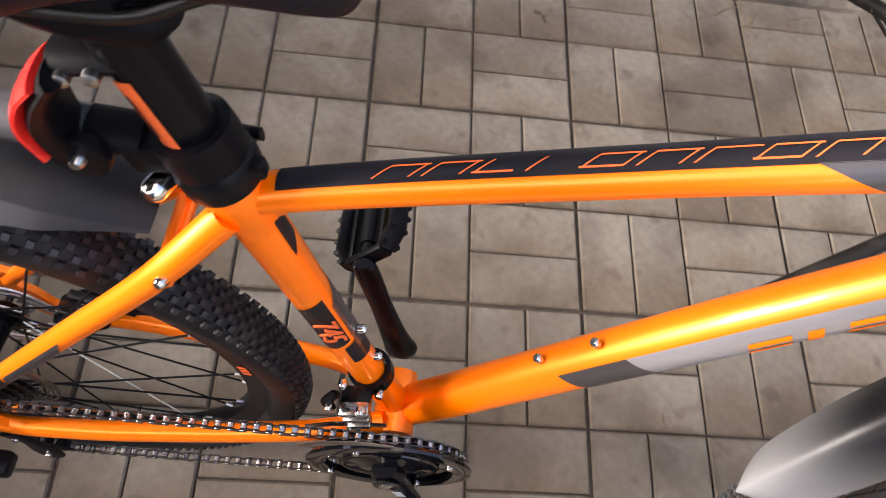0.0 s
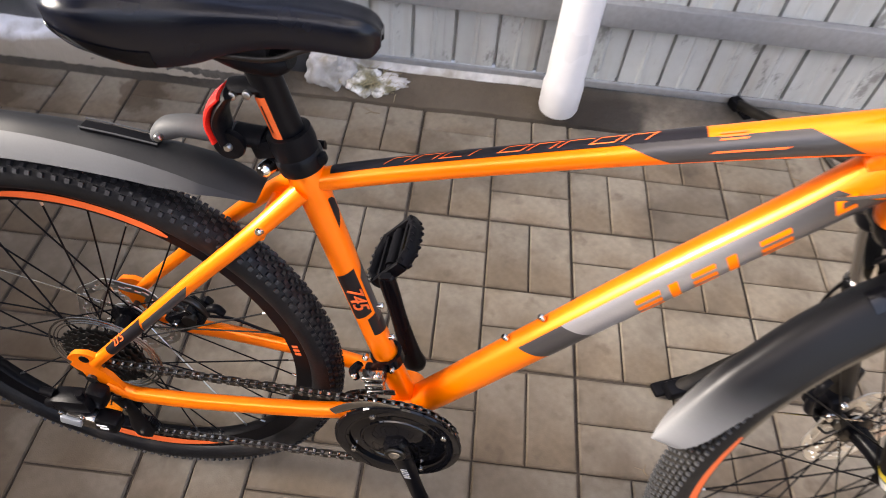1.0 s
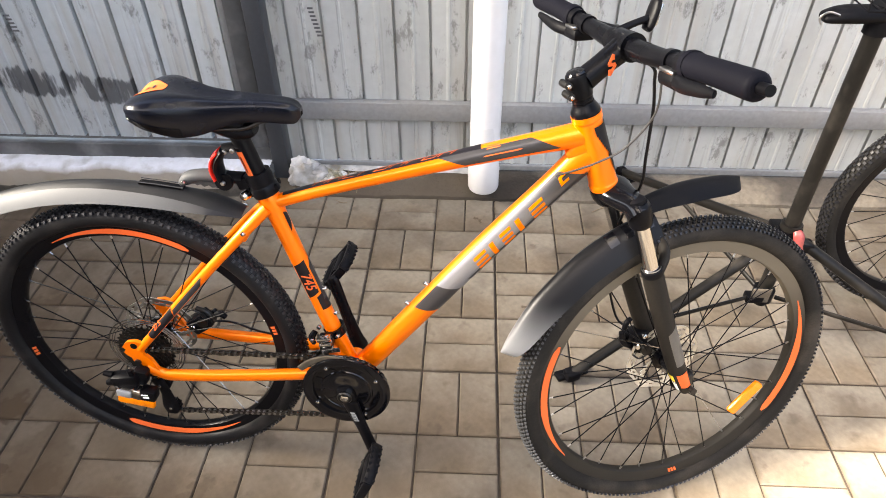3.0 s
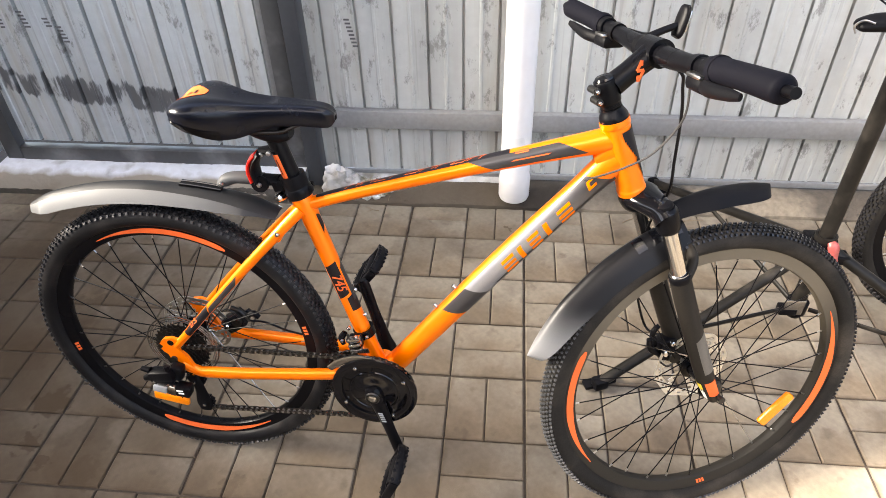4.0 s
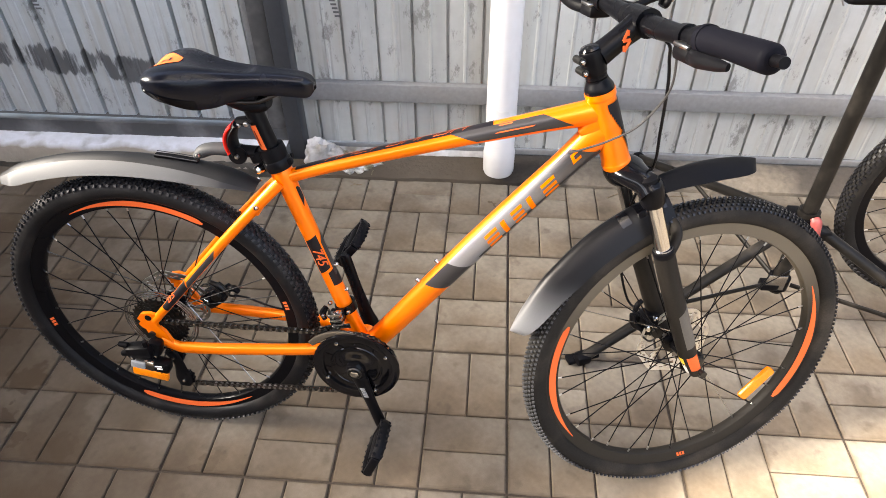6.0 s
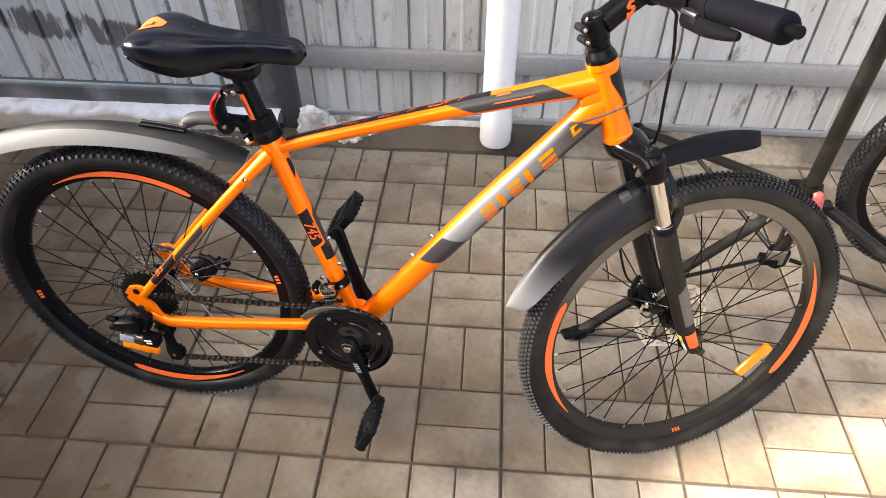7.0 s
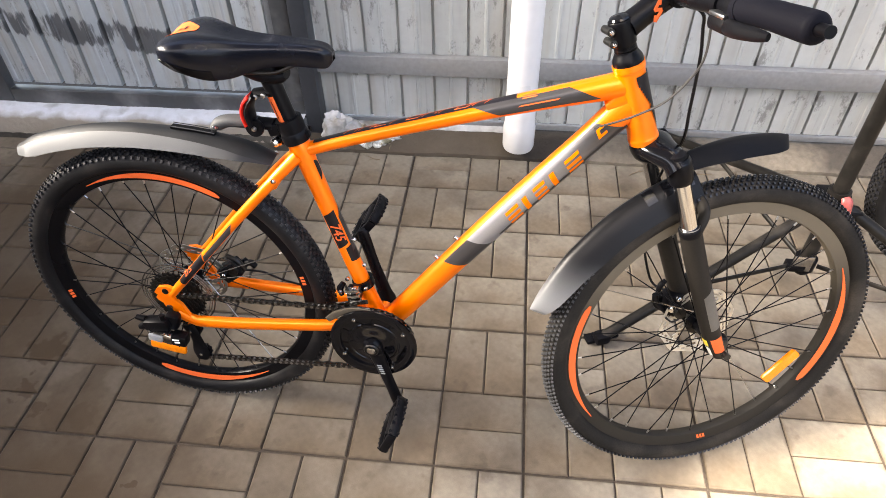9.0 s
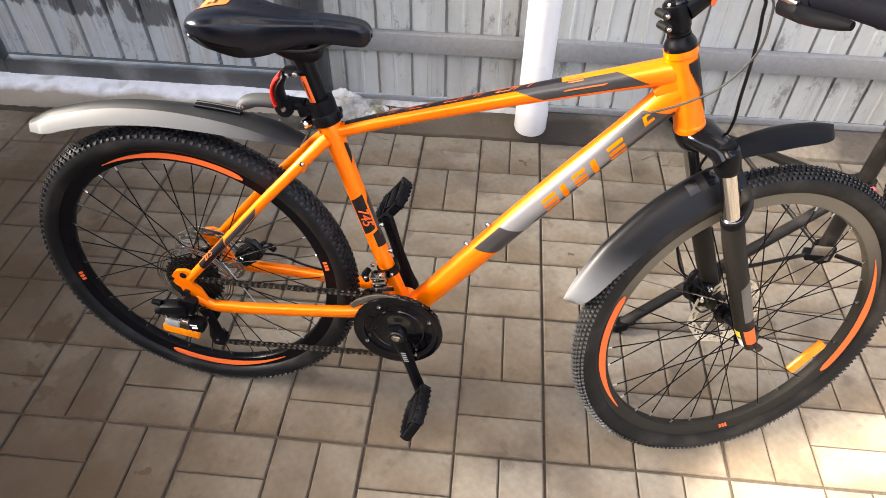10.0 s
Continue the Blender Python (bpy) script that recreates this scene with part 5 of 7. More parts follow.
for sgn, y, nm in ((1, -0.078, "crank_arm"), (-1, 0.070, "crank_arm")):
    e = BB + crank_dir * 0.170 * sgn
    yy = y + (-0.006 if sgn > 0 else 0.016)
    arm = part(nm, curve_tube([(BB.x - crank_dir.x * 0.016 * sgn, y, BB.z - crank_dir.z * 0.016 * sgn, 0.014, 0.009), (BB.x, y, BB.z, 0.020, 0.013), (BB.x + crank_dir.x * 0.03 * sgn, y, BB.z + crank_dir.z * 0.03 * sgn, 0.0165, 0.011),
                               (BB.x + crank_dir.x * 0.10 * sgn, (y + yy) / 2, BB.z + crank_dir.z * 0.10 * sgn, 0.0130, 0.0075), (e.x, yy, e.z, 0.0135, 0.0075), (e.x + crank_dir.x * 0.012 * sgn, yy, e.z + crank_dir.z * 0.012 * sgn, 0.008, 0.006)], 16, 6), BLACK_PAINT, crank, "satin black crank arm")
    if sgn > 0:
        part("axle_ring", moved(lathe([(0.0075, 0.0), (0.0150, 0.0), (0.0158, -0.0020), (0.0140, -0.0040), (0.0105, -0.0040), (0.0100, -0.0015), (0.0075, -0.0010)], 28), Matrix.Translation((BB.x, y - 0.0115, BB.z))), DARK_STEEL, arm, "dark metal ring round the crank bolt")
    part("crank_cap", bolt((BB.x, y + (-0.013 if sgn > 0 else 0.013), BB.z), (0, -sgn, 0), 0.010, 0.004), CHROME if sgn > 0 else BLACK_PLASTIC, arm, "crank bolt cap")
    if sgn > 0:
        q = [BB + crank_dir * d for d in (0.048, 0.054, 0.060, 0.066, 0.072)]
        for p in q:
            part("lettering", box(p.x, -0.0900, p.z, 0.010, 0.0008, 0.0030, 0, M=None), FENDER, arm, "pale short bar")
    pedal(Vector((e.x, yy, e.z)), -1 if sgn > 0 else 1, -66 if sgn > 0 else -51, crank)

# chain: side plates and rollers along its two runs and round the teeth
pts = []
JOCK_LOW = Vector((0.036, CH_Y, 0.203))
CAS_T = REAR + Vector((0.010, 0, 0.0300))
top_a = Vector((CAS_T.x, CH_Y - 0.003, CAS_T.z))
run = [top_a, BB + Vector((-0.012, CH_Y, 0.0845))]
for i in range(13):
    a = math.radians(98 - i * 188 / 12)
    run.append(BB + Vector((0.0845 * math.cos(a), CH_Y, 0.0845 * math.sin(a))))
run += [JOCK_LOW + Vector((0.01, 0, -0.020))]
dist, links, pitch = 0.0, [], 0.0127
for a, b in zip(run, run[1:]):
    d = (b - a).length
    while dist < d:
        links.append((a.lerp(b, dist / d), (b - a).normalized()))
        dist += pitch
    dist -= d
shapes_o, shapes_r = [], []
for i, (p, d) in enumerate(links):
    ang = math.atan2(d.z, d.x)
    M = Matrix.Translation(p + d * pitch * 0.5) @ Matrix.Rotation(-ang, 4, "Y")
    wy = 0.0042 if i % 2 else 0.0030
    for sy in (-1, 1):
        shapes_o.append(moved(box(0, sy * wy, 0, 0.0185, 0.0012, 0.0080 if i % 2 else 0.0072, 0.0), M))
    shapes_r.append(moved(tube([(-pitch / 2, -0.0052, 0), (-pitch / 2, 0.0052, 0)], 0.0034, 8), M))
chain = finish("chain", *join(*shapes_o), CHAIN_STEEL, bike, "oily steel chain", smooth=False)
finish("roller", *join(*shapes_r), STEEL, chain, "bright chain pins", smooth=False)["kind"] = "stuff"

# rear derailleur
rd = part("rear_derailleur", join(moved(box(0, 0, 0, 0.058, 0.030, 0.030, 0.008), Matrix.Translation((-0.022, -0.098, 0.312)) @ Matrix.Rotation(radians(-8), 4, "Y")), moved(box(0, 0, 0, 0.030, 0.026, 0.040, 0.008), Matrix.Translation((0.006, -0.086, 0.312)) @ Matrix.Rotation(radians(15), 4, "Y")), tube([(-0.046, -0.102, 0.308), (-0.062, -0.103, 0.302)], [0.011, 0.007], 12),
                                  box(-0.022, -0.100, 0.300, 0.050, 0.024, 0.018, 0.005)), BLACK_PLASTIC, bike, "black rear derailleur")
part("parallelogram", moved(box(0, 0, 0, 0.046, 0.022, 0.026, 0.005), Matrix.Translation((-0.012, -0.106, 0.284)) @ Matrix.Rotation(radians(18), 4, "Y")), STEEL, rd, "bright metal derailleur link")
part("outer_link", moved(box(0, 0, 0, 0.030, 0.006, 0.017, 0.002), Matrix.Translation((-0.024, -0.1185, 0.288)) @ Matrix.Rotation(radians(14), 4, "Y")), FENDER, rd, "pale grey derailleur plate")
part("adjuster", tube([(-0.048, -0.099, 0.322), (-0.066, -0.099, 0.326)], [0.0075, 0.0060], 12), BLACK_PLASTIC, rd)
part("mounting_bolt", tube([(-0.004, -0.103, 0.330), (-0.004, -0.103, 0.342)], 0.0055, 10), BLACK_PLASTIC, rd)
for q in ((-0.034, -0.1185, 0.306), (-0.004, -0.1185, 0.300), (0.038, -0.078, 0.203), (0.030, -0.078, 0.272)):
    part("bolt", bolt(q, (0, -1, 0), 0.0038, 0.002), CHROME, rd, "small chrome bolt")
part("parallelogram_cover", moved(box(0, 0, 0, 0.034, 0.026, 0.028, 0.005), Matrix.Translation((0.022, -0.104, 0.278)) @ Matrix.Rotation(radians(10), 4, "Y")), BLACK_PLASTIC, rd)
part("cage_plate", curve_tube([(0.026, -0.074, 0.290, 0.016, 0.004), (0.038, -0.074, 0.252, 0.013, 0.003), (0.038, -0.074, 0.208, 0.018, 0.003), (0.036, -0.074, 0.186, 0.013, 0.003)], 12), BLACK_PLASTIC, rd)
part("jockey_wheel", moved(gear(11, 0.0185, 0.0215, -0.067, -0.058, 0.006), Matrix.Translation((0.036, 0, 0.203))), BLACK_PLASTIC, rd)
part("jockey_wheel", moved(gear(11, 0.0185, 0.0215, -0.067, -0.058, 0.006), Matrix.Translation((0.030, 0, 0.272))), BLACK_PLASTIC, rd)
part("lettering", join(box(0.020, -0.1182, 0.286, 0.015, 0.001, 0.003), box(0.022, -0.1182, 0.279, 0.012, 0.001, 0.004)), WHITE_STICKER, rd, "pale printed bars")
part("cable", curve_tube([(-0.050, -0.098, 0.285, 0.0025), (-0.062, -0.094, 0.300, 0.0025), (-0.040, -0.086, 0.318, 0.0025), (0.01, -0.074, 0.300, 0.0025), (0.06, -0.070, 0.290, 0.0025)], 8), CABLE, rd)

# front derailleur
fd = part("front_derailleur", join(moved(lathe([(0.0175, -0.009), (0.0225, -0.009), (0.0225, 0.009), (0.0175, 0.009)], 24, "z", closed=True), Matrix.Translation((0.409, 0, 0.392)) @ Matrix.Rotation(radians(-15), 4, "Y")),
                                   box(0.398, -0.030, 0.388, 0.030, 0.022, 0.026, 0.004)), BLACK_PAINT, bike, "front derailleur on the seat tube")
part("cage_plate", curve_tube([(0.346, -0.071, 0.343, 0.007, 0.0014), (0.372, -0.071, 0.364, 0.0085, 0.0014), (0.405, -0.071, 0.378, 0.008, 0.0014), (0.440, -0.071, 0.379, 0.005, 0.0014)], 10), STEEL, fd, "bright derailleur cage plate")
part("cage_plate", curve_tube([(0.350, -0.052, 0.352, 0.006, 0.0012), (0.385, -0.052, 0.374, 0.007, 0.0012), (0.430, -0.052, 0.384, 0.006, 0.0012)], 10), STEEL, fd, "bright derailleur cage plate")
part("cage_spring", tube([(0.398, -0.030, 0.372), (0.398, -0.056, 0.366)], 0.0075, 14), DARK_STEEL, fd)
for k in range(3):
    part("link", moved(box(0, 0, 0, 0.030 - 0.003 * k, 0.014, 0.0075, 0.002), Matrix.Translation((0.398 + 0.003 * k, -0.046 - 0.002 * k, 0.407 - 0.0125 * k)) @ Matrix.Rotation(radians(-16), 4, "Y")), STEEL, fd, "bright metal link")
part("link_pin", rod((0.387, -0.046, 0.418), (0.392, -0.052, 0.375), 0.0028, 8), DARK_STEEL, fd)
part("cable_arm", curve_tube([(0.378, -0.034, 0.414, 0.006, 0.004), (0.370, -0.038, 0.400, 0.007, 0.004), (0.374, -0.040, 0.386, 0.005, 0.004)], 10), BLACK_PAINT, fd)
for p in ((0.372, -0.044, 0.398), (0.404, -0.050, 0.414), (0.384, -0.026, 0.418), (0.420, -0.026, 0.396)):
    part("bolt", bolt(p, (0, -1, 0.3), 0.0045, 0.004), CHROME, fd)

# rear brake caliper inside the far stays
cal = part("rear_brake_caliper", join(moved(box(0, 0, 0, 0.052, 0.036, 0.040, 0.006), Matrix.Translation((0.092, 0.048, 0.352)) @ Matrix.Rotation(radians(-35), 4, "Y")),
                                      moved(box(0, 0, 0, 0.050, 0.014, 0.016, 0.004), Matrix.Translation((0.100, 0.072, 0.346)) @ Matrix.Rotation(radians(-40), 4, "Y"))), BLACK_PAINT, bike, "black disc brake caliper")
part("caliper_arm", curve_tube([(0.085, 0.052, 0.385, 0.006), (0.108, 0.050, 0.376, 0.006), (0.122, 0.050, 0.352, 0.005)], 10), DARK_STEEL, cal)
part("bolt", bolt((0.080, 0.028, 0.350), (0, -1, 0.2), 0.005, 0.004), CHROME, cal)
part("adjuster_wheel", tube([(0.104, 0.026, 0.362), (0.104, 0.036, 0.362)], 0.011, 14), DARK_STEEL, cal)
part("return_spring", curve_tube([(0.076, 0.030, 0.392, 0.0018), (0.090, 0.026, 0.402, 0.0018), (0.104, 0.026, 0.394, 0.0018), (0.110, 0.030, 0.378, 0.0018)], 8), DARK_STEEL, cal)
part("cable_stop", curve_tube([(0.128, 0.048, 0.372, 0.006), (0.140, 0.048, 0.376, 0.0075), (0.150, 0.048, 0.366, 0.006)], 10), BLACK_PLASTIC, cal)
part("cable", curve_tube([(0.122, 0.050, 0.352, 0.0025), (0.16, 0.056, 0.345, 0.0025), (0.22, 0.058, 0.320, 0.0025), (0.34, 0.050, 0.308, 0.0025)], 8), CABLE, cal)

# ---- seat post, saddle
post_v = (Vector((0.282, 0, 0.850)) - Vector((0.316, 0, 0.725))).normalized()
PB = Vector((0.3165, 0, 0.722))
sp = part("seat_post", curve_tube([tuple(PB) + (0.0165,), tuple(PB + post_v * 0.06) + (0.0165,), tuple(PB + post_v * 0.112) + (0.0165,), tuple(PB + post_v * 0.122) + (0.018,), tuple(PB + post_v * 0.134) + (0.016,)], 20), BLACK_PAINT, bike, "black seat post with an orange mark")
part("clamp_head", join(curve_tube([tuple(PB + post_v * 0.128 + Vector((-0.050, 0, 0.012))) + (0.006, 0.016), tuple(PB + post_v * 0.128 + Vector((-0.038, 0, 0.008))) + (0.013, 0.023), tuple(PB + post_v * 0.128 + Vector((-0.008, 0, 0.000))) + (0.018, 0.025), tuple(PB + post_v * 0.128 + Vector((0.022, 0, -0.004))) + (0.016, 0.023), tuple(PB + post_v * 0.128 + Vector((0.036, 0, -0.002))) + (0.009, 0.016)], 18, 5),
                        moved(box(0, 0, 0, 0.074, 0.048, 0.010, 0.004), Matrix.Translation(PB + post_v * 0.140 + Vector((-0.012, 0, 0))))), BLACK_PLASTIC, sp, "black saddle clamp")
s_sp = Surface([tuple(PB) + (0.0165,), tuple(PB + post_v * 0.05) + (0.0165,), tuple(PB + post_v * 0.112) + (0.0165,)])
part("stripe", s_sp.patch(0.34, 0.78, -52, 0, 0, 0, 0.0006), ORANGE_STICKER, sp, "orange mark")
part("stripe", s_sp.patch(0.42, 0.70, -30, -23, 0, 0, 0.0011), BLACK_DECAL, sp)
collar = part("seat_collar", moved(join(lathe([(0.0180, -0.010), (0.0245, -0.010), (0.0255, -0.004), (0.0255, 0.006), (0.0235, 0.010), (0.0160, 0.010)], 28, "z", closed=True), box(-0.026, 0, 0, 0.016, 0.022, 0.018, 0.003), box(0.020, -0.004, 0.0, 0.022, 0.012, 0.012, 0.003)),
                              Matrix.Translation(PB + post_v * 0.004) @ Matrix.Rotation(radians(-15), 4, "Y")), BLACK_PAINT, bike, "black seat collar with quick release")
part("quick_release_nut", bolt(PB + Vector((-0.034, -0.016, -0.004)), (-0.4, -0.9, 0), 0.0085, 0.008), CHROME, collar, "chrome quick release nut")
part("quick_release_lever", curve_tube([(PB.x - 0.03, 0.012, PB.z, 0.006), (PB.x - 0.01, 0.028, PB.z + 0.002, 0.005, 0.003), (PB.x + 0.020, 0.024, PB.z + 0.006, 0.006, 0.003)], 10), BLACK_PAINT, collar)
# clamp of the mudguard and the reflector's cage on the post
clampc = PB + post_v * 0.026
mg = part("mudguard_clamp", moved(join(lathe([(0.0168, -0.013), (0.0235, -0.013), (0.0245, 0.0), (0.0235, 0.013), (0.0168, 0.013)], 28, "z", closed=True), box(-0.028, 0, 0, 0.026, 0.030, 0.022, 0.004)), Matrix.Translation(clampc) @ Matrix.Rotation(radians(-15), 4, "Y")), BLACK_PLASTIC, bike, "black plastic clamp for the mudguard")
PIV = Vector((0.250, 0, 0.746))
part("arm", curve_tube([(clampc.x - 0.030, 0, clampc.z - 0.002, 0.011, 0.016), (0.272, 0, 0.746, 0.010, 0.015), (PIV.x, 0, PIV.z, 0.011, 0.016)], 14), FENDER_DARK, mg)
part("pivot_bolt", bolt(PIV + Vector((0.0, -0.019, 0)), (0, -1, 0), 0.0050, 0.008), STEEL, mg, "bright pivot bolt")
part("pivot_knob", lathe([(0.004, 0), (0.016, 0), (0.017, 0.004), (0.016, 0.008), (0.004, 0.008)], 18), BLACK_PLASTIC, mg).matrix_basis = Matrix.Translation(PIV + Vector((0, -0.022, 0)))
part("long_arm", curve_tube([(PIV.x, 0, PIV.z, 0.013, 0.014), (0.225, 0, 0.748, 0.012, 0.015), (0.196, 0, 0.748, 0.011, 0.015), (0.176, 0, 0.742, 0.012, 0.015), (0.163, 0, 0.734, 0.008, 0.014)], 14), ARM_GREY, mg, "grey plastic mudguard arm")
part("pivot_bolt", bolt(Vector((0.173, -0.017, 0.741)), (0, -1, 0.2), 0.0045, 0.004), STEEL, mg, "bright pivot bolt")
# rear reflector
refl = part("rear_reflector", curve_tube([(0.252, -0.012, 0.806, 0.004, 0.019), (0.241, -0.012, 0.794, 0.0045, 0.021), (0.235, -0.012, 0.776, 0.0045, 0.021), (0.238, -0.012, 0.752, 0.004, 0.019)], 14), RED_PLASTIC, bike, "red rear reflector in a black cage")
part("cage", join(curve_tube([(0.260, -0.012, 0.808, 0.006, 0.018), (0.249, -0.012, 0.793, 0.006, 0.021), (0.243, -0.012, 0.775, 0.006, 0.021), (0.246, -0.012, 0.750, 0.005, 0.018)], 12),
                  tube([(0.255, -0.004, 0.806), (0.292, -0.002, 0.812)], [(0.007, 0.014)] * 2, 12)), BLACK_PLASTIC, refl, "black reflector cage")
for x, z in ((0.262, 0.805), (0.277, 0.808)):
    part("bolt", bolt((x, -0.0185, z), (0, -1, 0), 0.0045, 0.003), STEEL, refl)

# saddle: rings across it from tail to nose
ST_X = [0.118, 0.126, 0.146, 0.172, 0.205, 0.240, 0.275, 0.310, 0.345, 0.380, 0.396, 0.404]
ST_W = [0.030, 0.056, 0.072, 0.0745, 0.061, 0.045, 0.035, 0.029, 0.0245, 0.0215, 0.017, 0.009]
ST_T = [0.892, 0.905, 0.915, 0.918, 0.914, 0.908, 0.904, 0.902, 0.9005, 0.897, 0.892, 0.884]
ST_D = [0.018, 0.036, 0.054, 0.070, 0.081, 0.074, 0.056, 0.046, 0.044, 0.043, 0.037, 0.018]


def saddle_ring(x, w, t, d):
    ring = []
    for k in range(28):
        a = 2 * math.pi * k / 28
        c, s = math.cos(a), math.sin(a)
        if s >= 0:
            y = w * math.copysign(abs(c) ** 0.72, c)
            z = t - d * 0.30 + d * 0.30 * s ** 0.8 - 0.006 * max(0.0, 1 - abs(c) * 2.2) * (1 if x < 0.30 else 0.3)
        else:
            y = w * math.copysign(abs(c) ** 0.5, c) * (0.98 - 0.06 * abs(s))
            z = t - d * 0.30 - d * 0.70 * abs(s) ** 0.55 + (0.62 * d * max(0, abs(s) - 0.75) / 0.25 if abs(s) > 0.75 else 0)
        ring.append((x, y, z))
    return ring


sr = smooth_path([(a, b, c, d) for a, b, c, d in zip(ST_X, ST_W, ST_T, ST_D)], 4)
saddle = part("saddle", loft([saddle_ring(*q) for q in sr]), LEATHER, bike, "black padded sport saddle")


def saddle_skin(x, y, lift):
    q = np.array(sr)
    w, t, d = (np.interp(x, q[:, 0], q[:, i]) for i in (1, 2, 3))
    c = math.copysign(min(0.999, abs(y / w)) ** (1 / 0.72), y)
    s = math.sqrt(max(0.0, 1 - c * c))
    return Vector((x, y, t - d * 0.30 + d * 0.30 * s ** 0.8 - 0.006 * max(0.0, 1 - abs(c) * 2.2) + lift))


vs, fs = [], []
for i in range(9):
    x = 0.122 + 0.055 * i / 8
    hw = 0.030 * (1.0 if i < 5 else 1.0 - (i - 4) * 0.17) * min(1, 0.5 + i * 0.25)
    for j in range(9):
        vs.append(saddle_skin(x, -hw + 2 * hw * j / 8, 0.0010))
fs = [(i * 9 + j, i * 9 + j + 1, (i + 1) * 9 + j + 1, (i + 1) * 9 + j) for i in range(8) for j in range(8)]
part("tail_patch", (vs, fs), ORANGE_STICKER, saddle, "orange tail patch")
mk = []
for dx, y0, y1 in ((0.146, -0.010, 0.004), (0.156, -0.005, 0.009)):
    vv = [saddle_skin(dx + ox, yy, 0.0016) for ox in (-0.0025, 0.0025) for yy in np.linspace(y0, y1, 6)]
    mk.append((vv, [(i, i + 1, i + 7, i + 6) for i in range(5)]))
part("tail_mark", join(*mk), BLACK_DECAL, saddle, "small black mark")
for sy in (-1, 1):
    # glossy skirt panels at the tail's sides
    band = []
    for q in sr:
        if 0.120 < q[0] < 0.215:
            ring = saddle_ring(*q)
            band.append([Vector(ring[(14 + i) % 28 if sy < 0 else (28 - i) % 28]) + Vector((0, sy * 0.0012, 0)) for i in (1, 2, 3)])
    part("skirt", loft(band, cap=False, closed=False), GLOSS_BLACK, saddle, "glossy black skirt panel")
    piping = []
    for k, x in enumerate((0.1185, 0.122, 0.130, 0.142, 0.156, 0.172, 0.188, 0.204)):
        q = np.array(sr)
        ring = saddle_ring(x, *[float(np.interp(x, q[:, 0], q[:, i])) for i in (1, 2, 3)])
        f = 0.4 + 0.62 * k
        a, b = (Vector(ring[int(f + d + 14) % 28 if sy < 0 else (28 - int(f + d)) % 28]) for d in (0, 1))
        p = a.lerp(b, f % 1.0) + Vector((0, sy * 0.0008, 0))
        piping.append((p.x, p.y, p.z, 0.0017))
    part("piping", curve_tube(piping, 8, 4), GLOSS_BLACK, saddle, "glossy piping round the tail")
    part("rail", curve_tube([(0.150, sy * 0.030, 0.868, 0.0035), (0.185, sy * 0.026, 0.856, 0.0035), (0.225, sy * 0.022, 0.851, 0.0035), (0.300, sy * 0.022, 0.851, 0.0035), (0.335, sy * 0.018, 0.862, 0.0035), (0.365, sy * 0.012, 0.874, 0.0035)], 10), DARK_STEEL, saddle, "dark steel saddle rail")
part("base", box(0.250, 0, 0.866, 0.20, 0.034, 0.012, 0.005), BLACK_PLASTIC, saddle)


# ---- mudguards
def blade(path, half, drop, a0, a1, thickness=0.0022, n=10):
    """A curved blade along (x, z) points: cross section an arc, taken between a0 and a1 (-1..1 over its width)."""
    q = smooth_path(path, 12)
    grid = []
    for i, p in enumerate(q):
        f = i / (len(q) - 1)
        nx = q[min(i + 1, len(q) - 1)] - q[max(i - 1, 0)]
        t = Vector((nx[0], 0, nx[1])).normalized()
        up = Vector((-t.z, 0, t.x))
        hw, dr = half(f), drop(f)
        row = []
        for j in range(n + 1):
            lo, hi = (v(f) if callable(v) else v for v in (a0, a1))
            s = lo + (hi - lo) * j / n
            row.append(Vector((p[0], 0, p[1])) + Vector((0, s * hw, 0)) - up * (dr * s * s))
        grid.append(row)
    return thick(grid, thickness)


RF = [(-0.256, 0.672), (-0.20, 0.699), (-0.10, 0.722), (0.00, 0.730), (0.09, 0.727), (0.17, 0.718), (0.225, 0.703), (0.272, 0.682)]
rf_half = lambda f: 0.036 * min(1.0, 0.55 + f * 6) * min(1.0, 0.62 + (1 - f) * 2.2)
rf_drop = lambda f: 0.030 * min(1.0, 0.5 + f * 4) * min(1.0, 0.35 + (1 - f) * 2.2)
rf_edge = lambda f: 0.46 + 0.80 * max(0.0, f - 0.30) ** 1.5
rear_guard = part("rear_mudguard", blade(RF, rf_half, rf_drop, lambda f: -rf_edge(f), rf_edge), GUARD_TOP, bike, "rear mudguard, silver-grey with a dark ridge")
part("side_panel", blade(RF, rf_half, rf_drop, -1.0, lambda f: -rf_edge(f)), GUARD_SIDE, rear_guard, "silver-grey side")
part("side_panel", blade(RF, rf_half, rf_drop, rf_edge, 1.0), GUARD_SIDE, rear_guard, "silver-grey side")
part("rail_slot", join(blade([(0.080, 0.7325), (0.12, 0.7285), (0.162, 0.7225)], lambda f: 0.007, lambda f: 0.0005, -1, 1, 0.004)), BLACK_PLASTIC, rear_guard)
part("slot_rim", join(tube([(0.080, -0.008, 0.734), (0.12, -0.008, 0.730), (0.164, -0.008, 0.724)], 0.0010, 6), tube([(0.080, 0.008, 0.734), (0.12, 0.008, 0.730), (0.164, 0.008, 0.724)], 0.0010, 6)), ARM_GREY, rear_guard, "grey rim of the slot")

# front guard: a short blade forward of the crown and a longer one behind, carried by the fork
FC = FRONT


def round_wheel(deg, r):
    a = radians(deg)
    return (FC.x + r * math.cos(a), FC.z + r * math.sin(a))


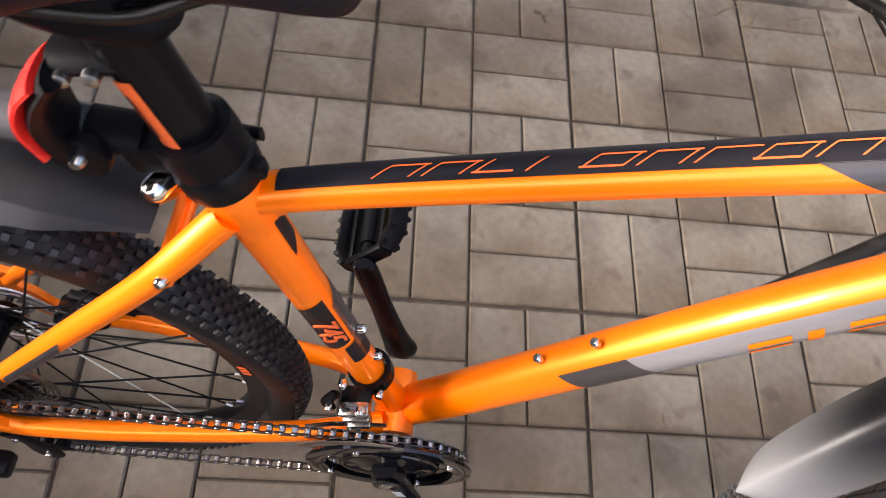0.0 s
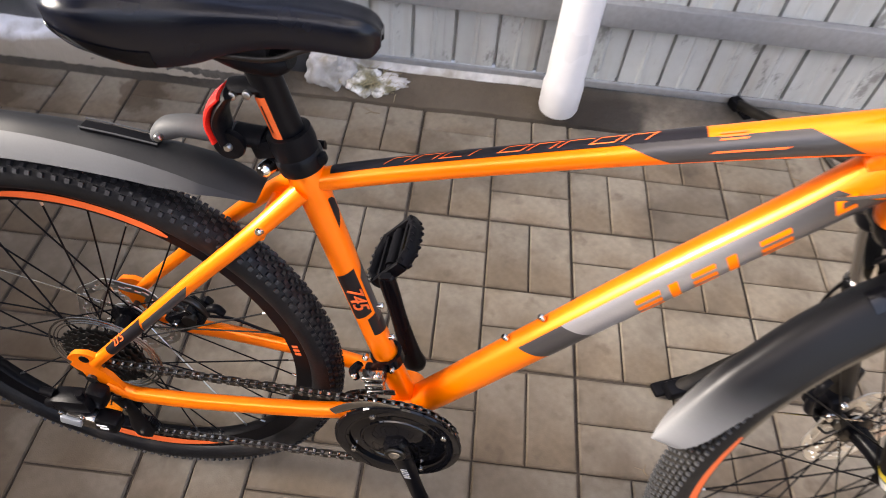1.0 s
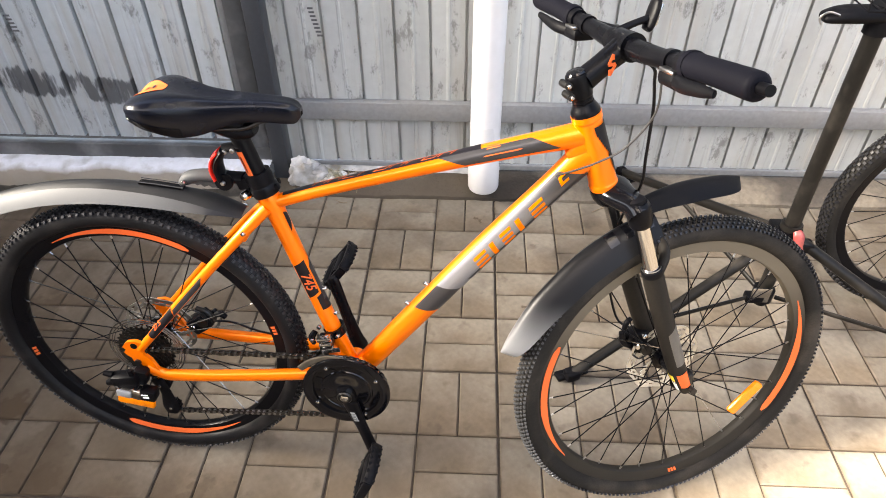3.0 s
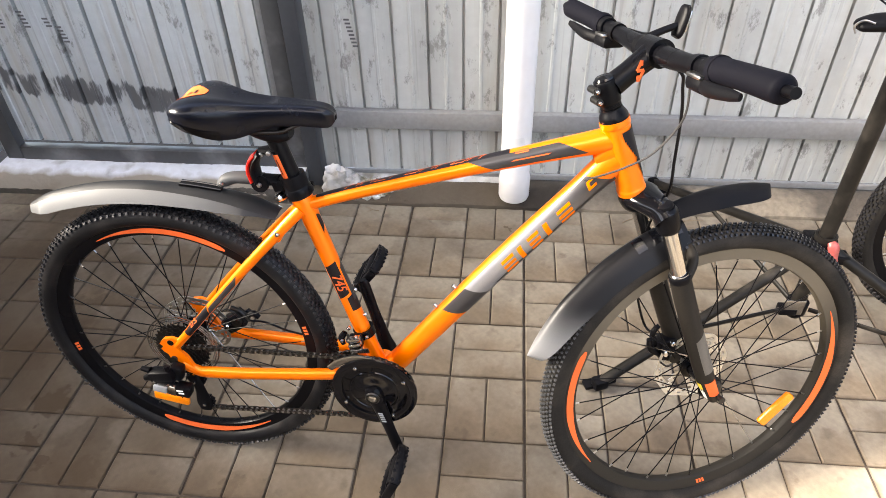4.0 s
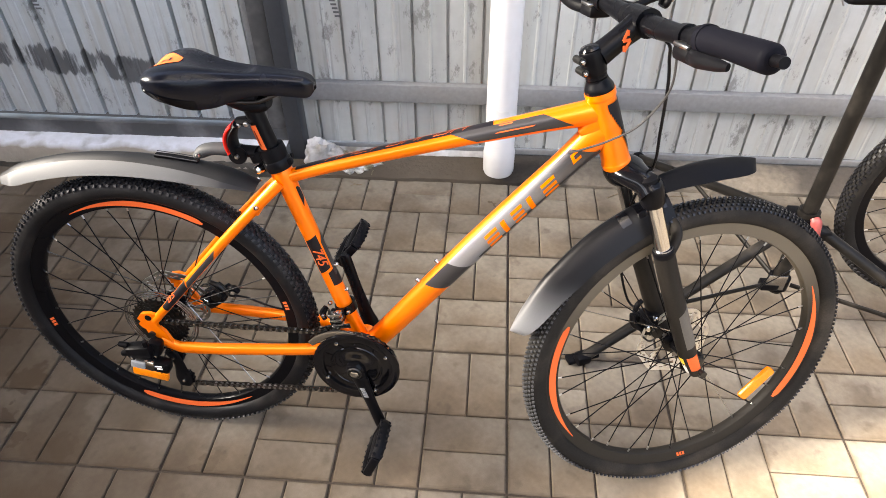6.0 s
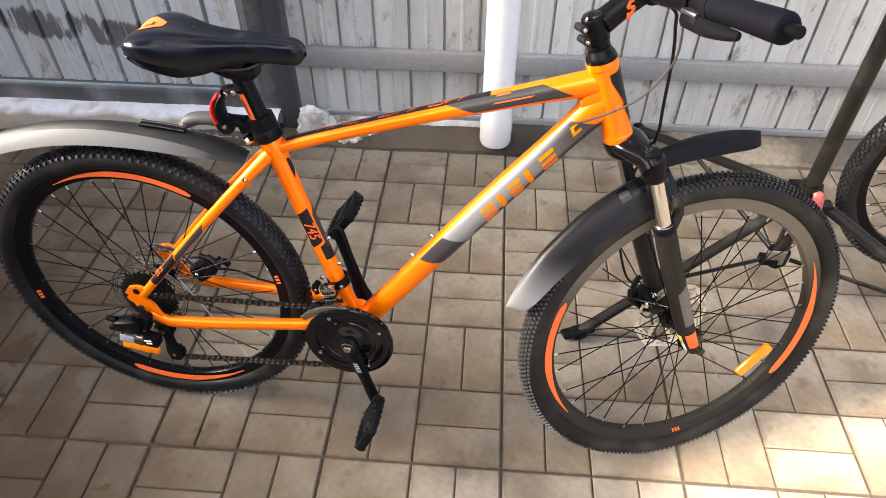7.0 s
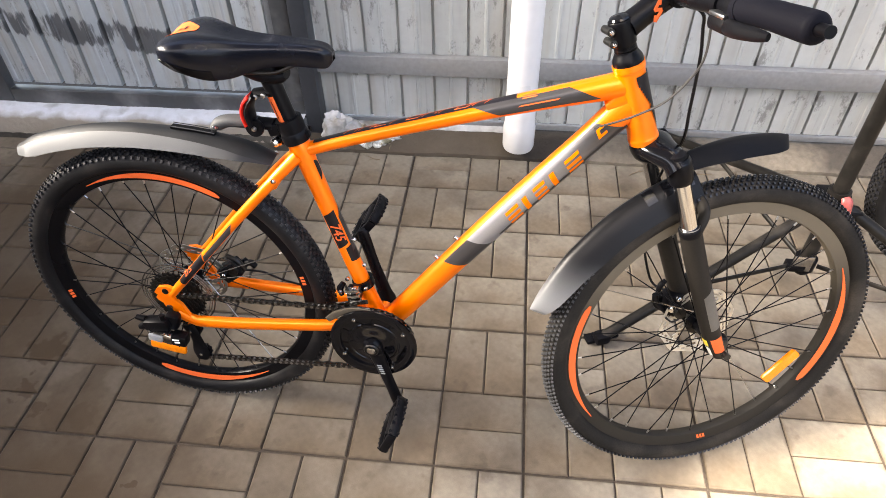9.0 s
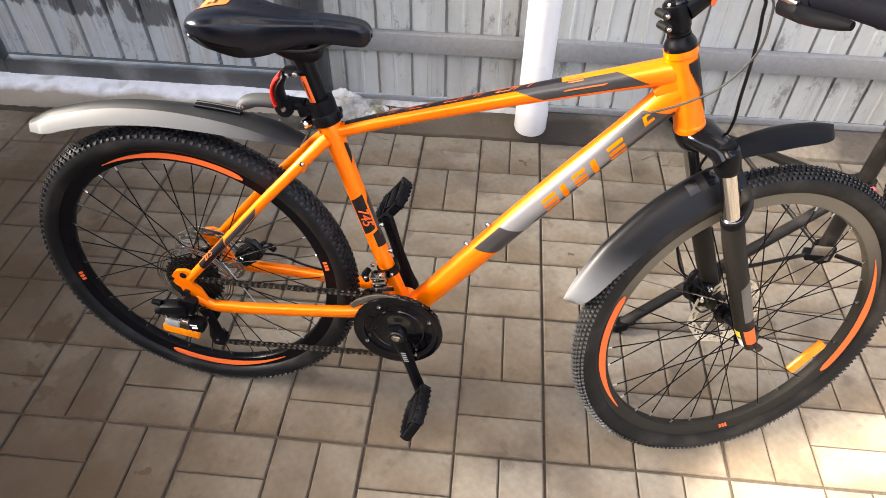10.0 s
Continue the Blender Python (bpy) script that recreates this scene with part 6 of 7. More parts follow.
FR = [round_wheel(d, r) for d, r in ((104, 0.372), (114, 0.372), (128, 0.372), (142, 0.374), (149, 0.377), (157, 0.381), (163.5, 0.387))]
ff_half = lambda f: 0.037 * min(1.0, 0.80 + f) * (1.0 - 0.42 * f ** 5) * math.sqrt(max(0.05, 1.0 - f ** 24))
ff_drop = lambda f: 0.046 * (1.0 - 0.50 * f ** 3)
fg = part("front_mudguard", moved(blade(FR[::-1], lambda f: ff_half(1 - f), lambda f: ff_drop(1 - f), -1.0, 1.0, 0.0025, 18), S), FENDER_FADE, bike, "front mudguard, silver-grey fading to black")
for d in (107, 112.5, 118):
    part("slot", moved(blade([round_wheel(d + k, 0.3740) for k in (1.5, 0.0, -1.5)], lambda f: 0.036, lambda f: 0.046, -0.62, -0.08, 0.003, 6), S), GLOSS_BLACK, fg, "black square slot")
FB = [(FC.x - 0.135, FC.z + 0.385), (FC.x - 0.08, FC.z + 0.402), (FC.x - 0.02, FC.z + 0.412), (FC.x + 0.04, FC.z + 0.413), (FC.x + 0.078, FC.z + 0.409)]
part("front_blade", moved(blade(FB, lambda f: 0.035 * min(1.0, 0.5 + f * 1.2) * math.sqrt(max(0.04, 1.0 - f ** 10)), lambda f: 0.024 * (1 - 0.4 * f ** 4), -1, 1, 0.003), S), FENDER_DARK, fg, "black front blade")

# ---- fork
fork = part("fork", moved(join(curve_tube([tuple(steered(-0.002, 0)) + (0.0245,), tuple(steered(-0.010, 0)) + (0.025,), tuple(steered(-0.022, 0.004)) + (0.024,), tuple(steered(-0.034, 0.008)) + (0.018,)], 24),
                               curve_tube([tuple(steered(-0.040, 0.024, -0.066)) + (0.020, 0.022), tuple(steered(-0.026, 0.022, -0.050)) + (0.020, 0.022), tuple(steered(-0.014, 0.014, -0.020)) + (0.019, 0.030), tuple(steered(-0.012, 0.012, 0.0)) + (0.020, 0.034),
                                           tuple(steered(-0.014, 0.014, 0.020)) + (0.019, 0.030), tuple(steered(-0.026, 0.022, 0.050)) + (0.020, 0.022), tuple(steered(-0.040, 0.024, 0.066)) + (0.020, 0.022)], 20, 6, side=(1, 0, 0))), S), GLOSS_BLACK, bike, "black suspension fork with chrome stanchions")
for sy in (-1, 1):
    y = sy * 0.058
    part("crown_leg", moved(curve_tube([tuple(steered(-0.020, 0.026, y)) + (0.0175,), tuple(steered(-0.030, 0.026, y)) + (0.0215,), tuple(steered(-0.058, 0.026, y)) + (0.0205,), tuple(steered(-0.066, 0.026, y)) + (0.018,)], 20, 4), S), BLACK_PAINT, fork)
    part("cap", moved(bolt(steered(-0.018, 0.026, y), UPV, 0.0160, 0.008), S), BLACK_PLASTIC, fork, "ribbed black fork cap")
    part("stanchion", moved(rod(steered(-0.050, 0.026, y), steered(-0.20, 0.027, y), 0.0145, 24), S), CHROME, fork, "chrome stanchion")
    part("wiper", moved(curve_tube([tuple(steered(-0.158, 0.027, y)) + (0.0165,), tuple(steered(-0.162, 0.027, y)) + (0.0195,), tuple(steered(-0.170, 0.027, y)) + (0.0195,), tuple(steered(-0.174, 0.027, y)) + (0.0190,)], 24, 3), S), BLACK_PLASTIC, fork)
    part("wiper_ring", moved(tube([steered(-0.158, 0.027, y), steered(-0.162, 0.027, y)], 0.0175, 24), S), STEEL, fork, "thin bright ring")
    part("lower_leg", moved(curve_tube([tuple(steered(-0.172, 0.027, y)) + (0.0190,), tuple(steered(-0.22, 0.027, y)) + (0.0195,), tuple(steered(-0.34, 0.030, y)) + (0.0190,), tuple(steered(-0.425, 0.034, y)) + (0.0180,), tuple(steered(-0.455, 0.038, y)) + (0.0165,), tuple(steered(-0.482, 0.042, y)) + (0.012,)], 24, 5), S), FORK_PAINT, fork, "satin dark fork leg")
    part("fork_end", moved(join(box(FC.x, y * 0.97, FC.z, 0.030, 0.012, 0.036, 0.005)), S), DARK_STEEL, fork)
s_fl = Surface([tuple(steered(-0.40, 0.033, -0.058)) + (0.0184,), tuple(steered(-0.425, 0.034, -0.058)) + (0.0180,), tuple(steered(-0.468, 0.039, -0.058)) + (0.0152,)])
part("stripe", moved(s_fl.patch(0.28, 0.85, -34, 40, 0.0, 0.1, 0.0009), S), ORANGE_STICKER, fork, "orange block on the fork's end")
s_leg = Surface([tuple(steered(-0.22, 0.027, -0.058)) + (0.0195,), tuple(steered(-0.34, 0.030, -0.058)) + (0.0190,), tuple(steered(-0.425, 0.034, -0.058)) + (0.0180,)])
part("stripe", moved(s_leg.patch(0.44, 0.86, -18, 80, -0.10, 0.0), S), FORK_GREY, fork, "grey block on the fork leg")
part("stripe", moved(s_fl.patch(0.30, 0.55, -130, -56, 0.0, 0.0), S), YELLOW_STICKER, fork, "yellow sticker")
part("stripe", moved(s_fl.patch(0.58, 0.98, -130, -56, 0.0, 0.0), S), WHITE_STICKER, fork, "pale sticker")
part("brace", moved(curve_tube([tuple(steered(-0.178, 0.030, -0.064)) + (0.011, 0.008), tuple(steered(-0.150, 0.060, -0.050)) + (0.012, 0.008), tuple(steered(-0.140, 0.068, 0.0)) + (0.013, 0.008), tuple(steered(-0.150, 0.060, 0.050)) + (0.012, 0.008), tuple(steered(-0.178, 0.030, 0.064)) + (0.011, 0.008)], 14, 6, side=(1, 0, 0)), S), FORK_PAINT, fork, "dark fork brace")
fc = part("front_brake_caliper", moved(join(box(FC.x - 0.052, 0.048, FC.z + 0.042, 0.034, 0.036, 0.052, 0.006), box(FC.x - 0.064, 0.062, FC.z + 0.048, 0.036, 0.014, 0.022, 0.004)), S), BLACK_PAINT, fork, "black disc brake caliper")
part("bolt", moved(bolt((FC.x - 0.060, 0.028, FC.z + 0.040), (0, -1, 0), 0.009, 0.004), S), CHROME, fork)
part("bolt", moved(bolt((FC.x - 0.050, 0.028, FC.z + 0.062), (0, -1, 0), 0.006, 0.004), S), CHROME, fork)
part("caliper_arm", moved(curve_tube([(FC.x - 0.070, 0.044, FC.z + 0.030, 0.006), (FC.x - 0.088, 0.044, FC.z + 0.046, 0.0075), (FC.x - 0.094, 0.044, FC.z + 0.070, 0.006)], 10), S), BLACK_PAINT, fc)
part("adjuster_wheel", moved(tube([(FC.x - 0.044, 0.020, FC.z + 0.030), (FC.x - 0.044, 0.030, FC.z + 0.030)], 0.0125, 14), S), DARK_STEEL, fc)
part("return_spring", moved(curve_tube([(FC.x - 0.072, 0.028, FC.z + 0.020, 0.002), (FC.x - 0.060, 0.022, FC.z + 0.012, 0.002), (FC.x - 0.046, 0.022, FC.z + 0.016, 0.002)], 8), S), DARK_STEEL, fc)
part("cable_stop", moved(curve_tube([(FC.x - 0.088, 0.046, FC.z + 0.074, 0.005), (FC.x - 0.084, 0.046, FC.z + 0.090, 0.006), (FC.x - 0.074, 0.048, FC.z + 0.098, 0.005)], 10), S), BLACK_PLASTIC, fc)
part("bracket", moved(box(FC.x - 0.022, 0.064, FC.z + 0.05, 0.030, 0.016, 0.09, 0.004), S), FORK_PAINT, fork)

# ---- headset, stem, handlebar
part("headset", moved(join(*[tube([steered(0.1615 + 0.0052 * k, 0), steered(0.1655 + 0.0052 * k, 0)], 0.0172, 24) for k in range(2)], curve_tube([tuple(steered(0.1395, 0)) + (0.0240,), tuple(steered(0.146, 0)) + (0.0235,), tuple(steered(0.157, 0)) + (0.0180,), tuple(steered(0.160, 0)) + (0.0175,)], 28, 4),
                                *[tube([steered(z, 0), steered(z + 0.0065, 0)], 0.0165, 28) for z in (0.161,)]), S), BLACK_PAINT, bike, "black headset and spacers")
SA = steered(0.190, 0)                     # stem's rear clamp
SC = SA + Vector((0.075, 0, 0.054))        # middle of the bar
sv = (SC - SA).normalized()
stem = part("stem", moved(join(curve_tube([tuple(steered(0.170, 0)) + (0.0175,), tuple(steered(0.173, 0)) + (0.0188,), tuple(steered(0.204, 0)) + (0.0188,), tuple(steered(0.208, 0)) + (0.0165,)], 24, 4),
                               curve_tube([tuple(SA + sv * 0.012) + (0.0195, 0.0200), tuple(SA + sv * 0.04) + (0.0185, 0.0190), tuple(SA + sv * 0.07) + (0.0195, 0.0205), tuple(SC) + (0.0220, 0.0240)], 20, 5),
                               tube([SC + Vector((0, -0.024, 0)), SC + Vector((0, 0.024, 0))], 0.0225, 24, side=(1, 0, 0))), S), BLACK_PAINT, bike, "satin black stem with an orange mark")
part("top_cap", moved(lathe([(0.003, 0), (0.0155, 0), (0.0165, 0.002), (0.0145, 0.005), (0.003, 0.008)], 24, "z"), S @ Matrix.Translation(steered(0.207, 0)) @ UPV.to_track_quat("Z", "Y").to_matrix().to_4x4()), GLOSS_BLACK, stem)
for z in (0.179, 0.198):
    part("bolt", moved(join(tube([steered(z, -0.021, -0.013), steered(z, -0.021, 0.013)], 0.0062, 12), bolt(steered(z, -0.021, -0.014), (0, -1, 0), 0.0046, 0.003)), S), DARK_STEEL, stem)
    part("bolt_head", moved(bolt(steered(z, -0.021, -0.016), (0, -1, 0), 0.0036, 0.003), S), CHROME, stem, "bright bolt head")
sx = sv
szv = Vector((-sv.z, 0, sv.x))
pm = SA + sv * 0.046 + Vector((0, -0.0205, 0))
mk = []
for (x0, z0), (x1, z1) in (((-0.004, -0.011), (0.010, -0.003)), ((0.010, -0.003), (0.002, 0.002)), ((0.002, 0.002), (0.014, 0.010)), ((-0.004, -0.011), (0.000, -0.004)), ((0.014, 0.010), (0.010, 0.004))):
    mk.append(tube([pm + sx * x0 * 1.2 + szv * z0 * 1.15, pm + sx * x1 * 1.2 + szv * z1 * 1.15], [(0.0026, 0.0008)] * 2, 6))
part("mark", moved(join(*mk), S), ORANGE_STICKER, stem, "orange zigzag mark")
# the bar sits a little turned and tipped in its clamp
SB = S @ Matrix.Translation(SC) @ Matrix.Rotation(radians(-0.4), 4, "Z") @ Matrix.Rotation(radians(1.2), 4, "X") @ Matrix.Translation(-SC)
SWEEP = 0.014
bar_pts = [(SC.x - SWEEP, -0.332, SC.z + 0.0235, 0.0111), (SC.x - 0.008, -0.22, SC.z + 0.0165, 0.0113), (SC.x - 0.002, -0.12, SC.z + 0.005, 0.0135), (SC.x, -0.05, SC.z, 0.0162), (SC.x, 0.0, SC.z, 0.0162), (SC.x, 0.05, SC.z, 0.0162),
           (SC.x - 0.002, 0.12, SC.z + 0.005, 0.0135), (SC.x - 0.008, 0.22, SC.z + 0.014, 0.0113), (SC.x - SWEEP, 0.332, SC.z + 0.020, 0.0111)]
bar = part("handlebar", moved(curve_tube(bar_pts, 18, 6, side=(0, 0, 1)), SB), BLACK_PAINT, bike, "wide black handlebar")
for sy in (-1, 1):
    def hb(f, dz=0.0, dx=0.0):
        """A point of the bar by its way from the middle."""
        q = np.array(smooth_path(bar_pts, 6))
        y = sy * f
        return Vector((float(np.interp(y, q[:, 1], q[:, 0])) + dx, y, float(np.interp(y, q[:, 1], q[:, 2])) + dz))

    grip = part("grip", moved(curve_tube([tuple(hb(f)) + (r,) for f, r in ((0.180, 0.0180), (0.184, 0.0198), (0.194, 0.0198), (0.199, 0.0178), (0.24, 0.0170), (0.280, 0.0174), (0.320, 0.0178), (0.329, 0.0168), (0.333, 0.0125))], 22, 4, side=(0, 0, 1)), SB), GRIP, bar, "black rubber grip")
    part("bar_plug", moved(tube([hb(0.330), hb(0.330) + Vector((-0.002, sy * 0.022, 0.002))], 0.0070, 14), SB), BLACK_PLASTIC, bar)
    # shifter and brake lever
    sh = part("shifter", moved(join(tube([hb(0.166), hb(0.182)], 0.0165, 18), box(hb(0.165).x + 0.002, sy * 0.165, hb(0.165).z - 0.021, 0.046, 0.056, 0.022, 0.008)), SB), BLACK_PLASTIC, bar, "black shifter pod")
    part("shift_window", moved(box(hb(0.160).x - 0.010, sy * 0.160, hb(0.16).z - 0.009, 0.024, 0.036, 0.006, 0.002), SB), STEEL, sh, "bright shift window")
    part("shift_lever", moved(curve_tube([tuple(hb(0.170, -0.020, -0.012)) + (0.010, 0.006), tuple(hb(0.210, -0.021, -0.022)) + (0.010, 0.005), tuple(hb(0.257, -0.019, -0.022)) + (0.008, 0.004), tuple(hb(0.282, -0.017, -0.022)) + (0.005, 0.003)], 10), SB), BLACK_PLASTIC, sh)
    br = part("brake_lever", moved(join(tube([hb(0.128), hb(0.142)], 0.0165, 18), curve_tube([tuple(hb(0.135, -0.004, 0.016)) + (0.011,), tuple(hb(0.130, -0.010, 0.040)) + (0.010,), tuple(hb(0.142, -0.014, 0.060)) + (0.009,)], 12)), SB), BLACK_PAINT, bar, "black brake lever")
    part("blade", moved(curve_tube([tuple(hb(0.138, -0.014, 0.055)) + (0.007, 0.005), tuple(hb(0.165, -0.020, 0.064)) + (0.0065, 0.0045), tuple(hb(0.205, -0.026, 0.060)) + (0.0065, 0.004), tuple(hb(0.240, -0.030, 0.052)) + (0.007, 0.004)], 12, side=(0, 0, 1)), SB), DARK_STEEL, br, "dark metal lever blade")
# bell or front reflector on the bar
fr = part("front_reflector", moved(curve_tube([(SC.x + 0.052, 0.038, SC.z + 0.012, 0.006, 0.010), (SC.x + 0.056, 0.038, SC.z + 0.018, 0.007, 0.015), (SC.x + 0.062, 0.038, SC.z + 0.040, 0.007, 0.017), (SC.x + 0.066, 0.038, SC.z + 0.056, 0.006, 0.014), (SC.x + 0.067, 0.038, SC.z + 0.061, 0.004, 0.008)], 16, 5), SB), BLACK_PLASTIC, bar, "black front reflector on a bracket")
part("reflector_lens", moved(box(0, 0, 0, 0.004, 0.022, 0.034, 0.0015), SB @ Matrix.Translation((SC.x + 0.0675, 0.038, SC.z + 0.036)) @ Matrix.Rotation(radians(14), 4, "Y")), STEEL, fr, "clear front reflector lens")
part("bracket", moved(join(tube([(SC.x, 0.030, SC.z), (SC.x, 0.046, SC.z)], 0.0185, 18, side=(1, 0, 0)), curve_tube([(SC.x + 0.006, 0.038, SC.z + 0.014, 0.007), (SC.x + 0.026, 0.038, SC.z + 0.022, 0.006), (SC.x + 0.055, 0.038, SC.z + 0.030, 0.006)], 10)), SB), BLACK_PLASTIC, fr)

# ---- cables
part("brake_hose", curve_tube([tuple(S @ Vector((SC.x - 0.004, -0.045, SC.z - 0.010))) + (0.0026,), (0.960, -0.030, 0.972, 0.0026), (0.967, -0.020, 0.945, 0.0026), (0.974, -0.012, 0.900, 0.0026), (0.977, -0.006, 0.818, 0.0026), (0.978, 0.0, 0.755, 0.0026), tuple(S @ steered(-0.10, 0.03, 0.035)) + (0.0026,), tuple(S @ steered(-0.22, 0.00, 0.085)) + (0.0026,), tuple(S @ steered(-0.36, -0.01, 0.090)) + (0.0026,), tuple(S @ Vector((FC.x - 0.06, 0.06, FC.z + 0.06))) + (0.0026,)], 8), CABLE, fork, "black brake cable")
part("shift_cable", curve_tube([tuple(S @ Vector((SC.x - 0.002, -0.058, SC.z - 0.010))) + (0.0022,), (0.967, -0.038, 0.974, 0.0019), (0.975, -0.032, 0.948, 0.0019), (0.973, -0.030, 0.897, 0.0019), (0.938, -0.032, 0.843, 0.0019), (0.897, -0.034, 0.816, 0.0019), (0.865, -0.032, 0.800, 0.0019), (0.832, -0.027, 0.785, 0.0019)], 8), SILVER_CABLE, frame_ob, "silver-grey shift cable")

# ---------------------------------------------------------------- repair stand
stand = new("repair_stand")
HX, HY = 0.722, 0.600
stand.matrix_basis = Matrix.Translation((HX, HY, 0))
tagged(stand, "black folding bicycle repair stand on spread legs", "repair stand")
part("post", join(rod((0, 0, 0.10), (0, 0, 0.92), 0.0185, 20), tube([(0, 0, 0.31), (0, 0, 0.375)], 0.026, 20)), STAND_PAINT, stand, "black tube post")
hubp = part("upper_hub", join(tube([(0, 0, 0.305), (0, 0, 0.360)], 0.030, 18), box(-0.036, -0.01, 0.338, 0.05, 0.036, 0.024, 0.004), box(0.034, -0.02, 0.320, 0.05, 0.036, 0.024, 0.004), box(-0.01, 0.036, 0.332, 0.036, 0.05, 0.024, 0.004)), BLACK_PLASTIC, stand, "black hub")
part("quick_release_lever", curve_tube([(0.002, -0.028, 0.372, 0.009, 0.006), (0.006, -0.038, 0.364, 0.013, 0.007), (0.012, -0.046, 0.335, 0.010, 0.006), (0.024, -0.052, 0.302, 0.009, 0.005)], 12), RED_PAINT, hubp, "faded red quick release lever")
low = part("lower_hub", join(tube([(0, 0, 0.115), (0, 0, 0.150)], 0.028, 18), box(-0.030, -0.016, 0.132, 0.045, 0.030, 0.022, 0.003)), BLACK_PLASTIC, stand, "black sliding hub")
part("plate", box(-0.020, -0.028, 0.150, 0.050, 0.004, 0.050, 0.001), STEEL, low, "bare metal plate")
FEET = [Vector((0.195 - HX, 0.388 - HY, 0.020)), Vector((0.455 - HX, 1.265 - HY, 0.075)), Vector((1.34 - HX, 0.28 - HY, 0.02))]
for f in FEET:
    d = Vector((f.x, f.y, 0)).normalized()
    a = d * 0.034 + Vector((0, 0, 0.330))
    lg = part("leg", tube([a, f], 0.0140, 16), STAND_PAINT, stand, "black tube leg")
    m = a.lerp(f, 0.60)
    s0 = d * 0.030 + Vector((0, 0, 0.132))
    part("strut", tube([s0, m], [(0.0075, 0.004)] * 2, 10), STAND_PAINT, stand, "flat black strut")
    part("pivot", bolt(m + Vector((0, -0.016, 0.004)), (0, -1, 0.4), 0.008, 0.006), STEEL, stand)
    rot = Matrix.Translation((f.x, f.y, f.z - 0.004)) @ Matrix.Rotation(math.atan2(d.y, d.x), 4, "Z")
    part("foot", join(box(0, 0, 0.004, 0.040, 0.034, 0.030, 0.008, M=rot), box(-0.006, -0.012, -0.007, 0.090, 0.030, 0.014, 0.005, M=rot)), BLACK_PLASTIC, lg, "black rubber foot")
arm = part("clamp_arm", join(curve_tube([(-0.116, 0, 0.896, 0.006, 0.014), (-0.106, 0, 0.898, 0.012, 0.023), (-0.070, 0, 0.903, 0.017, 0.028), (0.0, 0, 0.904, 0.017, 0.028), (0.086, 0, 0.904, 0.016, 0.028)], 18, 5), tube([(0, 0, 0.865), (0, 0, 0.925)], 0.0245, 18)), BLACK_PLASTIC, stand, "black clamp arm")
part("jaw_strip", curve_tube([(-0.118, -0.014, 0.886, 0.0022), (-0.124, -0.012, 0.900, 0.0022), (-0.112, -0.016, 0.912, 0.0022), (-0.094, -0.026, 0.910, 0.0022)], 8), STEEL, arm, "bright wire hook of the clamp jaw")
tray = part("tool_tray", join(*[rod((-0.062, y, z), (0.150, y, z), 0.0028, 8) for y in (-0.055, 0.055) for z in (0.930, 0.975)], *[rod((x, -0.055, 0.975), (x, 0.055, 0.975), 0.0024, 6) for x in (-0.062, 0.150)]), BLACK_PLASTIC, stand, "black wire tool tray on the post")
for k in range(9):
    x = -0.062 + 0.0265 * k
    for y in (-0.055, 0.055):
        part("wire", rod((x, y, 0.930), (min(0.150, x + 0.020) if k % 2 else max(-0.062, x - 0.020), y, 0.975), 0.0018, 6), BLACK_PLASTIC, tray)
    part("wire", rod((x, -0.055, 0.930), (x, 0.055, 0.930), 0.0018, 6), BLACK_PLASTIC, tray)

# ---------------------------------------------------------------- second bicycle, of which the wheel and lower frame come into view
bike2 = new("bicycle")
B2 = Vector((1.197, 0.715, 0.0))
bike2.matrix_basis = Matrix.Translation(B2)
tagged(bike2, "dark bicycle parked behind with a knobbly tyre", "bicycle")
wheel("wheel", "wheel with a knobbly dusty tyre", Matrix.Translation((0, 0, 0.347)), DUSTY_RUBBER, KNOB, [], -1, random.Random(9), bike2, count=112, fine=1.35)
part("fork_leg", curve_tube([(0, -0.060, 0.347, 0.012), (0.03, -0.062, 0.50, 0.017), (0.09, -0.062, 0.72, 0.017)], 14), BLACK_PAINT, bike2)
part("fork_leg", curve_tube([(0, 0.060, 0.347, 0.012), (0.03, 0.062, 0.50, 0.017), (0.09, 0.062, 0.72, 0.017)], 14), BLACK_PAINT, bike2)
part("crown", box(0.095, 0, 0.74, 0.06, 0.16, 0.04, 0.012), BLACK_PAINT, bike2)
part("head_tube", rod((0.10, 0, 0.75), (0.145, 0, 0.90), 0.024, 20), BLACK_PAINT, bike2)
part("down_tube", rod((0.12, 0, 0.80), (0.60, 0, 0.32), 0.024, 20), BLACK_PAINT, bike2)
part("top_tube", rod((0.14, 0, 0.87), (0.72, 0, 0.75), 0.018, 20), BLACK_PAINT, bike2)
part("seat_tube", rod((0.60, 0, 0.30), (0.74, 0, 0.80), 0.018, 20), BLACK_PAINT, bike2)
wheel("wheel", "wheel with a knobbly dusty tyre", Matrix.Translation((1.08, 0, 0.347)), DUSTY_RUBBER, DUSTY_RUBBER, [], -1, random.Random(10), bike2)
for sy in (-1, 1):
    part("chain_stay", rod((0.60, sy * 0.03, 0.30), (1.08, sy * 0.066, 0.347), 0.011, 12), BLACK_PAINT, bike2)
    part("seat_stay", rod((0.73, sy * 0.02, 0.76), (1.08, sy * 0.066, 0.347), 0.009, 12), BLACK_PAINT, bike2)

# ---------------------------------------------------------------- pavers: slabs of 0.4 m cast as eight bricks in basket weave
UNIT = 0.2
pavement = new("pavement", None)
tagged(pavement, "grey-beige concrete pavers in basket weave, dusty and stained, with painted shade", "pavement", kind="structure")
prng = random.Random(21)


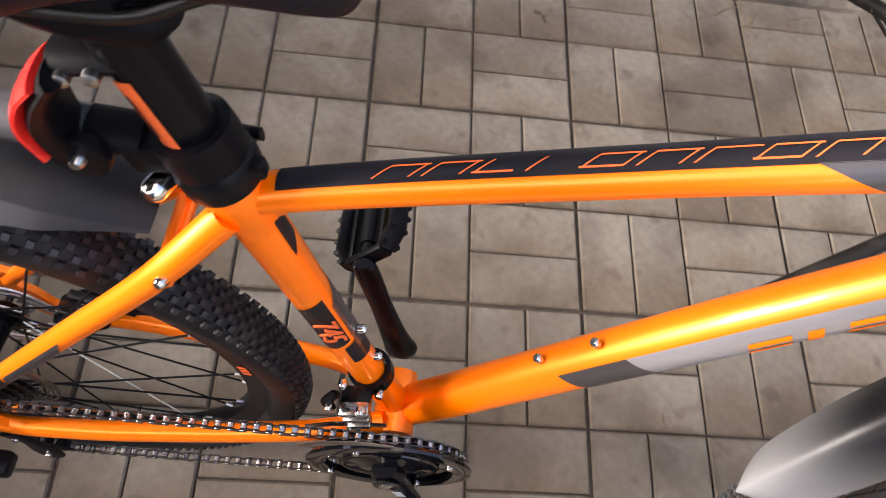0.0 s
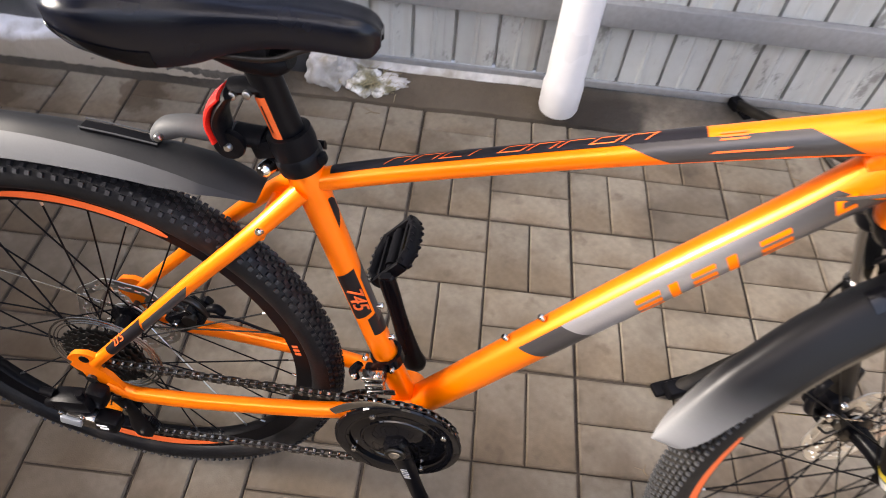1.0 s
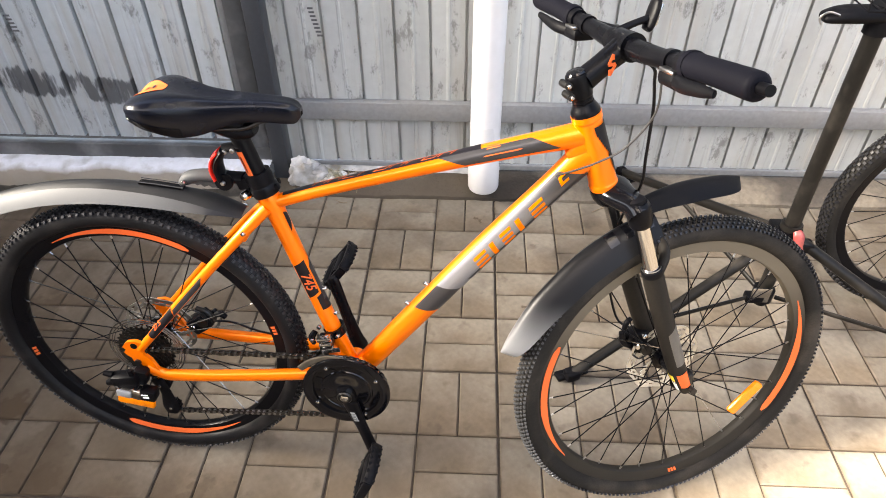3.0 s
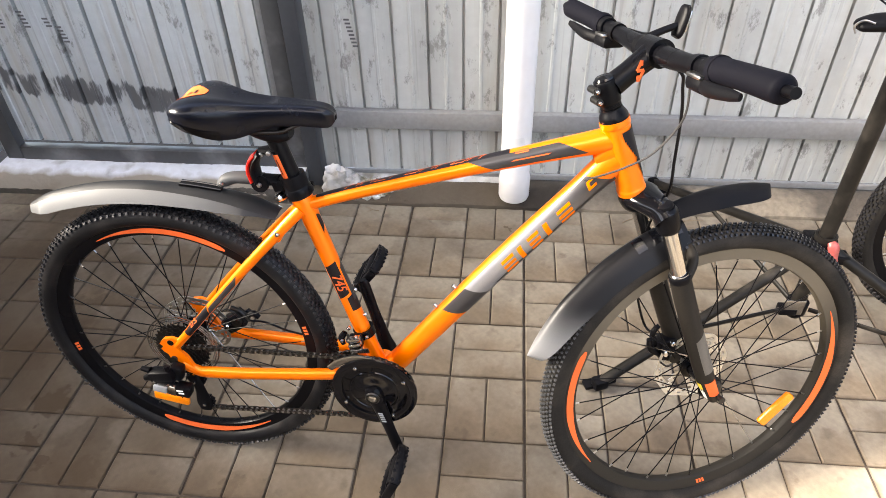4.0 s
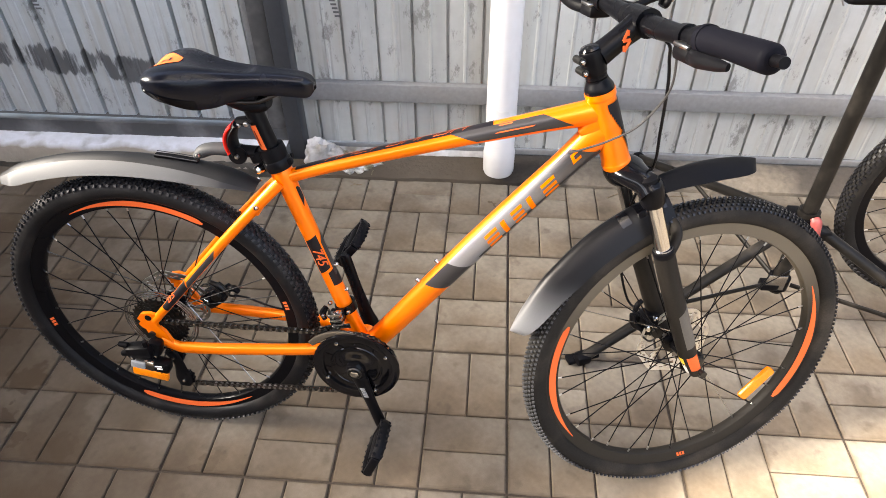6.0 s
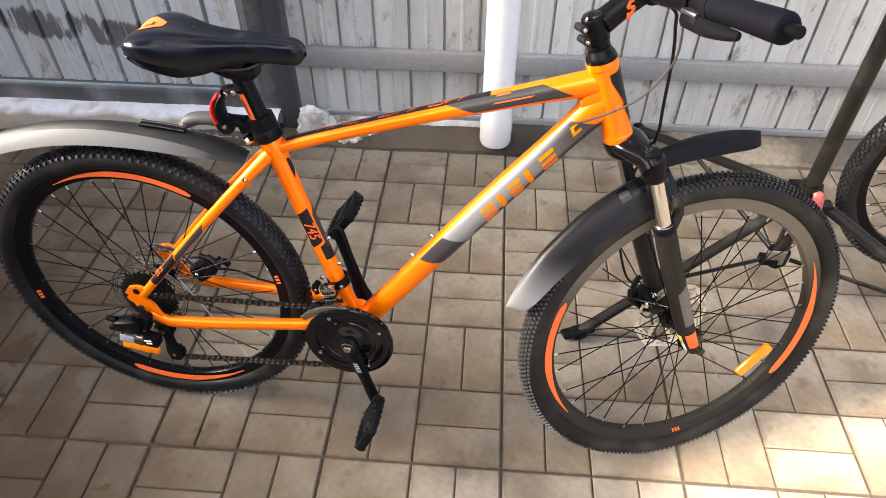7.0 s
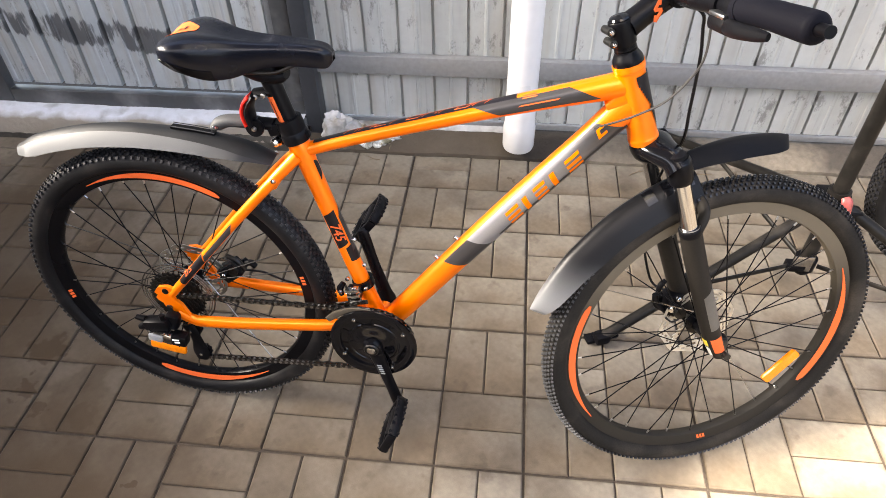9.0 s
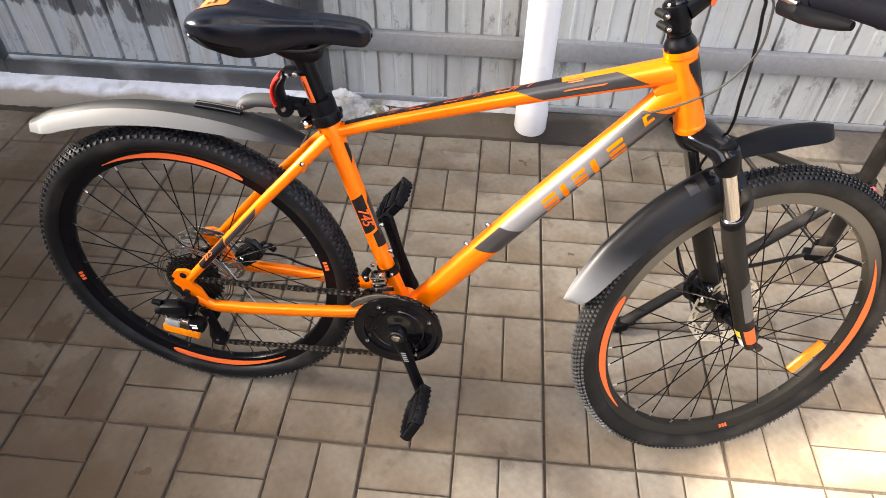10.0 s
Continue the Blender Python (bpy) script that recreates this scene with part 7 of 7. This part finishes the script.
def brick_mesh(w, d, name):
    """One brick with chamfered upper edges."""
    c, h = 0.0030, 0.030
    vs = []
    for z, ins in ((-h, 0.0), (-c, 0.0), (0.0, c)):
        vs += [(-w / 2 + ins, -d / 2 + ins, z), (w / 2 - ins, -d / 2 + ins, z), (w / 2 - ins, d / 2 - ins, z), (-w / 2 + ins, d / 2 - ins, z)]
    fs = [(8, 9, 10, 11)]
    for b in (0, 4):
        fs += [(b + i, b + (i + 1) % 4, b + 4 + (i + 1) % 4, b + 4 + i) for i in range(4)]
    return vs, fs


def paver_mesh(w, d, name):
    vs, fs = brick_mesh(w, d, name)
    me = bpy.data.meshes.new(name)
    me.from_pydata(vs, [], fs)
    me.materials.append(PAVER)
    return me


GAP, SLAB_GAP = 0.0032, 0.0062
cells = []
for i in range(-24, 20):
    for j in range(-22, 6):
        x0, y0 = i * UNIT, j * UNIT
        # slab joints run on every second line and are wider
        gl = SLAB_GAP if i % 2 == 0 else GAP
        gr = SLAB_GAP if i % 2 else GAP
        gb = SLAB_GAP if j % 2 == 0 else GAP
        gt = SLAB_GAP if j % 2 else GAP
        for k in range(2):
            if (i + j) % 2:                        # laid along x
                xa, xb = x0 + gl / 2, x0 + UNIT - gr / 2
                ya = y0 + (gb / 2 if k == 0 else UNIT / 2 + GAP / 2)
                yb = y0 + (UNIT / 2 - GAP / 2 if k == 0 else UNIT - gt / 2)
            else:
                ya, yb = y0 + gb / 2, y0 + UNIT - gt / 2
                xa = x0 + (gl / 2 if k == 0 else UNIT / 2 + GAP / 2)
                xb = x0 + (UNIT / 2 - GAP / 2 if k == 0 else UNIT - gr / 2)
            yb = min(yb, 1.185)
            if yb - ya > 0.02:
                cells.append((xa, xb, ya, yb))
shared = {}
far_v, far_f = [], []
made = 0
for xa, xb, ya, yb in cells:
    cx, cy = (xa + xb) / 2, (ya + yb) / 2
    w, d = round(xb - xa, 4), round(yb - ya, 4)
    dz = prng.uniform(-0.0009, 0.0009)
    if -1.62 < cx < 1.22 and -0.22 < cy < 1.2 and made < 300:
        if (w, d) not in shared:
            shared[(w, d)] = paver_mesh(w, d, "brick")
        ob = new("brick", shared[(w, d)])
        ob.parent = pavement
        ob.matrix_basis = pose(cx, cy, dz, prng.uniform(-0.25, 0.25), prng.uniform(-0.25, 0.25), 0)
        made += 1
    else:
        vs, fs = brick_mesh(w, d, "brick")
        k0 = len(far_v)
        far_v += [(x + cx, y + cy, z + dz) for x, y, z in vs]
        far_f += [tuple(q + k0 for q in f) for f in fs]
me = bpy.data.meshes.new("outer_bricks")
me.from_pydata(far_v, [], far_f)
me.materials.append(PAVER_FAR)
outer = new("outer_bricks", me)
outer.parent = pavement
tagged(outer, "outer pavers of the same kind", kind="stuff")
